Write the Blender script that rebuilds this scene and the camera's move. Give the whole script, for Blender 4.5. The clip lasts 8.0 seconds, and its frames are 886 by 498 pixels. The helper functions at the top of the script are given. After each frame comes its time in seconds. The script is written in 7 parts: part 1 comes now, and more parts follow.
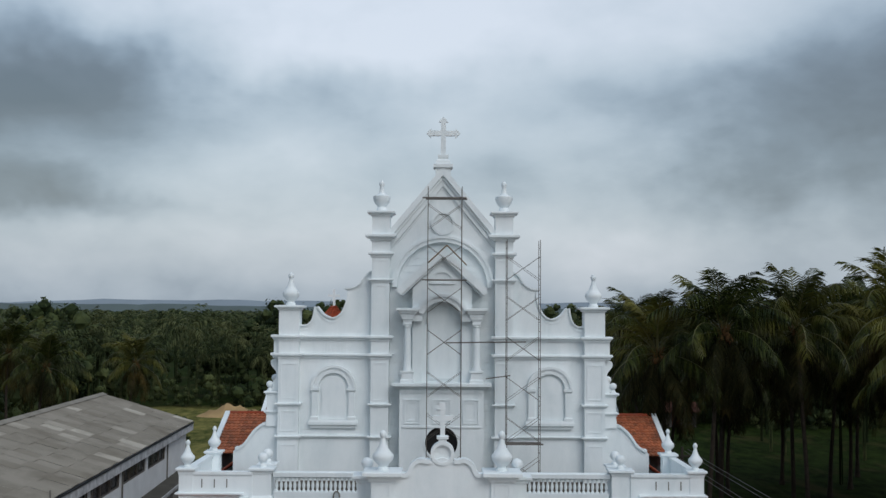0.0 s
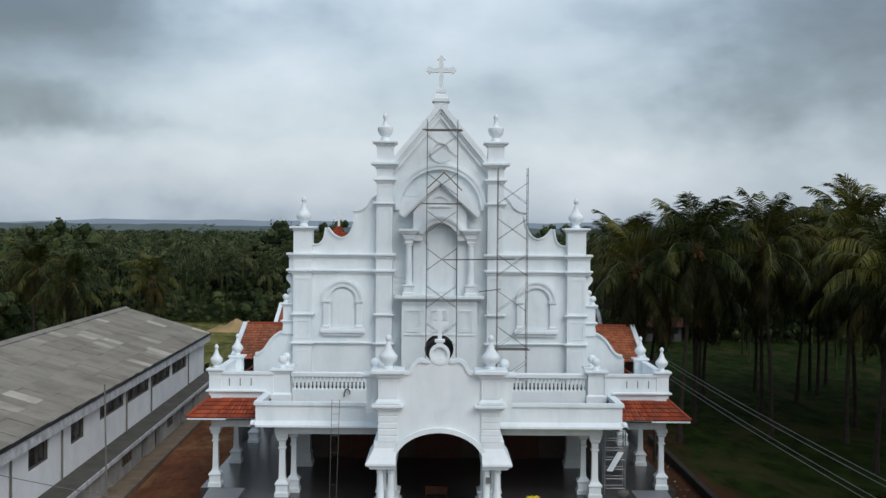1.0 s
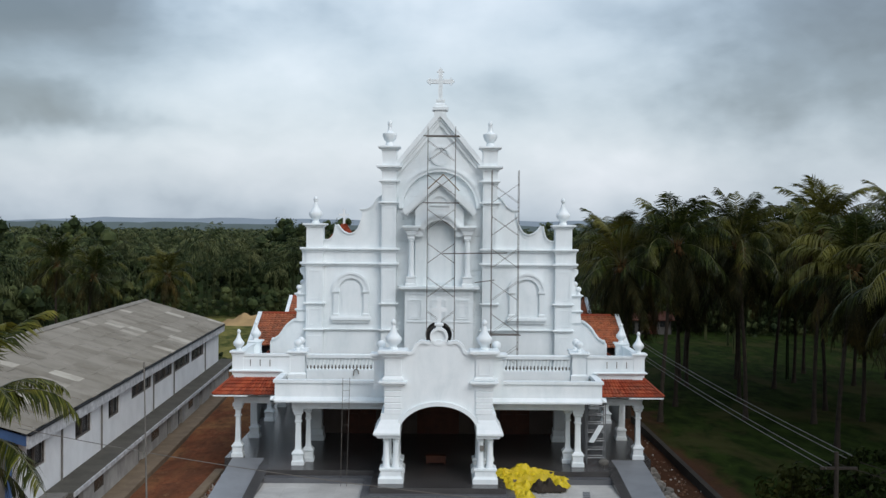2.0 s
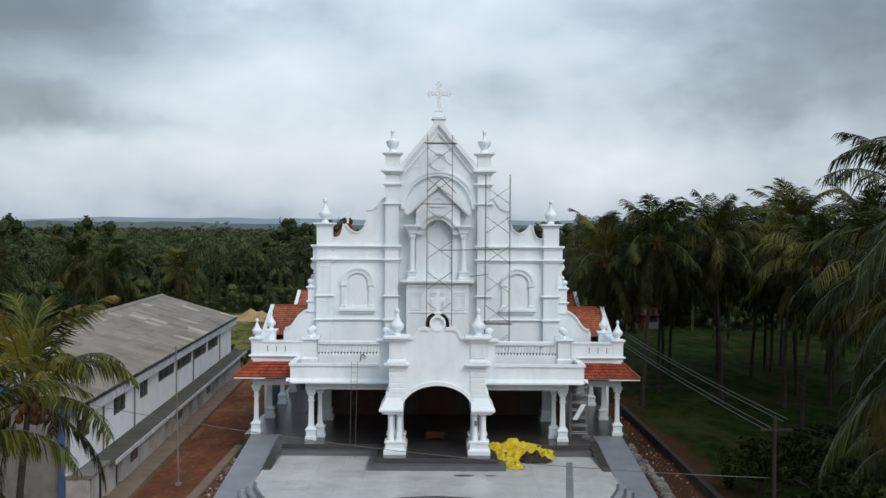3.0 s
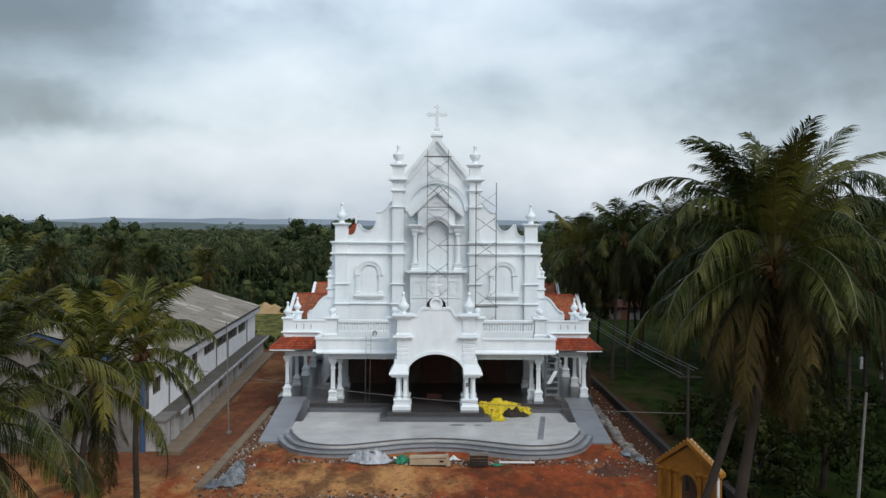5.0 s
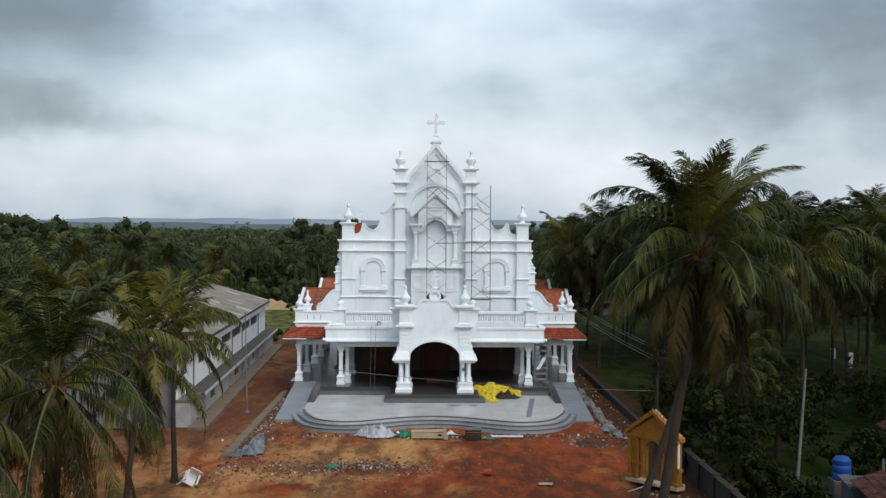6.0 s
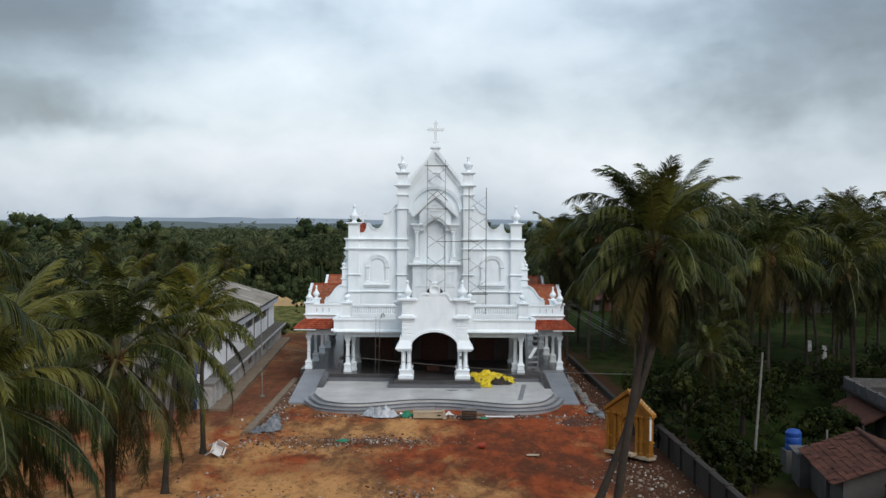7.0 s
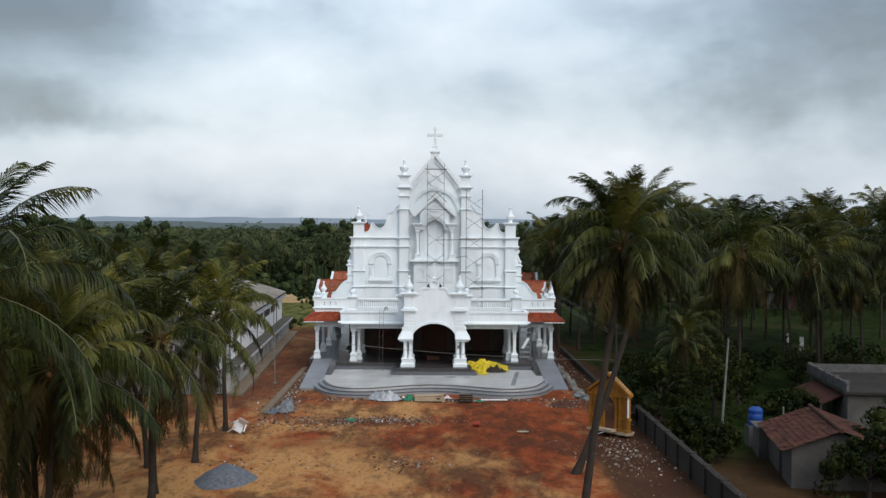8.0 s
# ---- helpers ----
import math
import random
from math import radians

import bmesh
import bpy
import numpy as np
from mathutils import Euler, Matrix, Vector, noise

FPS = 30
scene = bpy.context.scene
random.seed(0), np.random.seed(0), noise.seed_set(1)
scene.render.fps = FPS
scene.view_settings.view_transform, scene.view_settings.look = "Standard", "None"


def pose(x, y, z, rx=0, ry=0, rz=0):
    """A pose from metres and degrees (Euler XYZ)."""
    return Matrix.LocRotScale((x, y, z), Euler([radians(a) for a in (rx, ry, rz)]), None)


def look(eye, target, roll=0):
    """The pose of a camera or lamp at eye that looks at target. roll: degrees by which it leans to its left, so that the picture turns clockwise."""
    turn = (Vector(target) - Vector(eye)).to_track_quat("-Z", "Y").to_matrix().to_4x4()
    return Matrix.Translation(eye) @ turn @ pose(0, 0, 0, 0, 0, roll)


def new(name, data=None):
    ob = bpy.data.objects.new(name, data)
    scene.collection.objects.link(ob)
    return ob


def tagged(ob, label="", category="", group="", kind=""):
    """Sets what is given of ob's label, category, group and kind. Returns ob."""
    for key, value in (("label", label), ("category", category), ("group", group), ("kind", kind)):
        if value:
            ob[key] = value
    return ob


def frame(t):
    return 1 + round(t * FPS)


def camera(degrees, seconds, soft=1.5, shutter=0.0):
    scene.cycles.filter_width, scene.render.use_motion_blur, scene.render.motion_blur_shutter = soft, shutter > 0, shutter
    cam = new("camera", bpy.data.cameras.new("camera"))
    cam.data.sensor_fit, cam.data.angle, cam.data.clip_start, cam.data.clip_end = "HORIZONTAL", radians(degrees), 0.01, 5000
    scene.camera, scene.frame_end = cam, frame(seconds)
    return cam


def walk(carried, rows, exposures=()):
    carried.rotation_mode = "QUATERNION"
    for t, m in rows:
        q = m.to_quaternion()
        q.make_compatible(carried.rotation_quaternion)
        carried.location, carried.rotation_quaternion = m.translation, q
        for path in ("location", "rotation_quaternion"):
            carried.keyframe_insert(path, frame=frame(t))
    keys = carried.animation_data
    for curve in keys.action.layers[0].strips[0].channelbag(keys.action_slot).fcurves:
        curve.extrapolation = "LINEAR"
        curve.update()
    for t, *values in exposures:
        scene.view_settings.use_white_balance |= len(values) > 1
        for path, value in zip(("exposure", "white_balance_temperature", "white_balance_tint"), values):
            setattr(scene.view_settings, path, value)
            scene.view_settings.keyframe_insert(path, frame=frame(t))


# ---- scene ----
cam = camera(43.8, 8.0, soft=1.45)
PATH = [
    (0, (-0.189, -0.426, 12.856), (-0.181, 1.571, 12.971), 0.4),
    (0.2, (-0.172, -1.57, 12.867), (-0.163, 0.428, 12.955), 0.4),
    (0.5, (-0.15, -3.3, 12.884), (-0.142, -1.301, 12.944), 0.45),
    (0.6, (-0.145, -3.875, 12.883), (-0.135, -1.876, 12.924), 0.45),
    (0.7, (-0.139, -4.451, 12.882), (-0.129, -2.451, 12.9), 0.45),
    (0.8, (-0.135, -5.027, 12.88), (-0.124, -3.027, 12.878), 0.45),
    (0.9, (-0.129, -5.605, 12.877), (-0.118, -3.605, 12.858), 0.45),
    (1, (-0.124, -6.181, 12.874), (-0.114, -4.181, 12.844), 0.45),
    (1.5, (-0.086, -9.024, 12.809), (-0.077, -7.024, 12.776), 0.45),
    (3, (-0.095, -18.105, 12.718), (-0.083, -16.106, 12.684), 0.4),
    (3.5, (-0.12, -21.25, 12.61), (-0.107, -19.25, 12.578), 0.4),
    (4, (-0.078, -24.627, 12.563), (-0.066, -22.627, 12.531), 0.4),
    (4.5, (-0.068, -28.149, 12.628), (-0.055, -26.149, 12.595), 0.3),
    (6, (-0.003, -38.836, 12.541), (0.011, -36.836, 12.507), 0.3),
    (6.5, (-0.021, -42.311, 12.53), (-0.005, -40.311, 12.496), 0.3),
    (7, (-0.022, -45.651, 12.535), (-0.007, -43.651, 12.5), 0.35),
    (7.5, (0.023, -49.026, 12.537), (0.038, -47.026, 12.501), 0.3),
    (8, (0.016, -52.358, 12.502), (0.031, -50.358, 12.466), 0.3),
]
EXPOSURES = [(0.0, -0.61, 6020, 10), (0.5, -0.58, 6020, 10), (1.0, -0.39, 6040, 10), (1.5, -0.28, 6080, 11), (3.0, -0.23, 6100, 11), (4.5, -0.19, 6120, 11), (6.0, -0.13, 6140, 11), (8.0, -0.10, 6180, 12)]
walk(cam, [(t, look(eye, target, roll)) for t, eye, target, roll in PATH], EXPOSURES)

# ---- light: an overcast monsoon sky and a veiled sun behind the camera ----
SUN_UP, SUN_TURN = radians(42), radians(148)
world = bpy.data.worlds.new("overcast_sky")
scene.world = world
world.use_nodes = True


class Nodes:
    """Short hand for node trees."""

    def __init__(self, tree):
        self.tree = tree
        tree.nodes.clear()

    def add(self, kind, **values):
        n = self.tree.nodes.new(kind)
        for k, v in values.items():
            setattr(n, k, v)
        return n

    def link(self, a, b):
        self.tree.links.new(a, b)

    def put(self, socket, value):
        if isinstance(value, bpy.types.NodeSocket):
            self.link(value, socket)
        else:
            socket.default_value = value

    def noise(self, vec, scale, detail=4.0, rough=0.55, distortion=0.0):
        n = self.add("ShaderNodeTexNoise")
        self.put(n.inputs["Vector"], vec)
        n.inputs["Scale"].default_value, n.inputs["Detail"].default_value = scale, detail
        n.inputs["Roughness"].default_value, n.inputs["Distortion"].default_value = rough, distortion
        return n.outputs["Fac"]

    def ramp(self, fac, *stops):
        n = self.add("ShaderNodeValToRGB")
        self.put(n.inputs["Fac"], fac)
        els = n.color_ramp.elements
        while len(els) < len(stops):
            els.new(0.5)
        for el, (p, c) in zip(els, stops):
            el.position = p
            el.color = (c, c, c, 1) if isinstance(c, (int, float)) else (*c, 1)
        return n.outputs["Color"]

    def mix(self, fac, a, b, blend="MIX"):
        n = self.add("ShaderNodeMix", data_type="RGBA", blend_type=blend)
        self.put(n.inputs[0], fac)
        for sock, v in ((n.inputs[6], a), (n.inputs[7], b)):
            self.put(sock, (*v, 1) if isinstance(v, tuple) and len(v) == 3 else v)
        return n.outputs[2]

    def math(self, op, a, b=0.0, clamp=False):
        n = self.add("ShaderNodeMath", operation=op, use_clamp=clamp)
        self.put(n.inputs[0], a)
        self.put(n.inputs[1], b)
        return n.outputs[0]

    def span(self, value, lo, hi, to_lo=0.0, to_hi=1.0):
        n = self.add("ShaderNodeMapRange", interpolation_type="SMOOTHSTEP")
        self.put(n.inputs["Value"], value)
        for k, v in (("From Min", lo), ("From Max", hi), ("To Min", to_lo), ("To Max", to_hi)):
            n.inputs[k].default_value = v
        return n.outputs["Result"]

    def mapping(self, vec, scale=(1, 1, 1), turn=(0, 0, 0), shift=(0, 0, 0)):
        n = self.add("ShaderNodeMapping")
        self.put(n.inputs["Vector"], vec)
        n.inputs["Scale"].default_value, n.inputs["Rotation"].default_value, n.inputs["Location"].default_value = scale, turn, shift
        return n.outputs["Vector"]


w = Nodes(world.node_tree)
direction = w.add("ShaderNodeTexCoord").outputs["Generated"]
sky = w.add("ShaderNodeTexSky", sky_type="NISHITA", sun_disc=False, sun_elevation=SUN_UP, sun_rotation=SUN_TURN)
sky.air_density, sky.dust_density = 1.5, 4.0
parts_of = w.add("ShaderNodeSeparateXYZ")
w.link(direction, parts_of.inputs[0])
flat = w.mapping(direction, (1.0, 1.0, 1.9), (0, radians(16), 0), (0.35, 0.0, 0.1))
broad = w.noise(flat, 4.6, 6.0, 0.5, 0.15)
fine = w.noise(w.mapping(direction, (1, 1, 2.0), (0, radians(16), 0), (3.1, 0.4, 1.7)), 10.0, 6.0, 0.52, 0.15)
warp = w.math("MULTIPLY", w.math("SUBTRACT", w.noise(direction, 7.0, 4.0, 0.55), 0.5), 0.22)
east, rise = w.math("ADD", parts_of.outputs["X"], warp), w.math("ADD", parts_of.outputs["Z"], w.math("MULTIPLY", warp, 0.45))


def cloud_vignette(u, v, across, up):
    """A soft patch of cloud and of lens corner dimming in the direction (u, v), from 0 to 1."""
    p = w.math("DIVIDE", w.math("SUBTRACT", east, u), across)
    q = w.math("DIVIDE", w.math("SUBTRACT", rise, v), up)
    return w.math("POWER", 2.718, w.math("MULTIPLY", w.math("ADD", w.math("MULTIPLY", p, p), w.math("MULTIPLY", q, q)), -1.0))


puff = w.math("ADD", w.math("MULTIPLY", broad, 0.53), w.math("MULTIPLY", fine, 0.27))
# Strong negative weights at upper left and right put lens vignette into the sky.
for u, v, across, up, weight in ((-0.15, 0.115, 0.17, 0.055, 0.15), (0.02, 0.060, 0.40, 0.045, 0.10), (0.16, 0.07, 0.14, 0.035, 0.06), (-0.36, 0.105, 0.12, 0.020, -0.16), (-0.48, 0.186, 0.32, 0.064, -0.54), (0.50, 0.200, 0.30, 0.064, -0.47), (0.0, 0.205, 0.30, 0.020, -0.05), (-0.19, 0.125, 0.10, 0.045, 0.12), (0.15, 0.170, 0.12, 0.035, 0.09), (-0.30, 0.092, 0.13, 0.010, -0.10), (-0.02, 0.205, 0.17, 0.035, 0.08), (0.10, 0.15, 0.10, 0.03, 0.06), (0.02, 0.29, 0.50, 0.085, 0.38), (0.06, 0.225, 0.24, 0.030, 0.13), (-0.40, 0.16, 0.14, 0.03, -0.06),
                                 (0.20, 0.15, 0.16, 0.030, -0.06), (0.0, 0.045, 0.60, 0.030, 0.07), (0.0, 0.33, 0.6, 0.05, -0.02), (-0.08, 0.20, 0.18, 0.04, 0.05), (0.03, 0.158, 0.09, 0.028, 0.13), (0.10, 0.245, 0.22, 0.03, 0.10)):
    puff = w.math("ADD", puff, w.math("MULTIPLY", cloud_vignette(u, v, across, up), weight))
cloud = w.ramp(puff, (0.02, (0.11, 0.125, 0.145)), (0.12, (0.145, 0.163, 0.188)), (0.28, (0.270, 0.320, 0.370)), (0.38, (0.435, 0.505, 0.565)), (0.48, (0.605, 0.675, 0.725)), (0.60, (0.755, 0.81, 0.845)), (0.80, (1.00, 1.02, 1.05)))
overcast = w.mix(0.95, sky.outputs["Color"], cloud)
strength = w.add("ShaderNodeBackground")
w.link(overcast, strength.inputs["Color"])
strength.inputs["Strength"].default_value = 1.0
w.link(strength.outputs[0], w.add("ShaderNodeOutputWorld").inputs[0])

sun = new("sun", bpy.data.lights.new("sun", "SUN"))
sun.data.energy, sun.data.angle, sun.data.color = 1.6, radians(42), (1.0, 0.97, 0.93)
sun.matrix_world = look((30 * math.sin(SUN_TURN), 30 * math.cos(SUN_TURN), 30 * math.tan(SUN_UP)), (0, 0, 0))


# ---- materials ----
def material(name, rough=0.7, spec=0.3, metal=0.0):
    """A principled material; returns it, its nodes, the shader and object-space coordinates."""
    m = bpy.data.materials.new(name)
    m.use_nodes = True
    n = Nodes(m.node_tree)
    b = n.add("ShaderNodeBsdfPrincipled")
    n.link(b.outputs[0], n.add("ShaderNodeOutputMaterial").inputs[0])
    b.inputs["Roughness"].default_value, b.inputs["Metallic"].default_value = rough, metal
    b.inputs["Specular IOR Level"].default_value = spec
    at = n.add("ShaderNodeNewGeometry").outputs["Position"]
    return m, n, b, at


def bump(n, b, height, strength=0.3, dist=0.02):
    k = n.add("ShaderNodeBump")
    k.inputs["Strength"].default_value, k.inputs["Distance"].default_value = strength, dist
    n.put(k.inputs["Height"], height)
    n.link(k.outputs[0], b.inputs["Normal"])


def plain(name, colour, dark=0.8, scale=3.0, rough=0.7, metal=0.0, spec=0.3, relief=0.2, vary=0.0, fine_scale=40.0, sheer=0.0):
    """A surface of one colour with patchy stains, fine grain, relief and a change from piece to piece."""
    m, n, b, at = material(name, rough, spec, metal)
    low = tuple(c * dark for c in colour)
    big = n.noise(at, scale, 5.0, 0.6, 0.3)
    small = n.noise(at, fine_scale, 3.0, 0.6)
    fac = n.ramp(n.math("ADD", n.math("MULTIPLY", big, 0.7), n.math("MULTIPLY", small, 0.3)), (0.35, 0.0), (0.65, 1.0))
    col = n.mix(fac, low, colour)
    if vary:
        rnd = n.add("ShaderNodeObjectInfo").outputs["Random"]
        col = n.mix(1.0, col, n.ramp(rnd, (0.0, 1.0 - vary), (1.0, 1.0)), "MULTIPLY")
    n.link(col, b.inputs["Base Color"])
    n.link(n.math("ADD", n.math("MULTIPLY", small, 0.2), rough - 0.1), b.inputs["Roughness"])
    bump(n, b, n.math("ADD", n.math("MULTIPLY", big, 0.4), small), relief, 0.01)
    return m


def lime_white():
    m, n, b, at = material("white_paint", 0.62, 0.3)
    streak = n.noise(n.mapping(at, (1.0, 1.0, 0.28)), 1.3, 6.0, 0.62, 0.6)
    patch = n.noise(at, 0.75, 7.0, 0.68, 0.5)
    grain = n.noise(at, 26.0, 3.0, 0.6)
    wet = n.ramp(n.math("ADD", n.math("MULTIPLY", streak, 0.62), n.math("MULTIPLY", patch, 0.38)), (0.36, 1.0), (0.47, 0.45), (0.60, 0.0))
    col = n.mix(wet, (0.815, 0.865, 0.880), (0.70, 0.765, 0.785))
    col = n.mix(n.ramp(grain, (0.55, 0.0), (0.8, 0.25)), col, (0.62, 0.64, 0.62))
    n.link(col, b.inputs["Base Color"])
    bump(n, b, n.math("ADD", grain, n.math("MULTIPLY", patch, 2.0)), 0.18, 0.012)
    return m


def red_tile(name, tone, fade):
    """Clay tiles that differ one from another; fade is how far they have bleached."""
    m, n, b, at = material(name, 0.75, 0.25)
    rnd = n.add("ShaderNodeNewGeometry").outputs["Random Per Island"]
    col = n.ramp(rnd, *((p, (r * tone, g * tone + fade, b_ * tone + fade * 0.55)) for p, r, g, b_ in ((0.0, 0.20, 0.036, 0.015), (0.5, 0.29, 0.052, 0.020), (1.0, 0.35, 0.085, 0.036))))
    soot = n.noise(at, 1.4, 5.0, 0.65)
    col = n.mix(n.ramp(soot, (0.45, 0.0), (0.75, 0.6)), col, (0.10, 0.06, 0.045))
    n.link(col, b.inputs["Base Color"])
    bump(n, b, n.noise(at, 30.0), 0.3, 0.01)
    return m


def leaf(name, lo, hi, tip, gloss=0.5, spec=0.06, sheer=0.16):
    """Foliage: changes from leaf to leaf and over the crown."""
    m, n, b, at = material(name, gloss, spec)
    rnd = n.add("ShaderNodeNewGeometry").outputs["Random Per Island"]
    tree = n.add("ShaderNodeObjectInfo").outputs["Random"]
    patch = n.noise(at, 0.22, 3.0, 0.6)
    col = n.mix(n.ramp(rnd, (0.0, 0.0), (0.55, 0.22), (0.85, 0.7), (1.0, 1.0)), lo, hi)
    col = n.mix(n.ramp(patch, (0.48, 0.0), (0.68, 0.8)), col, tip)
    col = n.mix(1.0, col, n.ramp(tree, (0.0, 0.65), (1.0, 1.15)), "MULTIPLY")
    n.link(col, b.inputs["Base Color"])
    thin, both = n.add("ShaderNodeBsdfTranslucent"), n.add("ShaderNodeMixShader")
    n.link(col, thin.inputs["Color"])
    both.inputs[0].default_value = sheer
    n.link(b.outputs[0], both.inputs[1])
    n.link(thin.outputs[0], both.inputs[2])
    for k in n.tree.nodes:
        if k.type == "OUTPUT_MATERIAL":
            n.link(both.outputs[0], k.inputs[0])
    return m


def earth():
    """The ground: trodden laterite round the church, dust along the lane, grass and leaf litter beyond."""
    m, n, b, at = material("laterite_ground", 0.95, 0.02)
    xyz = n.add("ShaderNodeSeparateXYZ")
    n.link(at, xyz.inputs[0])
    x, y = xyz.outputs["X"], xyz.outputs["Y"]
    along = n.mapping(at, (1.0, 0.42, 1.0))
    big, mid, small = n.noise(along, 0.2, 6.0, 0.62, 0.6), n.noise(along, 0.9, 6.0, 0.65, 0.4), n.noise(at, 7.0, 5.0, 0.7)
    red = n.mix(mid, (0.140, 0.034, 0.014), (0.36, 0.088, 0.031))
    tan = n.mix(small, (0.35, 0.158, 0.052), (0.58, 0.325, 0.130))
    wash = n.noise(n.mapping(at, (1.0, 0.5, 1), (0, 0, 0.35)), 0.28, 8.0, 0.66, 0.5)
    near = n.span(y, 24.0, -4.0)
    west = n.span(x, 3.0, -6.0)
    sand = n.math("ADD", n.math("MULTIPLY", near, 0.10), n.math("MULTIPLY", west, 0.09))
    for cx, cy, rx, ry, weight in ((-4.0, 23.2, 5.0, 2.6, 0.16), (5.5, 18.5, 4.5, 6.0, -0.17), (2.5, 7.0, 4.0, 3.0, 0.10), (-13.0, 38.0, 2.2, 14.0, -0.16), (-3.5, 10.0, 4.0, 3.0, -0.08), (7.5, 9.0, 4.0, 6.0, -0.08), (-12.6, 26.5, 1.8, 2.4, 0.16)):
        p, q = n.math("DIVIDE", n.math("SUBTRACT", x, cx), rx), n.math("DIVIDE", n.math("SUBTRACT", y, cy), ry)
        spot = n.math("POWER", 2.718, n.math("MULTIPLY", n.math("ADD", n.math("MULTIPLY", p, p), n.math("MULTIPLY", q, q)), -1.0))
        sand = n.math("ADD", sand, n.math("MULTIPLY", spot, weight))
    col = n.mix(n.ramp(n.math("ADD", wash, sand), (0.50, 0.0), (0.68, 1.0)), red, tan)
    damp = n.ramp(n.math("ADD", n.math("MULTIPLY", big, 0.55), n.math("MULTIPLY", mid, 0.45)), (0.43, 0.75), (0.54, 0.0))
    col = n.mix(damp, col, (0.075, 0.034, 0.020))
    for cx, cy, rx, ry, weight in ((-4.5, 19.0, 4.6, 0.9, 0.75), (0.0, 28.9, 9.5, 0.7, 0.7), (9.6, 25.6, 1.6, 1.2, 0.6), (-9.0, 20.4, 2.2, 0.5, 0.6), (-3.0, 13.0, 5.0, 1.2, 0.45), (6.0, 12.0, 4.5, 1.6, 0.4), (-8.0, 11.5, 2.6, 1.4, 0.4), (2.0, 4.0, 4.0, 1.2, 0.4)):
        p, q = n.math("DIVIDE", n.math("SUBTRACT", x, cx), rx), n.math("DIVIDE", n.math("SUBTRACT", y, cy), ry)
        spot = n.math("POWER", 2.718, n.math("MULTIPLY", n.math("ADD", n.math("MULTIPLY", p, p), n.math("MULTIPLY", q, q)), -1.0))
        wet = n.math("MULTIPLY", n.math("MULTIPLY", spot, n.span(wash, 0.38, 0.56)), weight, True)
        col = n.mix(wet, col, (0.072, 0.036, 0.022))
    lane = n.math("MULTIPLY", n.span(x, -9.5, -11.0), n.span(n.math("ADD", y, n.math("MULTIPLY", mid, 8.0)), 24.0, 34.0))
    col = n.mix(n.math("MULTIPLY", lane, 0.65), col, n.mix(mid, (0.085, 0.040, 0.024), (0.165, 0.088, 0.052)))
    grit = n.noise(along, 3.4, 6.0, 0.75)
    col = n.mix(n.ramp(grit, (0.34, 0.6), (0.48, 0.0)), col, (0.07, 0.034, 0.021))
    col = n.mix(n.ramp(grit, (0.60, 0.0), (0.74, 0.45)), col, (0.50, 0.33, 0.18))
    # East verge: dark soil, browned further for the lens's corner dimming.
    verge = n.span(n.math("ADD", n.math("ADD", n.math("SUBTRACT", x, 0.4), n.math("MULTIPLY", n.span(y, 22.0, 9.0), 2.4)), n.math("MULTIPLY", n.math("SUBTRACT", mid, 0.5), 2.5)), 10.0, 11.4)
    col = n.mix(n.math("MULTIPLY", n.math("MULTIPLY", verge, n.span(x, 4.0, 6.0)), 0.92), col, n.mix(small, (0.032, 0.018, 0.012), (0.080, 0.044, 0.027)))
    # Grass is near black: grove shade and lens corner dimming are in its colour.
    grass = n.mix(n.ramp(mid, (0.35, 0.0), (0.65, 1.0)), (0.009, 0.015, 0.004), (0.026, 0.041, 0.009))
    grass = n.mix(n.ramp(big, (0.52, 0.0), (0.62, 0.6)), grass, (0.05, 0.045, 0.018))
    wob = n.math("MULTIPLY", n.math("SUBTRACT", big, 0.5), 9.0)
    yard = n.math("MULTIPLY", n.span(n.math("ADD", y, wob), 4.0, 12.0, 0.25, 1.0), 1.0)
    east_edge = n.math("MULTIPLY", n.span(n.math("ADD", x, wob), 13.2, 15.2), yard)
    west_edge = n.span(n.math("ADD", x, wob), -31.0, -34.0)
    north_edge = n.span(n.math("ADD", y, wob), 84.0, 92.0)
    wild = n.math("MAXIMUM", n.math("MAXIMUM", east_edge, west_edge), north_edge)
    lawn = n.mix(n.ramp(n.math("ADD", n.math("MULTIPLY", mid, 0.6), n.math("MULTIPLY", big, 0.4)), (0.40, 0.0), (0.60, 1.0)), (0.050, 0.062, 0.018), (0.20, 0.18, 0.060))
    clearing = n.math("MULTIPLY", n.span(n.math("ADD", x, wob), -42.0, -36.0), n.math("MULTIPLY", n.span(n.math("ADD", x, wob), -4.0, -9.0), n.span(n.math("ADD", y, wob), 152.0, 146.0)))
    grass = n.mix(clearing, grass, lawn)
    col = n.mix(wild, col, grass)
    n.link(col, b.inputs["Base Color"])
    bump(n, b, n.math("ADD", small, n.math("MULTIPLY", mid, 2.0)), 0.6, 0.05)
    return m


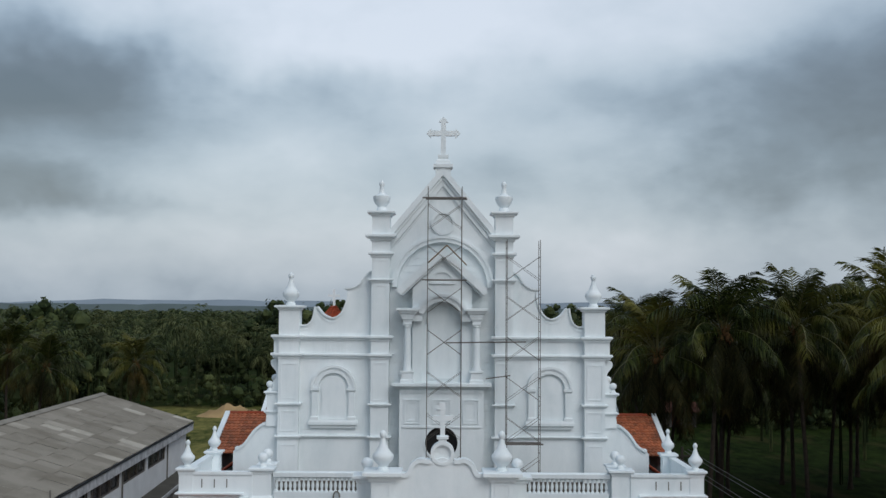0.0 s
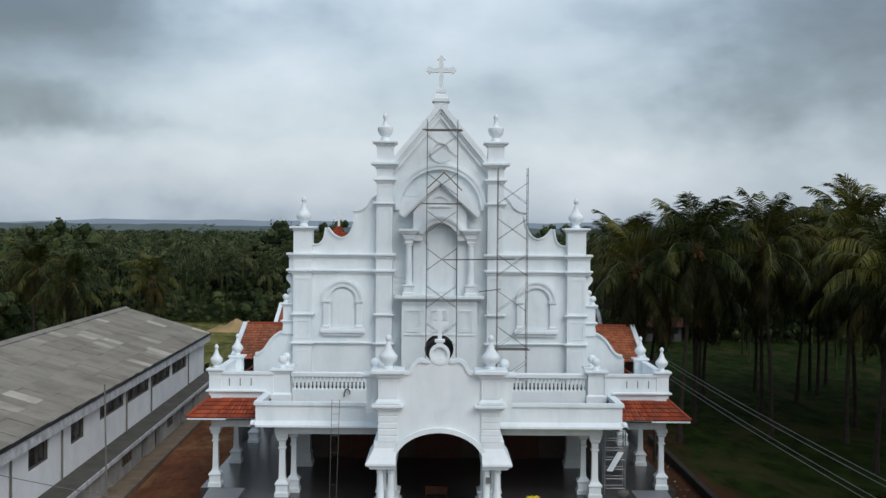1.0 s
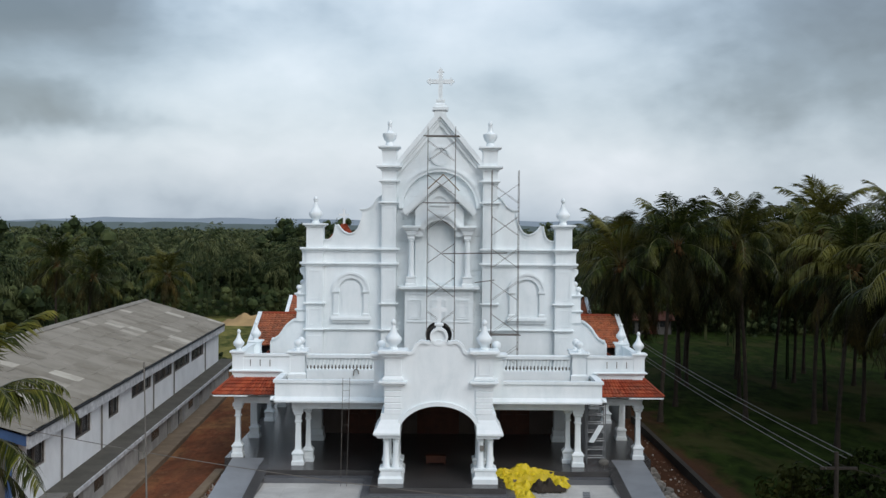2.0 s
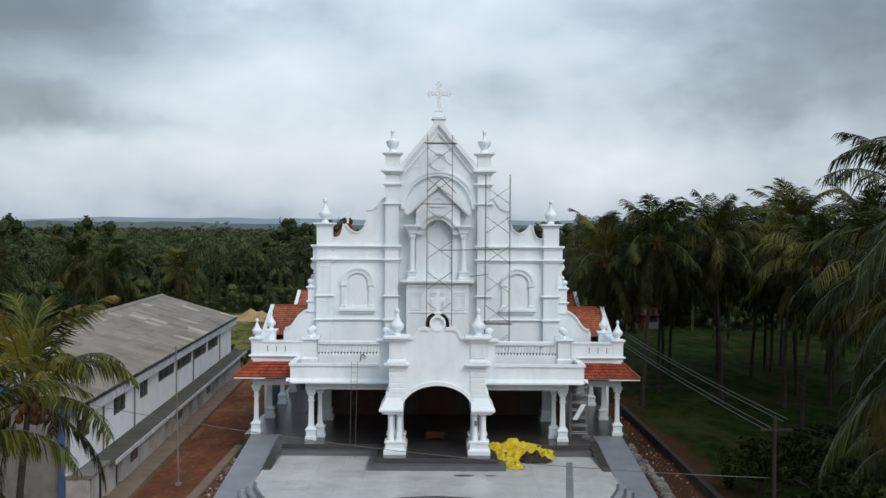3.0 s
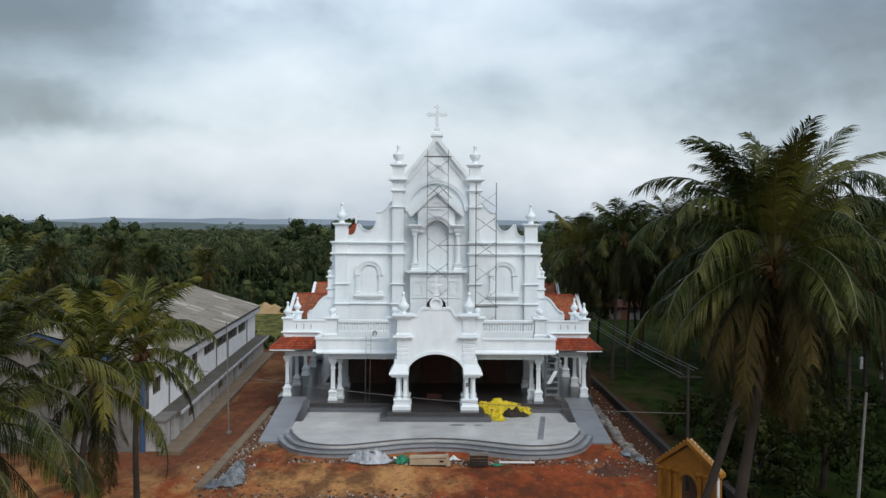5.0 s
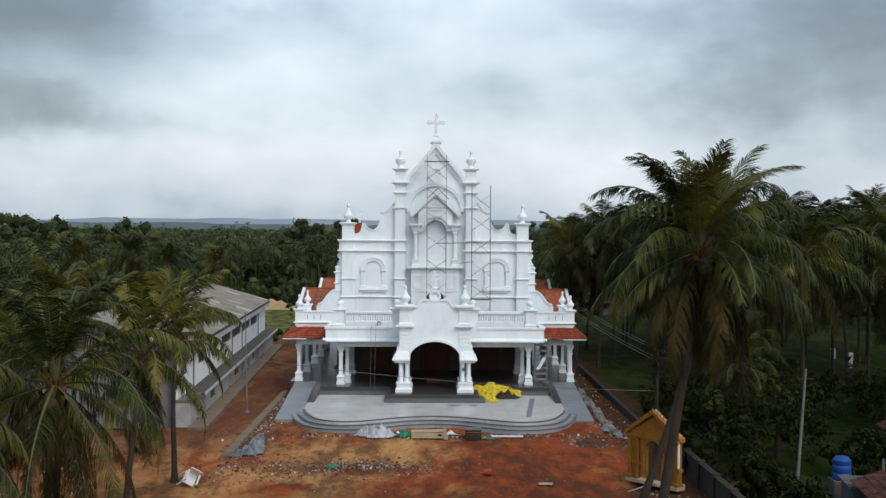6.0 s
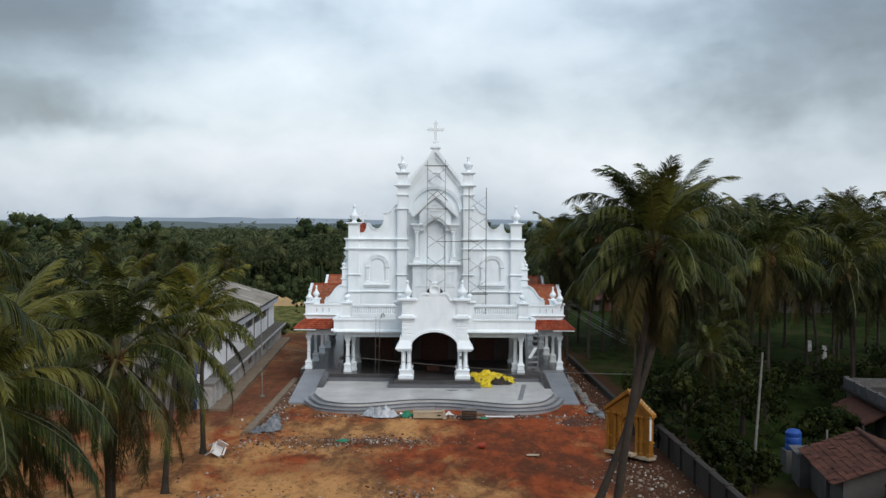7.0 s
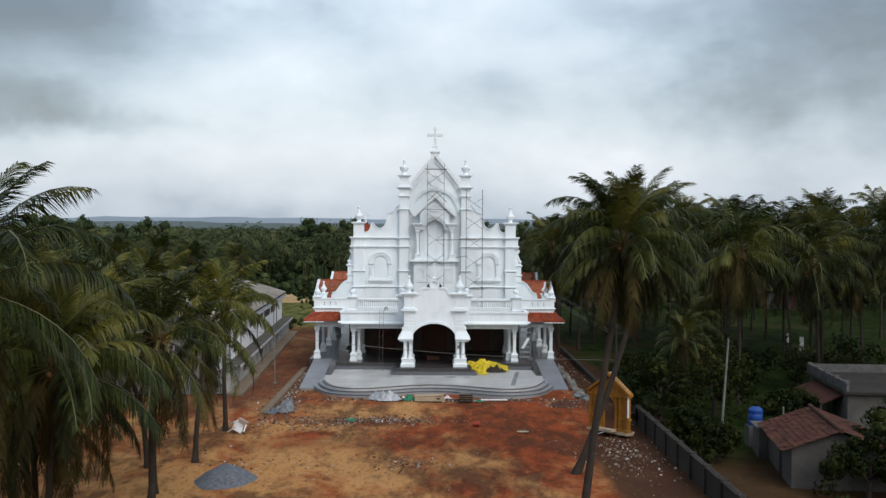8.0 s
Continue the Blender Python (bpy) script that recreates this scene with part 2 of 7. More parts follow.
def asbestos():
    m, n, b, at = material("fibre_cement_sheet", 0.85, 0.2)
    rnd = n.add("ShaderNodeObjectInfo").outputs["Random"]
    moss = n.noise(n.mapping(at, (0.5, 0.5, 1)), 0.9, 6.0, 0.65, 0.5)
    col = n.ramp(rnd, (0.0, (0.20, 0.182, 0.15)), (0.5, (0.235, 0.217, 0.183)), (0.88, (0.25, 0.23, 0.195)), (0.92, (0.38, 0.355, 0.305)), (1.0, (0.42, 0.395, 0.34)))
    col = n.mix(n.ramp(moss, (0.45, 0.0), (0.72, 0.6)), col, (0.105, 0.092, 0.07))
    n.link(col, b.inputs["Base Color"])
    bump(n, b, n.noise(at, 14.0), 0.25, 0.01)
    return m


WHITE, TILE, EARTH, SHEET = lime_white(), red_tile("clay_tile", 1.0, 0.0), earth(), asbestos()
AGED = red_tile("weathered_clay_tile", 1.3, 0.05)
GRANITE = plain("dark_granite", (0.125, 0.13, 0.14), 0.7, 0.9, 0.30, spec=0.5, relief=0.08)
MARBLE = plain("dusty_marble", (0.61, 0.60, 0.57), 0.66, 0.55, 0.36, spec=0.5, relief=0.0, vary=0.07, fine_scale=6.0)
STEP_TOP = plain("grey_granite_step", (0.33, 0.34, 0.35), 0.7, 0.8, 0.5, relief=0.06)
FLOOR = plain("dark_stone_floor", (0.066, 0.063, 0.062), 0.6, 0.8, 0.27, spec=0.5, relief=0.03)
RAMP = plain("slate_ramp", (0.255, 0.268, 0.285), 0.72, 0.7, 0.5, relief=0.1)
EARTHY = plain("earth_stained_concrete", (0.22, 0.165, 0.11), 0.6, 1.2, 0.9, relief=0.4)
MOSSY = plain("mossy_wall", (0.042, 0.035, 0.028), 0.5, 0.9, 0.9, relief=0.4)
CABLE = plain("dull_cable", (0.12, 0.118, 0.11), 0.7, 2.0, 0.7)
STONE = plain("pale_rubble_stone", (0.34, 0.31, 0.27), 0.5, 3.0, 0.9, relief=0.4, vary=0.55)
SHADE = plain("mossy_sunshade", (0.095, 0.088, 0.072), 0.5, 0.9, 0.9, relief=0.4)
CONCRETE = plain("weathered_concrete", (0.21, 0.20, 0.18), 0.55, 1.1, 0.9, relief=0.4)
GREYWALL = plain("whitewashed_hall_wall", (0.80, 0.81, 0.815), 0.84, 0.7, 0.8, relief=0.15)
LOWWALL = plain("stained_grey_wall", (0.46, 0.45, 0.425), 0.52, 0.8, 0.85, relief=0.25)
DECK = plain("dark_roof_deck", (0.10, 0.085, 0.068), 0.55, 0.8, 0.9, relief=0.3)
# Verandah shade is put into this wall colour.
INNER = plain("shade_toned_plaster", (0.13, 0.10, 0.085), 0.6, 0.8, 0.8, relief=0.2)
FASCIA = plain("stained_fascia", (0.62, 0.63, 0.64), 0.42, 2.2, 0.85, relief=0.2)
# Near-black; plates of it also stand in for unlit depth behind openings.
DARK = plain("dark_opening", (0.012, 0.012, 0.013), 0.8, 1.0, 0.6)
GLASS = plain("dusty_dark_glass", (0.02, 0.022, 0.025), 0.6, 2.0, 0.25, spec=0.5)
BLUE = plain("blue_paint", (0.05, 0.10, 0.22), 0.7, 2.0, 0.6)
WOOD = plain("teak_door", (0.10, 0.032, 0.016), 0.6, 2.5, 0.5)
STEEL = plain("rusty_scaffold_steel", (0.185, 0.165, 0.145), 0.55, 4.0, 0.6, metal=0.4)
ALUMINIUM = plain("dull_aluminium", (0.30, 0.31, 0.32), 0.7, 4.0, 0.45, metal=0.6)
ROPE = plain("brown_ply", (0.22, 0.14, 0.07), 0.6, 3.0, 0.8)
TRUNK = plain("palm_bark", (0.045, 0.035, 0.026), 0.5, 2.5, 0.9, relief=0.7, fine_scale=14.0)
RIB = plain("pale_frond_rib", (0.115, 0.112, 0.04), 0.55, 1.2, 0.5, relief=0.1)
HUSK = plain("coconut_husk", (0.16, 0.085, 0.03), 0.45, 5.0, 0.8, relief=0.4)
PALM = leaf("palm_leaf", (0.010, 0.017, 0.004), (0.062, 0.080, 0.016), (0.180, 0.168, 0.034), 0.42, 0.12)
# Yellow-green leaf, also brighter than PALM to stand for better-lit palms.
LITYOUNG = leaf("lit_young_palm_leaf", (0.020, 0.032, 0.006), (0.200, 0.208, 0.036), (0.410, 0.350, 0.062), 0.42, 0.12, 0.32)
# Dry-frond colour, darkened further to hold the shade low in the crown.
DARKDRYLEAF = leaf("shade_dark_dry_palm_leaf", (0.012, 0.014, 0.005), (0.036, 0.034, 0.012), (0.105, 0.075, 0.022), 0.6)
BROAD = leaf("broad_leaf", (0.010, 0.016, 0.004), (0.030, 0.040, 0.009), (0.060, 0.065, 0.014), 0.6)
# Distance haze is put into both far-woods leaf colours: paler and bluer.
WOODS = leaf("hazed_woods_leaf", (0.018, 0.030, 0.013), (0.078, 0.104, 0.040), (0.125, 0.145, 0.056), 0.6)
WOODPALM = leaf("hazed_woods_palm_leaf", (0.026, 0.042, 0.018), (0.140, 0.172, 0.072), (0.220, 0.230, 0.100), 0.6)
# Air haze is mixed into these two backdrop colours.
RISE = plain("hazed_distant_woods", (0.105, 0.135, 0.135), 0.75, 0.012, 0.95, relief=0.0)
HILLS = plain("hazed_distant_hills", (0.24, 0.285, 0.325), 0.85, 0.004, 0.95, relief=0.0)


# ---- mesh building ----
class Shape:
    """Collects vertices and faces of one mesh."""

    def __init__(self):
        self.v, self.f = [], []

    def add(self, verts, faces):
        k = len(self.v)
        self.v += [tuple(p) for p in verts]
        self.f += [tuple(i + k for i in f) for f in faces]
        return self

    def box(self, x0, x1, y0, y1, z0, z1):
        return self.add([(x, y, z) for z in (z0, z1) for x, y in ((x0, y0), (x1, y0), (x1, y1), (x0, y1))],
                        [(3, 2, 1, 0), (4, 5, 6, 7), (0, 1, 5, 4), (1, 2, 6, 5), (2, 3, 7, 6), (3, 0, 4, 7)])

    def prism(self, outline, lo, hi, axis="y"):
        """An outline in the two other axes, drawn out from lo to hi."""
        def at(p, k):
            return {"y": (p[0], k, p[1]), "x": (k, p[0], p[1]), "z": (p[0], p[1], k)}[axis]
        n = len(outline)
        sides = [(i, (i + 1) % n, n + (i + 1) % n, n + i) for i in range(n)]
        return self.add([at(p, lo) for p in outline] + [at(p, hi) for p in outline], [tuple(range(n)), tuple(range(2 * n - 1, n - 1, -1))] + sides)

    def rings(self, rings, closed=True):
        """Skin over rings of equal length, with caps."""
        n = len(rings[0])
        verts = [p for r in rings for p in r]
        faces = []
        for k in range(len(rings) - 1):
            for i in range(n if closed else n - 1):
                j = (i + 1) % n
                faces.append((k * n + i, k * n + j, (k + 1) * n + j, (k + 1) * n + i))
        if closed:
            faces += [tuple(range(n - 1, -1, -1)), tuple((len(rings) - 1) * n + i for i in range(n))]
        return self.add(verts, faces)

    def frame_of(self, x0, x1, z0, z1, w, y0, y1):
        """A raised rectangular moulding in the plane of a wall."""
        rings = []
        for y, o in ((y1, 0), (y0, 0), (y0, w), (y1, w)):
            rings.append([(x0 + o, y, z0 + o), (x1 - o, y, z0 + o), (x1 - o, y, z1 - o), (x0 + o, y, z1 - o)])
        verts = [p for r in rings for p in r]
        return self.add(verts, [(k * 4 + i, k * 4 + (i + 1) % 4, (k + 1) % 4 * 4 + (i + 1) % 4, (k + 1) % 4 * 4 + i) for k in range(4) for i in range(4)])

    def stack(self, x0, x1, y0, y1, steps):
        """A rectangle drawn up through steps of (outset, z): shafts, mouldings, caps."""
        return self.rings([[(x0 - o, y0 - o, z), (x1 + o, y0 - o, z), (x1 + o, y1 + o, z), (x0 - o, y1 + o, z)] for o, z in steps])

    def lathe(self, cx, cy, profile, n=16):
        return self.rings([[(cx + r * math.cos(2 * math.pi * i / n), cy + r * math.sin(2 * math.pi * i / n), z) for i in range(n)] for r, z in profile])

    def tube(self, a, b, r, n=6, r2=None):
        a, b = Vector(a), Vector(b)
        d = (b - a).normalized()
        u = d.orthogonal().normalized()
        v = d.cross(u)
        ring = [(math.cos(2 * math.pi * i / n), math.sin(2 * math.pi * i / n)) for i in range(n)]
        return self.rings([[p + u * c * q + v * s * q for c, s in ring] for p, q in ((a, r), (b, r if r2 is None else r2))])

    def bend(self, points, radii, n=8):
        """A tube along points with changing radii."""
        pts = [Vector(p) for p in points]
        rings = []
        for i, p in enumerate(pts):
            d = (pts[min(i + 1, len(pts) - 1)] - pts[max(i - 1, 0)]).normalized()
            u = d.cross(Vector((0, 1, 0.01))).normalized()
            v = d.cross(u)
            rings.append([p + u * radii[i] * math.cos(2 * math.pi * k / n) + v * radii[i] * math.sin(2 * math.pi * k / n) for k in range(n)])
        return self.rings(rings)

    def band(self, line, y0, y1, thick):
        """A coping that follows a line in x and z, thick above it."""
        p = [Vector(q) for q in line]
        d = [(b - a).normalized() for a, b in zip(p, p[1:])]
        up = 1.0 if sum(e.x for e in d) > 0 else -1.0
        rings = []
        for k, q in enumerate(p):
            e = (d[max(k - 1, 0)] + d[min(k, len(d) - 1)]).normalized()
            o = q + Vector((-e.y, e.x)) * up * thick
            q = q - Vector((-e.y, e.x)) * up * 0.02
            rings.append([(q.x, y0, q.y), (o.x, y0, o.y), (o.x, y1, o.y), (q.x, y1, q.y)])
        return self.rings(rings)

    def arc(self, cx, cz, r_in, r_out, y0, y1, a0=0.0, a1=180.0, n=20, squash=1.0):
        """An arch ring in x and z; squash scales its height."""
        inner = [(cx + r_in * math.cos(radians(a)), cz + r_in * squash * math.sin(radians(a))) for a in np.linspace(a0, a1, n)]
        outer = [(cx + r_out * math.cos(radians(a)), cz + (r_in * squash + r_out - r_in) * math.sin(radians(a))) for a in np.linspace(a0, a1, n)]
        rings = [[(ix, y0, iz), (ox, y0, oz), (ox, y1, oz), (ix, y1, iz)] for (ix, iz), (ox, oz) in zip(inner, outer)]
        return self.rings(rings)

    def mirrored(self):
        """Adds the same again on the other side of x = 0."""
        k = len(self.v)
        self.v += [(-x, y, z) for x, y, z in self.v]
        self.f += [tuple(i + k for i in reversed(f)) for f in self.f]
        return self

    def mesh(self, name, mat, smooth=False):
        me = bpy.data.meshes.new(name)
        me.from_pydata(self.v, [], self.f)
        me.materials.append(mat)
        bm = bmesh.new()
        bm.from_mesh(me)
        bmesh.ops.recalc_face_normals(bm, faces=bm.faces)
        bm.to_mesh(me)
        bm.free()
        if smooth:
            me.shade_smooth()
            me.set_sharp_from_angle(angle=radians(38))
        return me


def part(name, shape, mat, parent, label="", smooth=False):
    """Links a shape as one mesh under a thing or a part."""
    ob = new(name, shape.mesh(name, mat, smooth) if isinstance(shape, Shape) else shape)
    ob.parent = parent
    if label:
        ob["label"] = label
    return ob


def thing(name, label, category, group="", at=(0, 0, 0)):
    ob = new(name)
    ob.location = at
    return tagged(ob, label, category, group)


def setting(name, shape, mat, label, category, smooth=False):
    ob = new(name, shape.mesh(name, mat, smooth))
    return tagged(ob, label, category, kind="structure")


def curve_line(points, n=6):
    """A smooth line through points (Catmull-Rom)."""
    p = [Vector(q) for q in points]
    p = [p[0] * 2 - p[1]] + p + [p[-1] * 2 - p[-2]]
    out = []
    for i in range(1, len(p) - 2):
        for k in range(n):
            t = k / n
            a, b, c, d = p[i - 1], p[i], p[i + 1], p[i + 2]
            out.append(0.5 * (2 * b + (c - a) * t + (2 * a - 5 * b + 4 * c - d) * t * t + (3 * b - a - 3 * c + d) * t ** 3))
    out.append(p[-2])
    return [tuple(q) for q in out]


# ---- ground and distance ----
def ground_sheet():
    """One sheet: fine near the church, coarse towards the horizon, gently uneven."""
    def steps(lo, hi, near_lo, near_hi, fine_step):
        near = list(np.arange(near_lo, near_hi + 0.01, fine_step))
        out = [near_hi + 6 * 1.55 ** k for k in range(1, 30) if near_hi + 6 * 1.55 ** k < hi] + [hi]
        back = [near_lo - 6 * 1.55 ** k for k in range(1, 30) if near_lo - 6 * 1.55 ** k > lo] + [lo]
        return sorted(back) + near + out
    xs, ys = steps(-4200, 4200, -30, 32, 0.5), steps(-900, 4600, -12, 60, 0.5)
    s = Shape()
    for y in ys:
        for x in xs:
            calm = 1.0 if (abs(x) < 30 and -15 < y < 62) else 0.3
            z = 0.10 * (noise.noise((x * 0.22, y * 0.22, 0)) + 0.5 * noise.noise((x * 0.9, y * 0.9, 3))) * calm
            if abs(x) < 12.2 and 27.5 < y < 95:
                z = min(z, 0.0)
            s.v.append((x, y, z - 0.03))
    n = len(xs)
    s.f = [(j * n + i, j * n + i + 1, (j + 1) * n + i + 1, (j + 1) * n + i) for j in range(len(ys) - 1) for i in range(n - 1)]
    return setting("ground", s, EARTH, "reddish laterite earth, trodden and uneven, turning to grass", "ground", True)


ground_sheet()


def hills():
    s = Shape()
    ridge, foot = [], []
    for k in range(121):
        a = radians(-60 + k)
        r = 3300
        h = 37 + 13 * noise.noise((k * 0.11, 0.3, 0)) + 6 * noise.noise((k * 0.5, 2.3, 0))
        foot.append((r * math.sin(a), r * math.cos(a) - 400, -20))
        ridge.append(((r + 300) * math.sin(a), (r + 300) * math.cos(a) - 400, h))
    s.rings([foot, ridge], closed=False)
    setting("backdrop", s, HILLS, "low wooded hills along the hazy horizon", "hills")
    s = Shape()
    ridge, foot = [], []
    for k in range(241):
        a = radians(-60 + k * 0.5)
        h = 25 + 5 * noise.noise((k * 0.09, 4.3, 0)) + 2.5 * noise.noise((k * 0.6, 7.3, 0)) + 1.2 * noise.noise((k * 1.9, 1.3, 0))
        foot.append((2650 * math.sin(a), 2650 * math.cos(a) - 400, -20))
        ridge.append((2750 * math.sin(a), 2750 * math.cos(a) - 400, h))
    s.rings([foot, ridge], closed=False)
    setting("backdrop", s, RISE, "wooded rise below the hills, tinted blue-green for haze", "hills")


hills()


# ---- church ----
church = thing("church", "white-painted church with a stepped gable facade and turrets", "church")
FY = 51.5            # wall plane of the facade
FLOOR_Z, DECK_Z = 1.10, 5.0


def finial_profile(z, r, h):
    """Urn with a drawn-out top: foot, bulb, waist, knob."""
    return [(0.55 * r, z), (0.55 * r, z + 0.06 * h), (0.42 * r, z + 0.10 * h), (0.5 * r, z + 0.15 * h), (0.86 * r, z + 0.24 * h), (r, z + 0.33 * h), (0.97 * r, z + 0.40 * h), (0.72 * r, z + 0.47 * h),
            (0.45 * r, z + 0.58 * h), (0.27 * r, z + 0.72 * h), (0.20 * r, z + 0.80 * h), (0.30 * r, z + 0.85 * h), (0.34 * r, z + 0.90 * h), (0.24 * r, z + 0.96 * h), (0.03, z + h)]


def urn_profile(z, r, h):
    """Squat urn with a flat shoulder and a short knob, as on the upper turrets."""
    return [(0.60 * r, z), (0.60 * r, z + 0.10 * h), (0.45 * r, z + 0.16 * h), (0.82 * r, z + 0.28 * h), (r, z + 0.42 * h), (0.99 * r, z + 0.50 * h), (0.45 * r, z + 0.56 * h), (0.32 * r, z + 0.62 * h),
            (0.22 * r, z + 0.80 * h), (0.32 * r, z + 0.86 * h), (0.30 * r, z + 0.93 * h), (0.04, z + h)]


def ball_profile(z, r):
    return [(0.75 * r, z), (0.75 * r, z + 0.12), (0.4 * r, z + 0.2)] + [(r * math.cos(radians(a)) + 0.01, z + 0.2 + r + r * math.sin(radians(a))) for a in (-60, -30, 0, 30, 60, 88)]


def ring_of(z, out, h):
    """Cornice steps at height z: fillet, hollow, fillet."""
    return [(0.0, z), (out * 0.25, z), (out * 0.35, z + 0.30 * h), (out * 0.8, z + 0.55 * h), (out, z + 0.6 * h), (out, z + 0.92 * h), (out * 0.9, z + h), (0.0, z + h)]


def pier(x0, x1, y0, y1, base, top, rings):
    steps = [(0.03, base)]
    for z, out, h in rings:
        steps += ring_of(z, out, h)
    return Shape().stack(x0, x1, y0, y1, steps + [(0.0, top)])


def facade():
    for sx in (1, -1):
        def lr(a, b):
            return (a, b) if sx > 0 else (-b, -a)
        side = part("facade_bay", Shape(), WHITE, church)
        # wall of the bay under its curved parapet
        dip = curve_line([(6.70, 12.20), (6.50, 12.19), (6.30, 12.24), (6.12, 12.42), (6.02, 12.70), (5.96, 13.08)], 4)
        sweep = curve_line([(5.88, 13.08), (5.55, 12.70), (5.12, 12.55), (4.72, 12.80), (4.45, 13.45), (4.42, 13.80)], 5)
        shoulder = curve_line([(4.62, 13.94), (4.2, 13.98), (3.85, 14.20), (3.55, 14.62), (3.20, 14.80)], 5)
        crest = dip + sweep + shoulder
        wall = Shape().prism([(sx * x, z) for x, z in [(7.65, 4.3), (7.65, 12.0)] + crest + [(2.6, 14.8), (2.6, 4.3)]], FY, FY + 0.45)
        side.data = wall.mesh("facade_bay", WHITE)
        cope = Shape()
        for line in (dip, sweep, shoulder):
            cope.band([(sx * x, z) for x, z in line], FY - 0.09, FY + 0.5, 0.05)
        for line in (dip, sweep[1:-2]):
            cope.band([(sx * x, z - 0.20) for x, z in line], FY - 0.025, FY + 0.02, 0.04)
        part("parapet_coping", cope, WHITE, church)
        # piers with their caps, the inner one rising to a turret
        a, b = lr(6.66, 7.62)
        outer = part("corner_pier", pier(a, b, FY - 0.32, FY + 0.55, 4.4, 13.15,
                     [(6.93, 0.14, 0.18), (8.44, 0.14, 0.17), (10.66, 0.16, 0.26), (11.50, 0.18, 0.26), (12.92, 0.20, 0.22)]), WHITE, church)
        part("finial", Shape().lathe(sx * 7.13, FY + 0.1, finial_profile(13.14, 0.40, 1.56), 18), WHITE, outer, smooth=True)
        for z0, z1 in ((4.7, 6.7), (7.3, 8.25), (8.8, 10.45)):
            panel = Shape().frame_of(a + 0.10, b - 0.10, z0, z1, 0.05, FY - 0.345, FY - 0.315)
            part("pier_panel", panel, WHITE, outer)
        a, b = lr(2.47, 3.31)
        inner = part("turret_pier", pier(a, b, FY - 0.42, FY + 0.55, 4.4, 17.6,
                     [(6.93, 0.14, 0.18), (8.44, 0.14, 0.17), (10.66, 0.16, 0.26), (11.50, 0.18, 0.26), (14.22, 0.16, 0.20), (15.42, 0.17, 0.24), (16.20, 0.30, 0.30), (17.36, 0.22, 0.24)]), WHITE, church)
        part("finial", Shape().lathe(sx * 2.89, FY + 0.05, urn_profile(17.58, 0.41, 1.5), 18), WHITE, inner, smooth=True)
        for z0, z1 in ((8.75, 10.5), (11.85, 14.1), (14.5, 15.3)):
            panel = Shape().frame_of(a + 0.10, b - 0.10, z0, z1, 0.05, FY - 0.445, FY - 0.415)
            part("pier_panel", panel, WHITE, inner)
        # string courses of the bay and the fluted frieze between them
        a, b = lr(3.31, 6.66)
        for name, z, out, h in (("plinth_course", 6.95, 0.12, 0.15), ("lower_cornice", 10.68, 0.17, 0.22), ("upper_cornice", 11.52, 0.19, 0.22)):
            part(name, Shape().stack(a + 0.1, b - 0.1, FY - 0.02, FY + 0.4, ring_of(z, out, h)), WHITE, church)
        side_corn = Shape()
        c, d = lr(7.6, 7.85)
        for z, h in ((10.68, 0.24), (11.52, 0.24)):
            side_corn.stack(c, d, FY - 0.2, FY + 0.6, ring_of(z, 0.14, h))
        side_corn.box(*lr(7.6, 7.86), FY - 0.18, FY + 0.6, 10.9, 11.55)
        part("cornice_return", side_corn, WHITE, church)
        flute = Shape().box(-0.035, 0.035, -0.022, 0.02, 0, 0.44).mesh("flute", WHITE)
        for k in range(9):
            part("flute", flute, WHITE, side).location = (sx * (4.35 + 0.15 * k), FY, 10.99)
        # grooved courses beside the blind window
        rib = Shape().box(-0.42, 0.42, -0.014, 0.02, 0, 0.075).mesh("course", WHITE)
        for k in range(12):
            for x in (3.72, 6.42):
                ob = part("course", rib, WHITE, side)
                ob.location = (sx * x, FY, 7.22 + 0.135 * k)
                ob.scale.x = 0.62 if x > 5 else 0.8
        # blind arched window
        cx = sx * 5.06
        window = part("blind_window", Shape().arc(cx, 9.30, 0.70, 1.00, FY - 0.16, FY + 0.05, 0, 180, 22), WHITE, church)
        part("arch_fillet", Shape().arc(cx, 9.30, 0.93, 1.06, FY - 0.22, FY - 0.02, 0, 180, 22), WHITE, window)
        field = [(cx + 0.55 * math.cos(radians(t)), 9.30 + 0.58 * math.sin(radians(t))) for t in range(0, 181, 12)] + [(cx - 0.55, 7.84), (cx + 0.55, 7.84)]
        part("field_panel", Shape().prism(field, FY - 0.07, FY + 0.02), WHITE, window)
        for s in (-1, 1):
            jx = cx + s * 0.86
            part("window_pilaster", Shape().stack(jx - 0.14, jx + 0.14, FY - 0.16, FY + 0.05, [(0.05, 7.83), (0.05, 7.95), (0.0, 8.0), (0.0, 9.12), (0.04, 9.16), (0.07, 9.2), (0.07, 9.29)]), WHITE, window)
        part("window_sill", Shape().stack(cx - 1.05, cx + 1.05, FY - 0.14, FY + 0.05, [(0.0, 7.44), (0.02, 7.55), (0.1, 7.60), (0.1, 7.72), (0.06, 7.83)]), WHITE, window)
    # centre: recessed wall of grooved courses
    back = part("recess_wall", Shape().prism([(-2.6, 4.3), (2.6, 4.3), (2.6, 16.6), (0, 19.3), (-2.6, 16.6)], FY + 0.16, FY + 0.5), WHITE, church)
    course = Shape().box(-2.46, 2.46, 0, 0.12, 0, 0.29).mesh("course", WHITE)
    for k in range(35):
        z = 5.0 + 0.325 * k
        ob = part("course", course, WHITE, back)
        ob.location = (0, FY + 0.128, z)
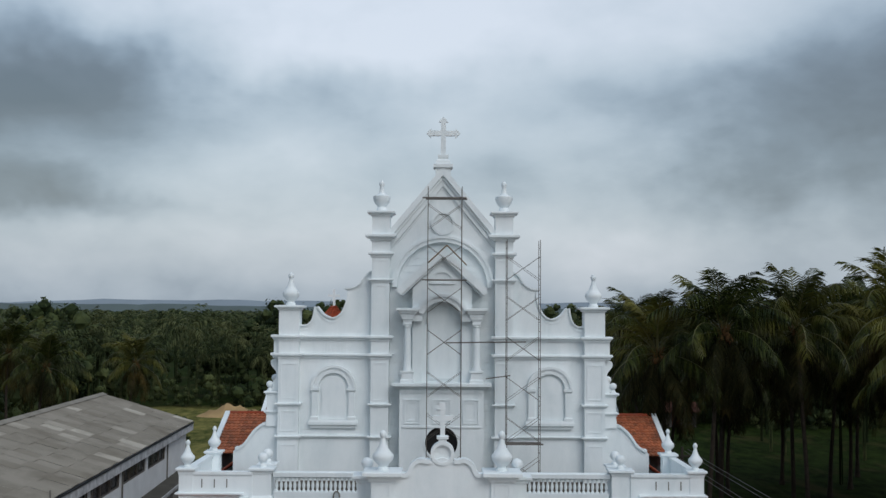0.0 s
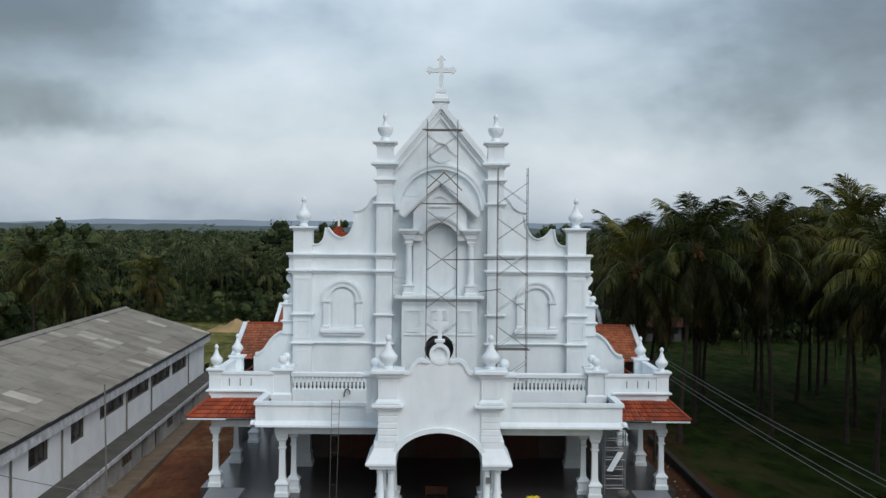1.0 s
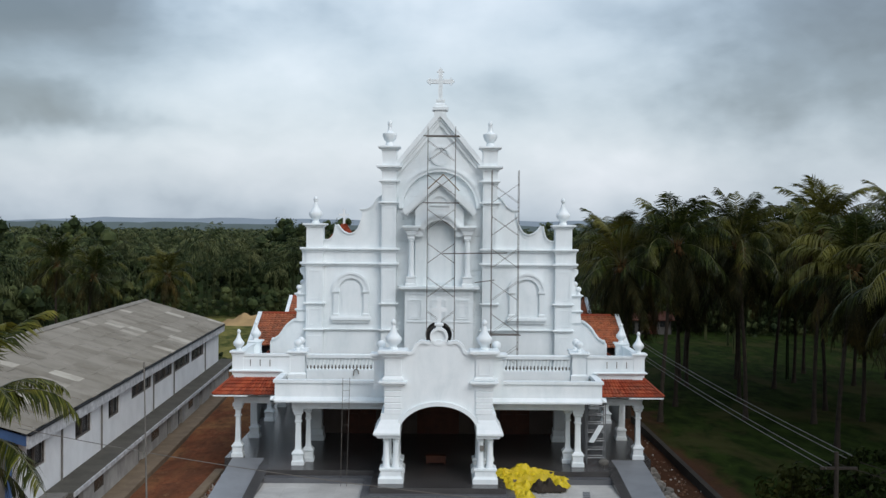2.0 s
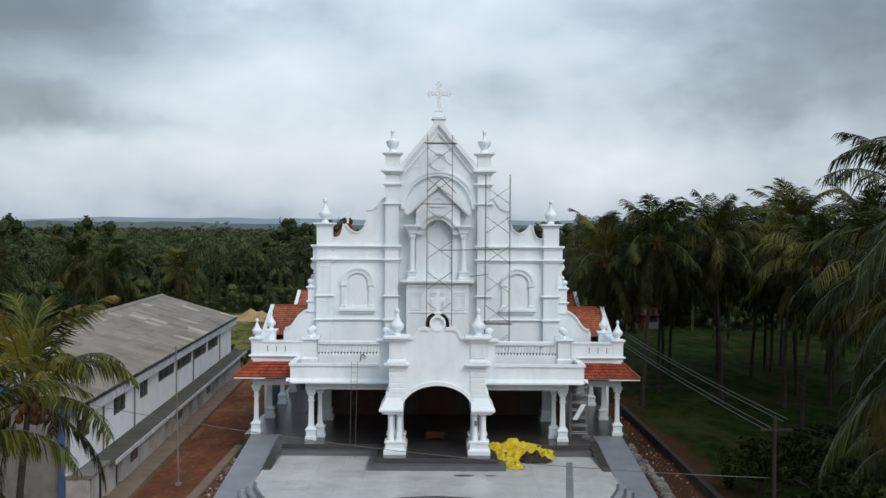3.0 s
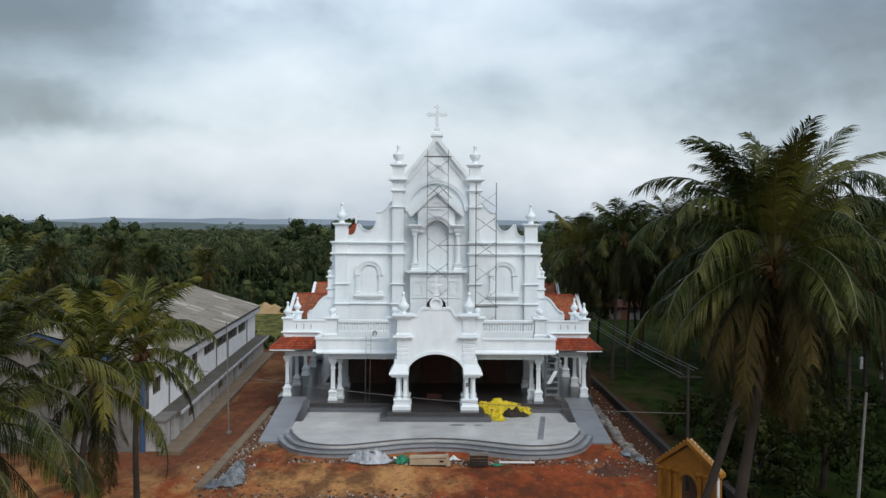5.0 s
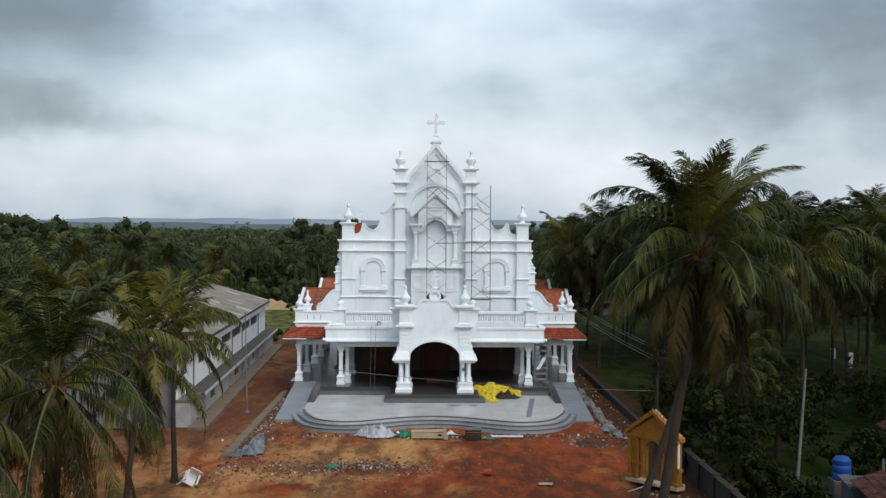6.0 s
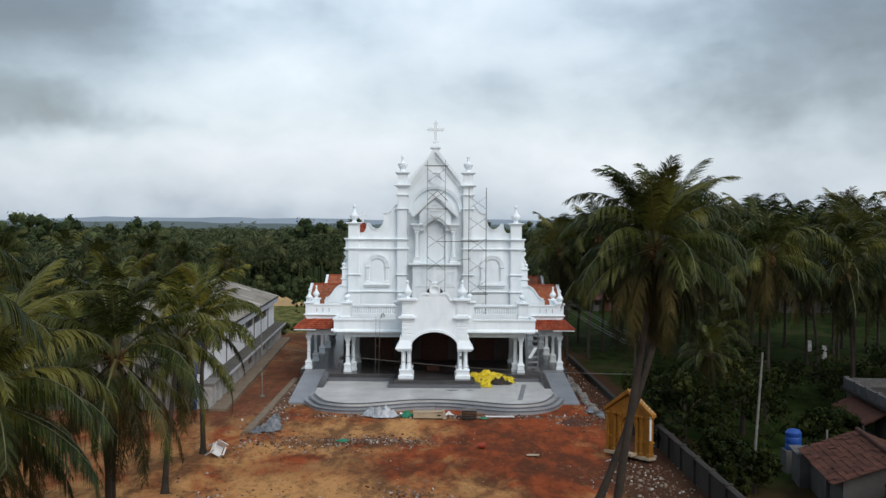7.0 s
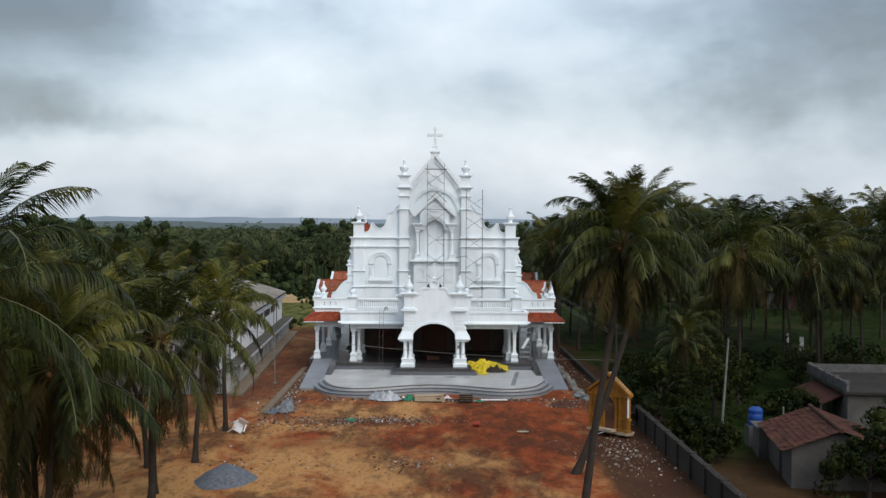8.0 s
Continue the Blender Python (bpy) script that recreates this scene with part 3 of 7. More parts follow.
        if z > 14.1:
            ob.scale.x = max(0.1, math.sqrt(max(0.01, 2.12 ** 2 - (z + 0.29 - 14.04) ** 2)) / 2.46)
    # gable with the great arch cut through
    gable = part("gable", Shape(), WHITE, church)
    g = Shape()
    for s in (1, -1):
        edge = [(s * 2.12 * math.cos(radians(t)), 14.04 + 2.12 * math.sin(radians(t))) for t in range(0, 91, 6)]
        g.prism(edge + [(0, 19.30), (s * 2.6, 16.30), (s * 2.6, 14.04)], FY - 0.02, FY + 0.4)
    gable.data = g.mesh("gable", WHITE)
    part("great_arch", Shape().arc(0, 14.04, 2.12, 2.36, FY - 0.14, FY + 0.1, 0, 180, 40), WHITE, gable)
    part("great_arch_fillet", Shape().arc(0, 14.04, 2.30, 2.42, FY - 0.2, FY - 0.01, 4, 176, 40), WHITE, gable)
    up = math.atan2(19.72 - 16.55, 2.6)
    for s in (1, -1):
        rake = Shape()
        for off, th, out in ((0.0, 0.26, 0.335), (0.26, 0.12, 0.22), (0.38, 0.20, 0.13), (0.62, 0.06, 0.06)):
            o0, o1 = off / math.cos(up), (off + th) / math.cos(up)
            x_end = 2.62
            rake.prism([(0, 19.74 - o0), (s * x_end, 16.56 - o0), (s * x_end, 16.56 - o1), (0, 19.74 - o1)], FY - out, FY + 0.35)
        part("raking_cornice", rake, WHITE, gable)
    part("round_panel", Shape().arc(0.02, 17.08, 0.44, 0.58, FY - 0.12, FY + 0.05, 0, 360, 33), WHITE, gable)
    disc = [(0.02 + 0.44 * math.cos(radians(t)), 17.08 + 0.44 * math.sin(radians(t))) for t in range(0, 360, 12)]
    part("round_field", Shape().prism(disc, FY - 0.05, FY + 0.02), WHITE, gable)
    # pedestal and cross of the apex
    ped = part("apex_pedestal", Shape().stack(-0.36, 0.36, FY - 0.3, FY + 0.3, [(0.0, 19.25), (0.0, 19.62), (0.10, 19.68), (0.10, 19.84), (0.0, 19.86), (-0.03, 20.02), (-0.14, 20.1), (-0.11, 20.2), (-0.11, 20.30), (-0.2, 20.3)]), WHITE, church)
    part("cross", cross_shape(0, FY, 20.28, 1.85, 0.80, 0.12, 1.06), WHITE, ped)


def cross_shape(cx, cy, z, h, reach, half, arm):
    """An upright cross with budded ends; arm is the height of its bar above z."""
    s = Shape()
    t = half * 0.8
    za = z + arm
    s.prism([(cx - half, z), (cx + half, z), (cx + half, za - half), (cx + reach * 0.72, za - half), (cx + reach * 0.72, za - half * 1.9), (cx + reach, za), (cx + reach * 0.72, za + half * 1.9),
             (cx + reach * 0.72, za + half), (cx + half, za + half), (cx + half, z + h * 0.86), (cx + half * 1.9, z + h * 0.86), (cx, z + h), (cx - half * 1.9, z + h * 0.86), (cx - half, z + h * 0.86),
             (cx - half, za + half), (cx - reach * 0.72, za + half), (cx - reach * 0.72, za + half * 1.9), (cx - reach, za), (cx - reach * 0.72, za - half * 1.9), (cx - reach * 0.72, za - half), (cx - half, za - half)], cy - t, cy + t)
    return s


def plain_cross(cx, cy, z, h, reach, half, arm):
    """A square-ended cross; arm is the height of its bar above z."""
    za = z + arm
    return Shape().prism([(cx - half, z), (cx + half, z), (cx + half, za - half), (cx + reach, za - half), (cx + reach, za + half), (cx + half, za + half), (cx + half, z + h),
                          (cx - half, z + h), (cx - half, za + half), (cx - reach, za + half), (cx - reach, za - half), (cx - half, za - half)], cy - half, cy + half)


facade()


def niche():
    """The projecting aedicule: pediment on two columns over a panelled block with an oculus."""
    n0 = FY - 0.75
    base = part("aedicule", Shape(), WHITE, church)
    s = Shape()
    for sx in (1, -1):
        arc = [(sx * 0.76 * math.sin(radians(t)), 6.85 - 0.76 * math.cos(radians(t))) for t in range(0, 181, 10)]
        s.prism([(0, 4.4)] + arc + [(0, 9.40), (sx * 1.95, 9.40), (sx * 1.95, 4.4)], n0, n0 + 0.3)
        s.box(*((1.70, 1.95) if sx > 0 else (-1.95, -1.70)), n0 + 0.3, FY + 0.1, 4.4, 9.4)
    s.box(-1.7, 1.7, n0 + 0.3, FY + 0.1, 9.1, 9.4)
    base.data = s.mesh("aedicule", WHITE)
    part("oculus_ring", Shape().arc(0, 6.85, 0.75, 0.83, n0 - 0.03, n0 + 0.1, 0, 360, 33), WHITE, base)
    part("oculus_depth", Shape().box(-1.0, 1.0, n0 + 0.32, n0 + 0.34, 5.9, 7.95), DARK, base, "round opening filled black for its unlit depth")
    part("ledge", Shape().stack(-2.0, 2.0, n0, FY + 0.1, [(0.0, 9.30), (0.10, 9.34), (0.22, 9.44), (0.30, 9.46), (0.30, 9.58), (0.2, 9.6)]), WHITE, base)
    dentil = Shape().box(-0.06, 0.06, -0.06, 0.02, 0, 0.12).mesh("dentil", WHITE)
    for k in range(19):
        part("dentil", dentil, WHITE, base).location = (-1.80 + 0.2 * k, n0, 9.14)
    for x0, x1 in ((-1.72, -0.98), (-0.42, 0.42), (0.98, 1.72)):
        panel = part("block_panel", Shape().frame_of(x0, x1, 7.72, 8.85, 0.06, n0 - 0.05, n0 + 0.02), WHITE, base)
        part("inner_moulding", Shape().frame_of(x0 + 0.12, x1 - 0.12, 7.84, 8.73, 0.06, n0 - 0.03, n0 + 0.02), WHITE, panel)
    part("relief_cross", cross_shape(0, n0 - 0.005, 7.90, 0.78, 0.24, 0.035, 0.5), WHITE, base)
    part("block_fillet", Shape().box(-1.8, 1.8, n0 - 0.05, n0 + 0.02, 7.54, 7.62), WHITE, base)
    for sx in (1, -1):
        cx = sx * 1.60
        col = part("niche_column", Shape().stack(cx - 0.26, cx + 0.26, n0 - 0.12, n0 + 0.42, [(0.06, 9.6), (0.06, 9.72), (0.0, 9.78), (0.0, 10.05), (0.05, 10.08), (0.05, 10.16)]), WHITE, base)
        part("shaft", Shape().lathe(cx, n0 + 0.15, [(0.22, 10.16), (0.22, 10.24), (0.18, 10.32), (0.165, 11.2), (0.145, 12.15), (0.19, 12.18), (0.19, 12.25)], 14), WHITE, col, smooth=True)
        part("capital", Shape().stack(cx - 0.17, cx + 0.17, n0 - 0.02, n0 + 0.32, [(0.0, 12.25), (0.03, 12.30), (0.02, 12.42), (0.05, 12.50), (0.09, 12.54), (0.09, 12.62)]), WHITE, col)
        part("entablature", Shape().stack(cx - 0.3, cx + 0.3, n0 - 0.12, FY, [(0.0, 12.62), (0.02, 12.76), (0.10, 12.80), (0.16, 12.92), (0.22, 12.94), (0.22, 13.03), (0.1, 13.05)]), WHITE, col)
    # wall of the aedicule over the arch
    wall = Shape()
    for sx in (1, -1):
        edge = [(sx * 0.92 * math.cos(radians(t)), 12.44 + 0.92 * math.sin(radians(t))) for t in range(0, 91, 6)]
        wall.prism(edge + [(0, 15.45), (sx * 1.38, 13.95), (sx * 1.38, 12.44)], n0 + 0.02, FY + 0.1)
        wall.prism([(sx * 0.92, 9.6), (sx * 1.38, 9.6), (sx * 1.38, 12.44), (sx * 0.92, 12.44)], n0 + 0.36, FY + 0.1)
    part("aedicule_wall", wall, WHITE, base)
    part("niche_back", Shape().box(-0.95, 0.95, FY - 0.14, FY + 0.1, 9.6, 13.4), WHITE, base)
    part("niche_arch", Shape().arc(0, 12.44, 0.92, 1.20, n0 - 0.10, n0 + 0.3, 20, 160, 26), WHITE, base)
    part("niche_arch_fillet", Shape().arc(0, 12.44, 1.14, 1.28, n0 - 0.18, n0 + 0.02, 22, 158, 26), WHITE, base)
    inner = [(0.60 * math.cos(radians(t)), 12.35 + 0.60 * math.sin(radians(t))) for t in range(0, 181, 10)] + [(-0.60, 9.75), (0.60, 9.75)]
    part("niche_field", Shape().prism(inner, FY - 0.22, FY - 0.12), WHITE, base)
    part("niche_field_arch", Shape().arc(0, 12.35, 0.60, 0.72, FY - 0.28, FY - 0.12, 0, 180, 22), WHITE, base)
    small = Shape()
    small.arc(0, 14.25, 0.46, 0.58, n0 - 0.05, n0 + 0.1, 0, 180, 20).box(-0.58, 0.58, n0 - 0.05, n0 + 0.1, 14.17, 14.25)
    part("pediment_lunette", small, WHITE, base)
    for sx in (1, -1):
        rake = Shape()
        rake.prism([(0, 15.86), (sx * 2.06, 13.98), (sx * 2.06, 13.78), (sx * 1.92, 13.66), (0, 15.42)], n0 - 0.28, FY)
        rake.prism([(0, 15.42), (sx * 1.92, 13.66), (sx * 1.84, 13.62), (0, 15.30)], n0 - 0.16, FY)
        part("pediment_rake", rake, WHITE, base)


niche()


def scroll_wall(sx):
    """Curved buttress wall beside the facade, with a stub pier, balls and brackets."""
    line = [(9.72, 6.30), (9.62, 6.42)] + curve_line([(9.50, 6.42), (9.15, 6.66), (8.75, 7.22), (8.40, 7.52), (8.22, 7.56)], 5)
    wall = part("buttress_wall", Shape().prism([(sx * x, z) for x, z in [(9.72, 4.9)] + line + [(8.22, 7.8), (7.4, 7.8), (7.4, 4.9)]], FY + 0.06, FY + 0.42), WHITE, church)
    part("buttress_coping", Shape().band([(sx * x, z) for x, z in line[1:]], FY - 0.04, FY + 0.5, 0.09), WHITE, wall)
    a, b = (7.6, 8.18) if sx > 0 else (-8.18, -7.6)
    stub = part("stub_pier", pier(a, b, FY - 0.02, FY + 0.7, 7.5, 9.14, [(8.06, 0.12, 0.16), (8.95, 0.13, 0.17)]), WHITE, church)
    part("ball", Shape().lathe(sx * 8.06, FY + 0.1, ball_profile(9.08, 0.16), 14), WHITE, stub, smooth=True)
    bracket = [(sx * x, z) for x, z in curve_line([(7.62, 10.66), (7.98, 10.60), (8.02, 10.35), (7.80, 10.05), (7.78, 9.75), (8.0, 9.45), (7.98, 9.2), (7.62, 9.1)], 4)]
    part("scroll_bracket", Shape().prism(bracket, FY + 0.1, FY + 0.45), WHITE, stub)
    for y, z in ((FY + 1.4, 9.3), (FY + 2.8, 9.5)):
        part("ball", Shape().lathe(sx * 8.0, y, ball_profile(z, 0.17), 12), WHITE, stub, smooth=True)
        part("side_pedestal", Shape().stack(sx * 8.0 - 0.2, sx * 8.0 + 0.2, y - 0.2, y + 0.2, [(0.0, 7.8), (0.0, z - 0.1), (0.08, z - 0.06), (0.08, z)]), WHITE, stub)


scroll_wall(1), scroll_wall(-1)


# ---- porch ----
def porch():
    y0, y1 = 38.7, 41.8
    body = part("porch_wall", Shape(), WHITE, church)
    s = Shape()
    cz, rx, rz = 3.34, 1.84, 1.34
    for sx in (1, -1):
        edge = [(sx * rx * math.cos(radians(t)), cz + rz * math.sin(radians(t))) for t in range(0, 91, 6)]
        crest = [(0, 7.75), (sx * 0.42, 7.62)] + [(sx * x, z) for x, z in curve_line([(0.55, 7.52), (0.78, 7.58), (1.0, 7.45), (1.10, 7.20), (1.28, 7.05), (1.5, 7.10)], 5)]
        s.prism(edge + crest + [(sx * 1.88, 7.0), (sx * 1.88, cz)], y0 + 0.12, y0 + 0.42)
    body.data = s.mesh("porch_wall", WHITE)
    for sx in (1, -1):
        cope = Shape().band([(sx * x, z) for x, z in curve_line([(0.40, 7.56), (0.55, 7.54), (0.78, 7.58), (1.0, 7.45), (1.12, 7.20), (1.28, 7.06), (1.55, 7.10)], 5)], y0 + 0.04, y0 + 0.5, 0.13)
        part("crest_coping", cope, WHITE, body)
    part("archivolt", Shape().arc(0, cz, rx, rx + 0.20, y0 - 0.02, y0 + 0.5, 0, 180, 40, rz / rx), WHITE, body)
    crown = part("crest_ring", Shape().arc(0, 7.88, 0.30, 0.42, y0 + 0.08, y0 + 0.46, 0, 360, 37), WHITE, body)
    part("crest_disc", Shape().prism([(0.31 * math.cos(radians(t)), 7.88 + 0.31 * math.sin(radians(t))) for t in range(0, 360, 12)], y0 + 0.2, y0 + 0.38), WHITE, crown)
    part("cross_foot", Shape().stack(-0.14, 0.14, y0 + 0.14, y0 + 0.40, [(0.0, 8.26), (0.0, 8.36), (0.07, 8.40), (0.07, 8.48), (0.0, 8.5)]), WHITE, crown)
    part("cross", plain_cross(0, y0 + 0.27, 8.46, 1.22, 0.36, 0.085, 0.66), WHITE, crown)
    for sx in (1, -1):
        def lr(a, b):
            return (a, b) if sx > 0 else (-b, -a)
        a, b = lr(1.70, 2.66)
        for yy in (y0, y1 - 0.9):
            base = part("pillar_base", Shape().stack(a, b, yy, yy + 0.9, [(0.10, FLOOR_Z), (0.10, 1.32), (0.02, 1.40), (0.0, 1.44), (0.0, 1.68), (0.05, 1.70), (0.05, 1.78), (0.0, 1.8)]), WHITE, church)
            for cx in (1.96, 2.40):
                for dy in (0.25, 0.65):
                    part("column_shaft", Shape().lathe(sx * cx, yy + dy, [(0.19, 1.8), (0.19, 1.88), (0.155, 1.94), (0.15, 2.4), (0.135, 2.98), (0.165, 3.0), (0.165, 3.05), (0.14, 3.08), (0.19, 3.2)], 12), WHITE, base, smooth=True)
        skirt = []
        for o, z in [(0.16, 3.20), (0.20, 3.30), (0.30, 3.34), (0.33, 3.38), (0.33, 3.46), (0.22, 3.62), (0.09, 3.86), (0.0, 4.04), (0.0, 4.32)]:
            i = min(o, 0.06) - 0.12
            x0, x1 = (a - i, b + o) if sx > 0 else (a - o, b + i)
            skirt.append([(x0, y0 + 0.05 - o, z), (x1, y0 + 0.05 - o, z), (x1, y1 - 0.1, z), (x0, y1 - 0.1, z)])
        part("flared_skirt", Shape().rings(skirt), WHITE, church)
        a, b = lr(1.72, 2.50)
        rust = part("rusticated_pier", Shape().box(a + 0.03, b - 0.03, y0 + 0.06, y1, 4.2, 5.64), WHITE, church)
        block = Shape().stack(a, b, y0 + 0.03, y1, [(-0.03, 0), (0, 0.03), (0, 0.235), (-0.03, 0.265)]).mesh("quoin", WHITE)
        for k in range(5):
            part("quoin", block, WHITE, rust).location = (0, 0, 4.28 + 0.272 * k)
        ped = part("upper_pedestal", Shape().stack(a, b, y0, y0 + 0.85, [(0.0, 5.55)] + ring_of(5.60, 0.27, 0.24) + [(0.10, 5.86), (0.10, 5.95), (0.0, 6.05), (0.0, 6.9)] + ring_of(6.92, 0.30, 0.34)), WHITE, church)
        panel = Shape().frame_of(a + 0.12, b - 0.12, 6.12, 6.84, 0.04, y0 - 0.025, y0 + 0.01)
        part("pedestal_panel", panel, WHITE, ped)
        part("finial", Shape().lathe(sx * 2.11, y0 + 0.4, finial_profile(7.24, 0.38, 1.42), 20), WHITE, ped, smooth=True)
        part("outer_pedestal", Shape().stack(*lr(2.42, 3.05), y0 + 1.0, y0 + 1.7, [(0.0, 5.3), (0.0, 6.7)] + ring_of(6.72, 0.18, 0.26)), WHITE, ped)
        part("ball", Shape().lathe(sx * 2.72, y0 + 1.3, ball_profile(6.96, 0.21), 14), WHITE, ped, smooth=True)
        part("porch_side", Shape().box(*lr(2.05, 2.45), y0 + 0.8, y1, 4.3, 6.2), WHITE, church)
    part("switch_box", Shape().box(1.93, 2.12, y0 + 0.02, y0 + 0.1, 2.62, 2.86), CONCRETE, church, "small grey switch box")
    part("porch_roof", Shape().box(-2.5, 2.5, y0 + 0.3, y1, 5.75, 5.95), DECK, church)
    part("porch_ceiling", Shape().box(-1.75, 1.75, y0 + 0.42, y1, 4.75, 4.85), WHITE, church)


porch()


# ---- verandah, balcony and wings ----
def square_column(x, y, z0, top, w=0.34):
    """A verandah column: stepped plinth, tapering shaft, necking and spread capital."""
    h = w / 2
    col = part("verandah_column", Shape().stack(x - h, x + h, y - h, y + h, [(0.17, z0), (0.17, z0 + 0.18), (0.12, z0 + 0.24), (0.12, z0 + 0.50), (0.16, z0 + 0.54), (0.16, z0 + 0.60), (0.04, z0 + 0.74)]), WHITE, church)
    part("shaft", Shape().stack(x - h, x + h, y - h, y + h, [(0.03, z0 + 0.72), (0.0, z0 + 0.9), (-0.02, top - 0.72), (0.03, top - 0.70), (0.03, top - 0.64), (-0.01, top - 0.62), (0.0, top - 0.36)]), WHITE, col)
    part("capital", Shape().stack(x - h, x + h, y - h, y + h, [(0.0, top - 0.37), (0.07, top - 0.30), (0.07, top - 0.22), (0.12, top - 0.14), (0.12, top)]), WHITE, col)


def verandah():
    for sx in (1, -1):
        def lr(a, b):
            return (a, b) if sx > 0 else (-b, -a)
        square_column(sx * 6.95, 42.75, FLOOR_Z, 3.92, 0.29)
        square_column(sx * 6.55, 43.6, FLOOR_Z, 3.92, 0.25)
        for y in (44.6, 49.8, 55.2, 60.6, 66.0):
            square_column(sx * 10.28, y, FLOOR_Z, 3.88, 0.26)
        big = part("inner_pier", Shape().stack(*lr(6.45, 7.15), 49.0, 49.7, [(0.14, FLOOR_Z), (0.14, 1.3), (0.06, 1.42), (0.06, 1.75), (0.0, 1.8), (0.0, 3.6), (0.1, 3.7), (0.1, 4.4)]), WHITE, church)
        # tray-like parapet of the balcony edge
        tray = Shape().box(*lr(2.4, 8.0), 41.75, 41.95, 4.45, 5.30)
        tray.box(*lr(7.8, 8.0), 41.95, 44.9, 4.45, 5.30)
        edge = part("balcony_parapet", tray, WHITE, church)
        cap = Shape().box(*lr(2.5, 8.07), 41.66, 42.02, 5.30, 5.44).box(*lr(7.74, 8.07), 42.02, 45.0, 5.30, 5.44)
        part("parapet_cap", cap, WHITE, edge)
        lip = Shape().prism([(41.75, 4.62), (41.52, 4.46), (41.52, 4.37), (41.95, 4.37), (41.95, 4.62)], *lr(2.5, 8.2), axis="x")
        lip.prism([(sx * 7.98, 4.62), (sx * 8.22, 4.46), (sx * 8.22, 4.37), (sx * 7.98, 4.37)], 41.52, 44.9)
        part("parapet_lip", lip, WHITE, edge)
        part("verandah_beam", Shape().box(*lr(2.3, 7.25), 42.45, 43.0, 3.92, 4.40), WHITE, church)
        # balustrade with pedestals
        rail = part("balustrade", Shape().stack(*lr(3.0, 6.75), 44.5, 44.72, [(0.0, 6.16), (0.05, 6.2), (0.06, 6.36), (0.02, 6.40)]), WHITE, church)
        part("bottom_rail", Shape().box(*lr(3.0, 6.75), 44.48, 44.74, 5.0, 5.60), WHITE, rail)
        bal = Shape().lathe(0, 0, [(0.07, 0), (0.07, 0.05), (0.035, 0.08), (0.06, 0.18), (0.066, 0.26), (0.036, 0.42), (0.04, 0.47), (0.065, 0.51), (0.065, 0.56)], 8).mesh("baluster", WHITE, True)
        for k in range(20):
            part("baluster", bal, WHITE, rail).location = (sx * (3.2 + 0.182 * k), 44.61, 5.60)
        for x0, x1, yy in ((6.85, 7.62, 44.35), (6.95, 7.5, 45.6)):
            ped = part("balcony_pedestal", Shape().stack(*lr(x0, x1), yy, yy + 0.6, [(0.08, 5.0), (0.08, 5.38), (0.0, 5.46), (0.0, 6.34)] + ring_of(6.34, 0.14, 0.22)), WHITE, church)
            part("ball", Shape().lathe(sx * (x0 + x1) / 2, yy + 0.3, ball_profile(6.54, 0.20), 14), WHITE, ped, smooth=True)
        # wing terrace walls
        wing = part("wing_parapet", Shape().box(*lr(7.6, 10.50), 44.3, 44.5, 5.2, 6.30), WHITE, church)
        part("wing_side", Shape().box(*lr(10.3, 10.5), 44.5, 50.2, 5.2, 6.30), WHITE, wing)
        part("wing_coping", Shape().box(*lr(7.6, 10.56), 44.24, 44.56, 6.30, 6.42).box(*lr(10.24, 10.56), 44.56, 50.2, 6.30, 6.42), WHITE, wing)
        part("wing_cornice", Shape().stack(*lr(8.1, 10.5), 44.3, 50.2, ring_of(5.42, 0.17, 0.17)), WHITE, wing)
        # Slots are raised grey bars; their colour stands in for shade.
        slot = Shape().box(-0.019, 0.019, -0.012, 0.05, 0, 0.34).mesh("slot", CONCRETE)
        for x in (8.62, 9.12, 9.62):
            part("slot", slot, CONCRETE, wing, "narrow grey bar coloured as a shadowed slot").location = (sx * x, 44.3, 5.78)
        for yy, tip in ((44.26, 1.0), (49.6, 1.02)):
            ped = part("wing_pedestal", Shape().stack(*lr(9.98, 10.54), yy, yy + 0.56, [(0.0, 5.2), (0.0, 6.36)] + ring_of(6.36, 0.12, 0.20)), WHITE, church)
            part("finial", Shape().lathe(sx * 10.26, yy + 0.28, finial_profile(6.55, 0.29, 1.1), 16), WHITE, ped, smooth=True)
        part("wing_floor", Shape().box(*lr(8.0, 10.4), 44.5, 50.2, 5.0, 5.15), CONCRETE, church)
        part("wing_beam", Shape().box(*lr(8.0, 10.45), 44.35, 44.85, 3.88, 4.6).box(*lr(10.05, 10.5), 44.85, 70.0, 3.88, 4.6), WHITE, church)
        part("gutter", Shape().box(*lr(7.95, 9.6), 43.35, 43.5, 4.36, 4.47), WHITE, church, "pale gutter board")
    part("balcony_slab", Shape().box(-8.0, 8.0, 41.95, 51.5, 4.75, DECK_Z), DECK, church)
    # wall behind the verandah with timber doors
    part("front_wall", Shape().box(-8.0, 8.0, 51.3, 51.7, 0.5, 4.75), INNER, church, "plaster wall under the balcony, coloured dark for shade")
    for x, w, h in ((0, 2.4, 3.2), (-4.4, 1.7, 2.7), (4.4, 1.7, 2.7)):
        door = part("timber_door", Shape().box(x - w / 2, x + w / 2, 51.2, 51.33, FLOOR_Z, FLOOR_Z + h), WOOD, church, "dark red-brown timber double door")
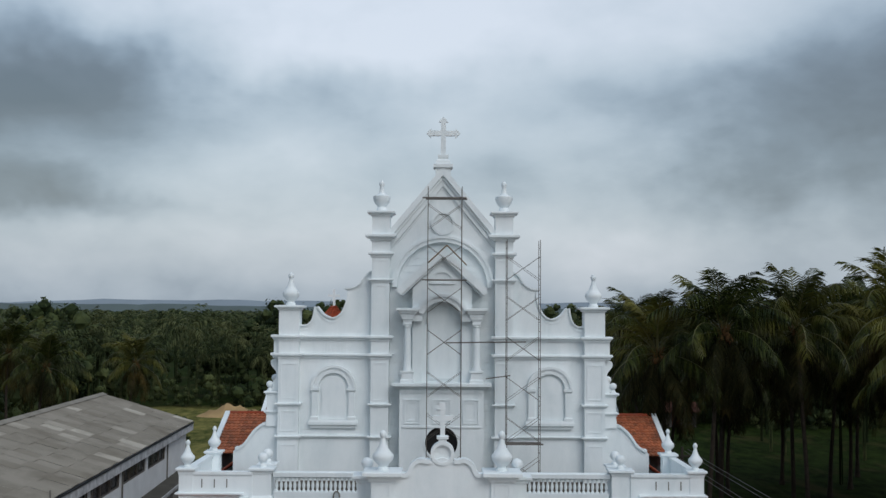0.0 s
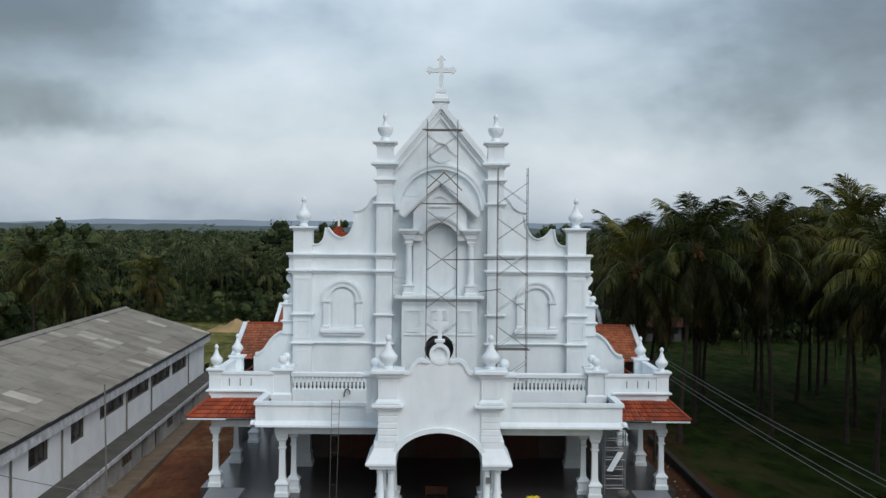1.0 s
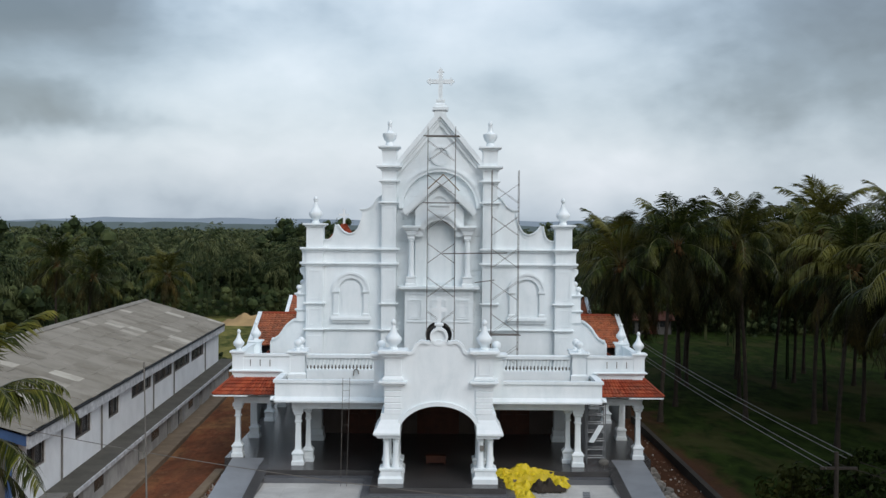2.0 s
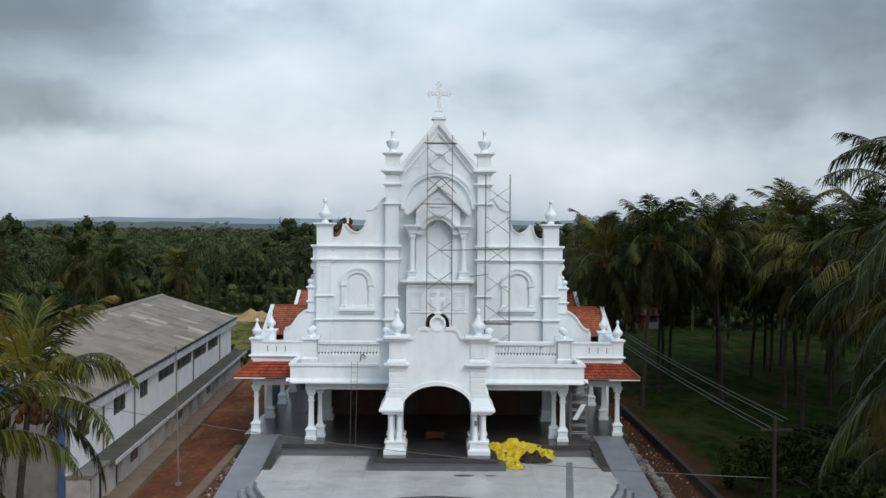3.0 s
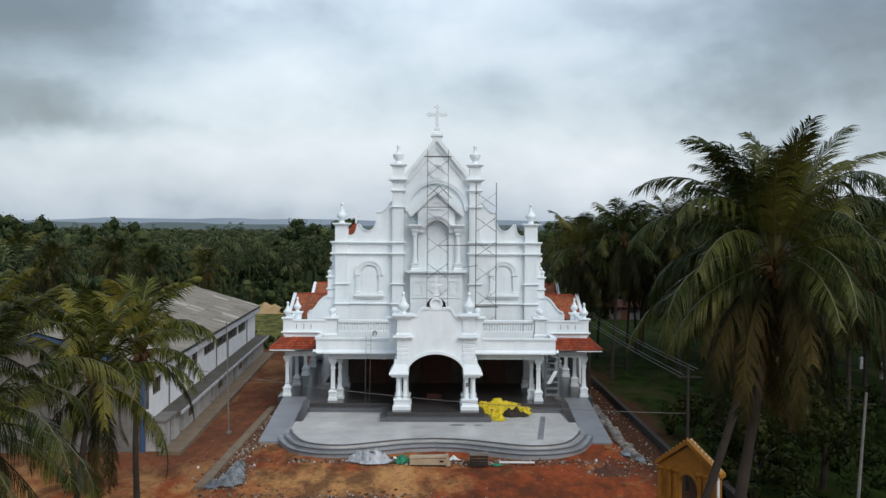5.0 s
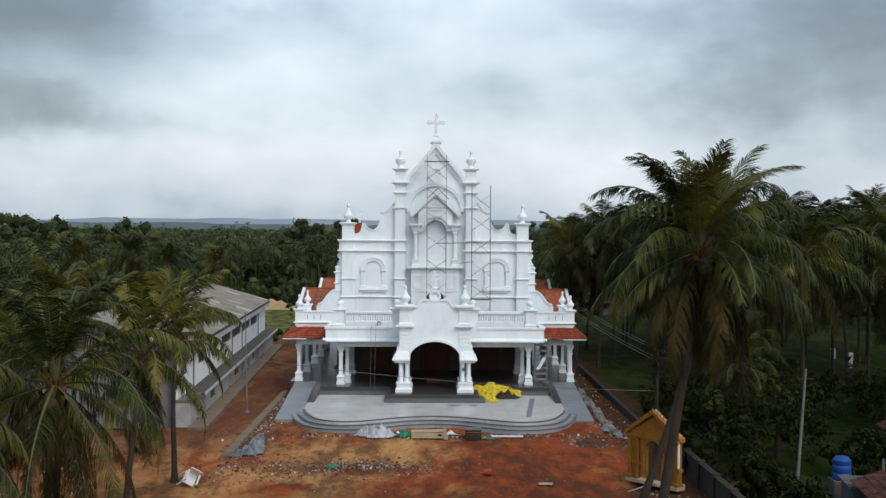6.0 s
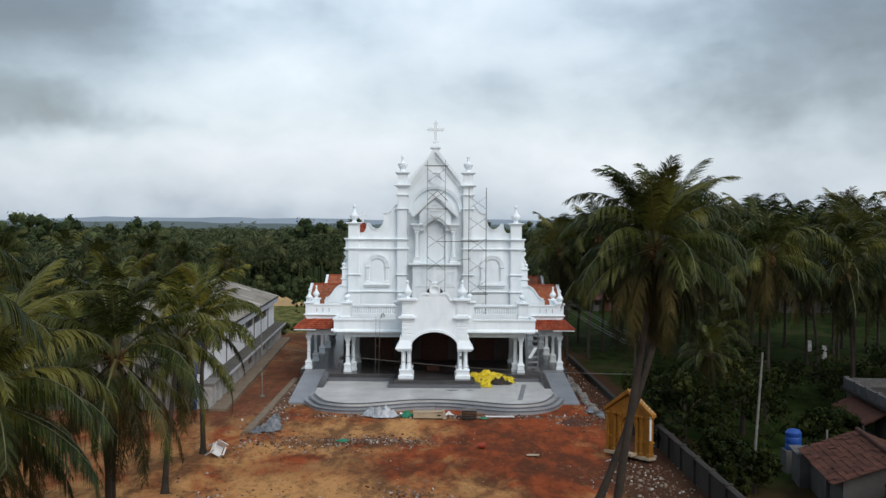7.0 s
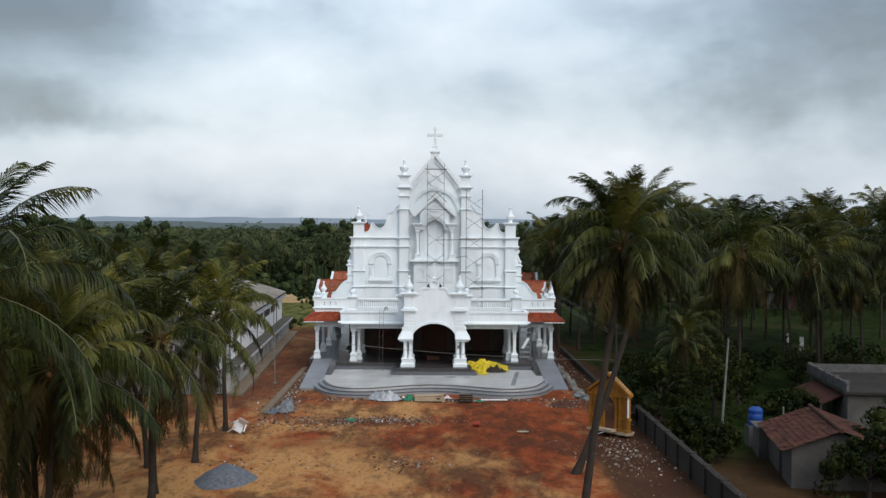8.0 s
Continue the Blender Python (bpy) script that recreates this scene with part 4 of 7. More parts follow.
        for s in (-1, 1):
            for z in (0.25, 1.35):
                part("door_panel", Shape().box(x + s * w / 4 - w * 0.17, x + s * w / 4 + w * 0.17, 51.15, 51.22, FLOOR_Z + z, FLOOR_Z + z + 0.9), WOOD, door)
    part("bench", Shape().box(-0.62, 0.42, 42.75, 43.15, FLOOR_Z + 0.40, FLOOR_Z + 0.46).box(-0.58, 0.38, 42.80, 42.84, FLOOR_Z + 0.10, FLOOR_Z + 0.40).box(-0.58, -0.50, 42.84, 43.1, FLOOR_Z, FLOOR_Z + 0.40).box(0.30, 0.38, 42.84, 43.1, FLOOR_Z, FLOOR_Z + 0.40), WOOD, church, "low dark timber bench")


verandah()


def tiled_slope(corners, rows, columns, parent, name="tile_roof", mat=None):
    """Courses of clay tiles over a quad: corners eave-left, eave-right, ridge-right, ridge-left."""
    a, b, c, d = (Vector(p) for p in corners)
    n = (b - a).cross(d - a).normalized()
    s = Shape()
    for r in range(rows):
        t0, t1 = r / rows, (r + 1.12) / rows
        for k in range(columns):
            u0, u1 = k / columns, (k + 1) / columns
            p = [(a.lerp(b, u)).lerp(d.lerp(c, u), t) for u, t in ((u0, t0), (u1, t0), (u1, t1), (u0, t1))]
            m0, m1 = (p[0] + p[1]) / 2 + n * 0.095, (p[3] + p[2]) / 2 + n * 0.045
            lo = n * 0.05
            s.add([p[0] + lo, m0, p[1] + lo, p[2] + n * 0.0, m1, p[3] + n * 0.0, p[0], p[1]], [(0, 1, 4, 5), (1, 2, 3, 4), (6, 7, 2, 1, 0)])
    ob = new(name, s.mesh(name, mat or TILE))
    ob.parent = parent
    return tagged(ob, "red clay tiles in courses", kind="stuff")


def side_roofs():
    for sx in (1, -1):
        def lr(p, q):
            return (p, q) if sx > 0 else (q, p)
        # pent roof round the wing, hipped at its corner
        e, r = 43.35, 44.3
        a, b = (sx * 8.05, e, 4.44), (sx * 11.35, e, 4.44)
        c, d = (sx * 10.5, r, 5.2), (sx * 8.05, r, 5.2)
        q = [a, b, c, d] if sx > 0 else [b, a, d, c]
        tiled_slope(q, 5, 18, church, "pent_roof")
        a, b = (sx * 11.35, e, 4.44), (sx * 11.35, 70.0, 4.44)
        c, d = (sx * 10.5, 70.0, 5.2), (sx * 10.5, r, 5.2)
        q = [a, b, c, d] if sx > 0 else [b, a, d, c]
        tiled_slope(q, 5, 100, church, "pent_roof")
        part("hip_tiles", Shape().tube((sx * 11.37, e, 4.50), (sx * 10.5, r, 5.28), 0.07, 8), TILE, church)
        part("eave_board", Shape().box(*((8.05, 11.35) if sx > 0 else (-11.35, -8.05)), e - 0.0, e + 0.06, 4.36, 4.43), WHITE, church)
        # cross roofs along the nave with white copings
        for y0, top, x1 in ((57.6, 7.12, 11.85), (73.2, 7.32, 11.85)):
            a, b, c, d = (sx * 7.0, y0, 5.45), (sx * x1, y0, 5.45), (sx * x1, y0 + 4.4, top), (sx * 7.0, y0 + 4.4, top)
            q = [a, b, c, d] if sx > 0 else [b, a, d, c]
            tiled_slope(q, 14, 20, church, "cross_roof", AGED)
            a, b, c, d = (sx * x1, y0 + 8.8, 5.45), (sx * 7.0, y0 + 8.8, 5.45), (sx * 7.0, y0 + 4.4, top), (sx * x1, y0 + 4.4, top)
            q = [a, b, c, d] if sx > 0 else [b, a, d, c]
            tiled_slope(q, 14, 20, church, "cross_roof", AGED)
            cope = Shape()
            k0, k1 = (x1 - 0.02, x1 + 0.25) if sx > 0 else (-x1 - 0.25, -x1 + 0.02)
            cope.prism([(y0 - 0.2, 5.30), (y0 - 0.2, 5.50), (y0 + 4.4, top + 0.14), (y0 + 9.0, 5.50), (y0 + 9.0, 5.30), (y0 + 4.4, top - 0.02)], k0, k1, axis="x")
            part("gable_coping", cope, WHITE, church)
            k0, k1 = (x1 - 0.2, x1) if sx > 0 else (-x1, -x1 + 0.2)
            part("gable_end", Shape().prism([(y0, 0.0), (y0, 5.4), (y0 + 4.4, top - 0.05), (y0 + 8.8, 5.4), (y0 + 8.8, 0.0)], k0, k1, axis="x"), WHITE, church)
            part("ridge_tiles", Shape().tube((sx * 7.0, y0 + 4.4, top + 0.02), (sx * x1, y0 + 4.4, top + 0.02), 0.12, 8), TILE, church)
        part("aisle_wall", Shape().box(*((7.6, 8.0) if sx > 0 else (-8.0, -7.6)), 51.9, 92.0, 0.0, 9.2), WHITE, church)
        a, b, c, d = (sx * 8.2, 52.2, 9.1), (sx * 8.2, 92.0, 9.1), (0.0, 92.0, 12.0), (0.0, 52.2, 12.0)
        q = [a, b, c, d] if sx > 0 else [b, a, d, c]
        tiled_slope(q, 24, 60, church, "nave_roof")
    part("rear_wall", Shape().prism([(-8.0, 0.0), (8.0, 0.0), (8.0, 9.1), (0, 12.0), (-8.0, 9.1)], 91.8, 92.2), WHITE, church)
    part("side_floor", Shape().box(-10.9, -8.86, 44.21, 92.0, 0.0, FLOOR_Z), FLOOR, church)
    part("side_floor", Shape().box(8.86, 10.9, 44.21, 92.0, 0.0, FLOOR_Z), FLOOR, church)
    # sanctuary roof behind, with its small cross
    part("sanctuary_wall", Shape().box(-10.5, -7.9, 93.0, 101.0, 0.0, 11.6), WHITE, church)
    tiled_slope([(-10.9, 92.8, 11.4), (-7.5, 92.8, 11.4), (-8.95, 95.0, 13.35), (-9.45, 95.0, 13.35)], 12, 12, church, "sanctuary_roof")
    part("sanctuary_cross", plain_cross(-9.2, 95.1, 13.3, 1.5, 0.5, 0.10, 0.95), WHITE, church)


side_roofs()


# ---- terrace, steps and ramps ----
def terrace():
    edge = curve_line([(8.75, 34.6), (8.45, 33.2), (7.6, 31.0), (6.4, 30.0), (5.0, 29.9), (3.4, 30.7), (1.7, 31.6), (0.0, 31.95)], 5)
    edge = edge + [(-x, y) for x, y in reversed(edge[:-1])]

    def outset(line, o):
        out = []
        for i, p in enumerate(line):
            d = Vector(line[min(i + 1, len(line) - 1)]) - Vector(line[max(i - 1, 0)])
            d.normalize()
            out.append((p[0] - d.y * o, p[1] + d.x * o))
        return out
    steps = thing("entrance_terrace", "pale stone terrace with curved dark granite steps", "terrace")
    for k, (o, z0, z1) in enumerate(((0.0, 0.0, 0.58), (0.36, -0.1, 0.39), (0.72, -0.2, 0.20))):
        line = outset(edge, o)
        s = Shape().prism([(-8.9, 41.5 - k * 0.2)] + [(8.9, 41.5 - k * 0.2)] + line, z0, z1, axis="z")
        st = part("curved_step", s, STEP_TOP if k else MARBLE, steps)
        nose = Shape()
        outer, inner = outset(edge, o + 0.025), outset(edge, o - 0.11)
        nose.rings([[(*a, z1 - 0.05), (*a, z1 + 0.006), (*b, z1 + 0.006), (*b, z1 - 0.05)] for a, b in zip(outer, inner)])
        part("step_nosing", nose, GRANITE, st, "dark granite nosing")
    # slabs of the paving
    slab = Shape().stack(-0.594, 0.594, -0.594, 0.594, [(0.0, 0.0), (0.0, 0.006), (-0.004, 0.010)]).mesh("paving_slab", MARBLE)
    inside = outset(edge, -0.30)
    for i in range(14):
        for j in range(11):
            x, y = -7.8 + 1.2 * i, 30.9 + 1.2 * j
            lim = max(np.interp(q, [p[0] for p in reversed(inside)], [p[1] for p in reversed(inside)]) for q in (x - 0.6, x + 0.6))
            if y > 41.4:
                continue
            if y - 0.6 < lim:
                if y + 0.5 < lim:
                    continue
                c = Shape().prism([(x - 0.59, y + 0.59), (x + 0.59, y + 0.59)] + [(x + 0.59 - 1.18 * k / 4, min(y + 0.55, float(np.interp(x + 0.59 - 1.18 * k / 4, [p[0] for p in reversed(inside)], [p[1] for p in reversed(inside)])))) for k in range(5)], 0.58, 0.59, axis="z")
                part("paving_slab", c, MARBLE, steps)
            else:
                part("paving_slab", slab, MARBLE, steps).location = (x, y, 0.58)
    part("lower_plinth", Shape().box(-8.35, 8.35, 40.8, 44.5, 0.3, 0.84).box(-3.5, 3.5, 37.2, 40.8, 0.3, 0.84), GRANITE, steps, "dark granite step")
    part("upper_plinth", Shape().box(-8.35, 8.35, 41.4, 51.3, 0.4, FLOOR_Z).box(-3.1, 3.1, 37.8, 41.4, 0.4, FLOOR_Z), FLOOR, steps, "polished dark stone floor")
    for sx in (1, -1):
        x0, x1 = (8.85, 10.5) if sx > 0 else (-10.5, -8.85)
        ramp = part("ramp", Shape().prism([(33.4, -0.2), (33.4, 0.07), (44.2, FLOOR_Z), (44.2, -0.2)], x0, x1, axis="x"), RAMP, steps, "smooth slate-grey ramp")
        k0, k1 = (8.35, 8.85) if sx > 0 else (-8.85, -8.35)
        part("ramp_kerb", Shape().prism([(34.2, -0.2), (34.2, 0.30), (37.5, 0.60), (42.5, FLOOR_Z), (92.0, FLOOR_Z), (92.0, -0.2)], k0, k1, axis="x"), FLOOR, steps)
    # drain grating and inspection covers
    grate = part("drain_grating", Shape().prism([(5.85, 31.6), (6.22, 31.6), (7.12, 39.4), (6.78, 39.4)], 0.585, 0.60, axis="z"), STEP_TOP, steps, "long slotted drain grating")
    bar = Shape().box(-0.16, 0.16, -0.10, 0.10, 0, 0.012).mesh("slot", GRANITE)
    for k in range(18):
        t = (k + 0.5) / 18
        part("slot", bar, GRANITE, grate).location = (6.03 + 0.92 * t, 31.6 + 7.8 * t, 0.596)
    for x, r in ((1.35, 0.5), (2.65, 0.28)):
        part("cover", Shape().lathe(0, 0, [(r, 0.585), (r, 0.60), (r * 0.9, 0.604)], 18), GRANITE, steps, "dark inspection cover").matrix_basis = Matrix.Translation((x, 36.2, 0)) @ Matrix.Diagonal((1, 0.45, 1, 1))
    return steps


terrace()


# ---- parish hall: two storeys, sheet roof ----
def hall():
    """Built along +y in its own frame: x = 0 at the eave, the building lies towards -x."""
    top = thing("parish_hall", "long two-storey whitewashed hall with a grey sheet roof", "hall", at=(-15.80, 30.4, 0))
    top.rotation_euler = (0, 0, radians(2.45))
    L, W, EZ, RZ = 49.2, 12.9, 4.90, 6.84
    wx = -0.35
    # long wall with window openings
    wins = [(0.9, 3.3, 3.05, 4.20), (7.6, 10.3, 3.10, 4.22), (13.5, 15.8, 3.05, 4.18), (18.5, 23.6, 3.30, 4.18), (24.2, 29.9, 3.25, 4.12), (30.5, 36.2, 3.22, 4.05), (36.8, 42.0, 3.18, 4.02)]
    wall = part("upper_wall", Shape().box(wx - 0.25, wx, -0.02, L, 1.75, 2.44), GREYWALL, top)
    y = 0.0
    for a, b, z0, z1 in wins:
        part("wall_pier", Shape().box(wx - 0.25, wx, y, a, 2.44, EZ - 0.25), GREYWALL, wall)
        if z0 > 2.46:
            part("window_apron", Shape().box(wx - 0.25, wx, a, b, 2.44, z0), GREYWALL, wall)
        part("window_lintel", Shape().box(wx - 0.25, wx, a, b, z1, EZ - 0.25), GREYWALL, wall)
        y = b
    part("wall_pier", Shape().box(wx - 0.25, wx, y, L, 2.44, EZ - 0.25), GREYWALL, wall)
    for a, b, z0, z1 in wins:
        win = part("window", Shape().box(wx - 0.22, wx - 0.18, a, b, z0, z1), GLASS, wall, "dark unlit window opening")
        n = 3 if b - a > 3 else 2
        fr = Shape().box(wx - 0.16, wx - 0.06, a, b, z0, z0 + 0.07).box(wx - 0.16, wx - 0.06, a, b, z1 - 0.07, z1)
        for k in range(n + 1):
            yy = a + (b - a) * k / n
            fr.box(wx - 0.15, wx - 0.07, max(a, yy - 0.035), min(b, yy + 0.035), z0 + 0.07, z1 - 0.07)
        part("frame", fr, STEEL, win)
    low, lx = Shape(), 0.50
    doors = [(1.5, 2.8), (4.6, 5.8), (16.4, 17.5), (24.0, 25.2), (27.4, 28.8), (35.2, 36.4), (39.5, 40.5)]
    y = 0.0
    for a, b in doors:
        low.box(lx - 0.25, lx, y, a, 0, 1.66).box(lx - 0.25, lx, a, b, 1.56, 1.66)
        y = b
    low.box(lx - 0.25, lx, y, L, 0, 1.66)
    lower = part("lower_wall", low, LOWWALL, top, "stained grey lower wall")
    for a, b in doors:
        part("doorway", Shape().box(lx - 0.3, lx - 0.22, a, b, 0.15, 1.58), DARK, lower, "doorway filled black for its unlit room")
    for a, b in ((7.6, 9.2), (19.6, 21.6), (31.0, 32.6)):
        part("low_window", Shape().box(lx - 0.04, lx + 0.012, a, b, 0.75, 1.45), GLASS, lower, "dark lower window")
    # sun shade slab, plinth, fascia, pipes
    slab = part("sunshade_slab", Shape().prism([(wx - 0.02, 1.64), (wx - 0.02, 1.82), (0.82, 1.76), (0.82, 1.62)], 3.2, L + 1.6), SHADE, top, "moss-stained concrete sunshade")
    part("slab_edge", Shape().box(0.82, 0.88, 3.2, L + 1.6, 1.60, 1.80), FASCIA, slab)
    part("plinth_walk", Shape().box(lx - 0.1, 1.58, -1.0, L, -0.1, 0.22), EARTHY, top)
    part("fascia_board", Shape().box(0.0, 0.10, -0.2, L + 0.3, EZ - 0.62, EZ - 0.13), FASCIA, top, "stained pale fascia under the eave")
    part("eave_gutter", Shape().box(0.04, 0.17, -0.2, L + 0.3, EZ - 0.13, EZ - 0.045), DARK, top, "dark gutter")
    part("lower_end_wall", Shape().box(wx - 0.2, lx, -0.02, 0.2, -0.1, 1.66), LOWWALL, top)
    part("lower_end_wall", Shape().box(wx - 0.2, lx, L - 0.2, L, -0.1, 1.66), LOWWALL, top)
    part("porch_slab", Shape().box(wx - 0.1, lx + 0.1, -0.1, 3.2, 1.66, 1.8), CONCRETE, top)
    part("soffit", Shape().box(wx - 0.2, 0.0, 0, L, EZ - 0.40, EZ - 0.35), FASCIA, top)
    for y in (5.4, 12.0, 23.9, 30.2, 42.4):
        part("rain_pipe", Shape().tube((wx + 0.06, y, 1.8), (wx + 0.06, y, EZ - 0.45), 0.05), CONCRETE, top)
    # gable ends
    # Near gable gets dark concrete to hold palm shade and corner dimming in colour.
    for y0, y1 in ((0.0, 0.25), (L - 0.25, L)):
        part("gable_wall", Shape().prism([(wx - 0.02, 0), (wx - 0.02, EZ - 0.3), (-W / 2, RZ - 0.25), (-W - wx * -1, EZ - 0.3), (-W - wx * -1, 0)], y0, y1), CONCRETE if y0 == 0.0 else GREYWALL, top)
    part("blue_barge_board", Shape().prism([(0.0, EZ - 0.5), (0.0, EZ - 0.12), (-W / 2, RZ - 0.12), (-W, EZ - 0.12), (-W, EZ - 0.5), (-W / 2, RZ - 0.5)], -0.3, -0.2), BLUE, top, "blue-painted barge board")
    part("blue_post", Shape().box(-0.75, -0.55, -0.35, -0.15, 0.0, EZ - 0.4), BLUE, top, "blue-painted post")
    part("back_wall", Shape().box(-W + 0.6, -W + 0.85, 0, L, 0, EZ - 0.3), GREYWALL, top)
    # corrugated sheets, one by one, in laps up each slope
    rng = random.Random(5)
    w, rows = 1.165, 5
    half = W / 2 + 0.1
    run = half / rows
    rise = (RZ - EZ) / rows

    def sheet():
        s = Shape()
        pts = [(w * k / 12, 0.018 * (1 if k % 2 else -1)) for k in range(13)]
        rr = []
        for t in (0.0, 1.10):
            rr.append([(-run * t, y - 0.03, rise * t + h) for y, h in pts])
        return s.rings(rr, closed=False)
    m = sheet().mesh("roof_sheet", SHEET)
    mw = Shape()
    mw.v, mw.f = [(-x, y, z) for x, y, z in sheet().v], [tuple(reversed(f)) for f in sheet().f]
    m2 = mw.mesh("roof_sheet", SHEET)
    roof = part("roof", Shape().box(-W / 2 - 0.1, -W / 2 + 0.1, 0, L, RZ - 0.12, RZ - 0.05), STEEL, top, "patched corrugated fibre-cement sheets")
    for j in range(rows):
        for i in range(43):
            ob = part("roof_sheet", m, SHEET, roof)
            ob.location = (0.1 - run * j + rng.uniform(-0.02, 0.02), -0.4 + w * i, EZ + rise * j + 0.02 * ((i + j) % 2))
    far = Shape()
    for i in range(43):
        for j in range(rows):
            far.add([(-W - 0.1 + x + run * j, -0.4 + w * i + y, EZ + rise * j + z) for x, y, z in mw.v], mw.f)
    part("far_slope", far, SHEET, roof)
    part("ridge_cap", Shape().prism([(-W / 2 - 0.35, RZ - 0.04), (-W / 2, RZ + 0.10), (-W / 2 + 0.35, RZ - 0.04), (-W / 2, RZ + 0.02)], -0.4, L + 0.4), SHEET, roof)


hall()


# ---- trees ----
def frond(s, rng, base, azim, elev, length, leaflets, hang=1.0, width=0.04, reach=0.8, limp=0.6, twist=0.0, n=9, ribs=None):
    """One palm frond: a drooping rib with folded leaflets in tufts on both sides; limp is how far the leaflets hang."""
    p, e = Vector(base), elev
    pts = [p.copy()]
    for k in range(n):
        e -= radians(hang * (3 + 13 * k / n)) * 9 / n
        azim += twist / n
        p = p + Vector((math.cos(azim) * math.cos(e), math.sin(azim) * math.cos(e), math.sin(e))) * (length / n)
        pts.append(p.copy())
    side = Vector((-math.sin(azim), math.cos(azim), 0))
    for k in range(n):
        a, b = pts[k], pts[k + 1]
        r0, r1 = 0.05 * (1 - k / n) + 0.008, 0.05 * (1 - (k + 1) / n) + 0.008
        (s if ribs is None else ribs).add([a + side * r0, a - side * r0, b - side * r1, b + side * r1, a - Vector((0, 0, r0)), b - Vector((0, 0, r1))], [(0, 1, 2, 3), (1, 4, 5, 2), (4, 0, 3, 5)])
    for i in range(leaflets):
        t = 0.14 + 0.86 * (i + rng.random() * 0.7) / leaflets
        f = t * n
        k = min(int(f), n - 1)
        q = pts[k].lerp(pts[k + 1], f - k)
        d = (pts[k + 1] - pts[k]).normalized()
        ln = reach * (0.45 + 0.75 * math.sin(math.pi * min(1, t * 0.8 + 0.12))) * rng.uniform(0.75, 1.1) * (1.0 if t < 0.9 else 0.8)
        if i % 5 == 0:
            tuft = {sg: (rng.uniform(0.5, 1.6), rng.uniform(-0.22, 0.22)) for sg in (-1, 1)}
        for sg in (-1, 1):
            if rng.random() < 0.05:
                continue
            droop = limp * tuft[sg][0] * rng.uniform(0.85, 1.15)
            out = (side * sg * (0.8 - 0.35 * max(0.0, 1 - 1.5 * limp)) + d * (0.5 + tuft[sg][1] + 0.45 * max(0.0, 1 - limp)) - Vector((0, 0, droop * 0.7))).normalized()
            mid = q + out * ln * 0.45
            tip = mid + (out * 0.7 - Vector((0, 0, 0.15 + droop * 0.9))).normalized() * ln * 0.55
            wv = d * width * rng.uniform(0.8, 1.2)
            s.add([q - wv * 0.4, q + wv * 0.4, mid + wv * 0.6, tip, mid - wv * 0.6], [(0, 1, 2, 4), (4, 2, 3)])


def crown(seed, fronds, leaflets, length, width=0.034, green=None, reach=0.86, withered=6, lift=0.0):
    """Crown round the origin: a tuft of upright leaves, the rest arching out and over, the oldest hanging by the trunk.
    Low fronds take a darker leaf that holds the crown's shade.
    """
    rng = random.Random(seed)
    s, dark_low, ribs = Shape(), Shape(), Shape()
    for k in range(fronds):
        t = k / fronds
        az = k * 2.39996 + rng.uniform(-0.3, 0.3)
        if t < 0.28:
            el, bow, ln, limp = 88 - 22 * t / 0.28, rng.uniform(0.4, 0.9), 0.70 + 0.28 * t / 0.28, rng.uniform(0.1, 0.45)
        elif t < 0.62:
            el, bow, ln, limp = 66 - 50 * (t - 0.28) / 0.34, rng.uniform(1.0, 1.5), 1.04, rng.uniform(0.4, 0.95)
        else:
            el, bow, ln, limp = 8 - 66 * (t - 0.62) / 0.38, rng.uniform(0.55, 0.95), 1.0, rng.uniform(0.6, 1.2)
        frond(s if t < 0.78 else dark_low, rng, (0.12 * math.cos(az), 0.12 * math.sin(az), 0.2 - 0.4 * t), az, radians(el + lift * (1 - abs(el) / 90) + rng.uniform(-8, 8)), length * ln * rng.uniform(0.88, 1.08), leaflets, bow, width, reach, limp, rng.uniform(-0.4, 0.4), ribs=ribs if t < 0.78 else None)
    dark_low.lathe(0, 0, [(0.08, -0.6), (0.17, -0.45), (0.19, -0.2), (0.13, 0.05)], 9)
    for k in range(withered):
        az = rng.uniform(0, 6.28)
        frond(dark_low, rng, (0.15 * math.cos(az), 0.15 * math.sin(az), -0.3), az, radians(rng.uniform(-78, -45)), length * rng.uniform(0.75, 1.0), leaflets * 2 // 3, 0.7, width, 0.7, 1.3)
    nuts = Shape()
    for k in range(11):
        az, r = rng.uniform(0, 6.28), rng.uniform(0.22, 0.42)
        cx, cy, cz = r * math.cos(az), r * math.sin(az), rng.uniform(-0.75, -0.25)
        nuts.lathe(cx, cy, [(0.02, cz - 0.16), (0.10, cz - 0.1), (0.125, cz), (0.1, cz + 0.1), (0.02, cz + 0.16)], 7)
    for k in range(14):
        az = k * 2.4
        nuts.tube((0.10 * math.cos(az), 0.10 * math.sin(az), -0.45), (0.38 * math.cos(az), 0.38 * math.sin(az), 0.25), 0.045, 4, 0.02)
    return s.mesh("crown", green or PALM), dark_low.mesh("withered_skirt", DARKDRYLEAF), nuts.mesh("fruit_stalk", HUSK, True), ribs.mesh("frond_rib", RIB)


CROWNS = [crown(11, 38, 84, 4.5, 0.031), crown(23, 30, 84, 4.4, 0.033), crown(37, 54, 110, 4.7, 0.031, None, 0.95, 16), crown(51, 32, 76, 4.1, 0.032)]
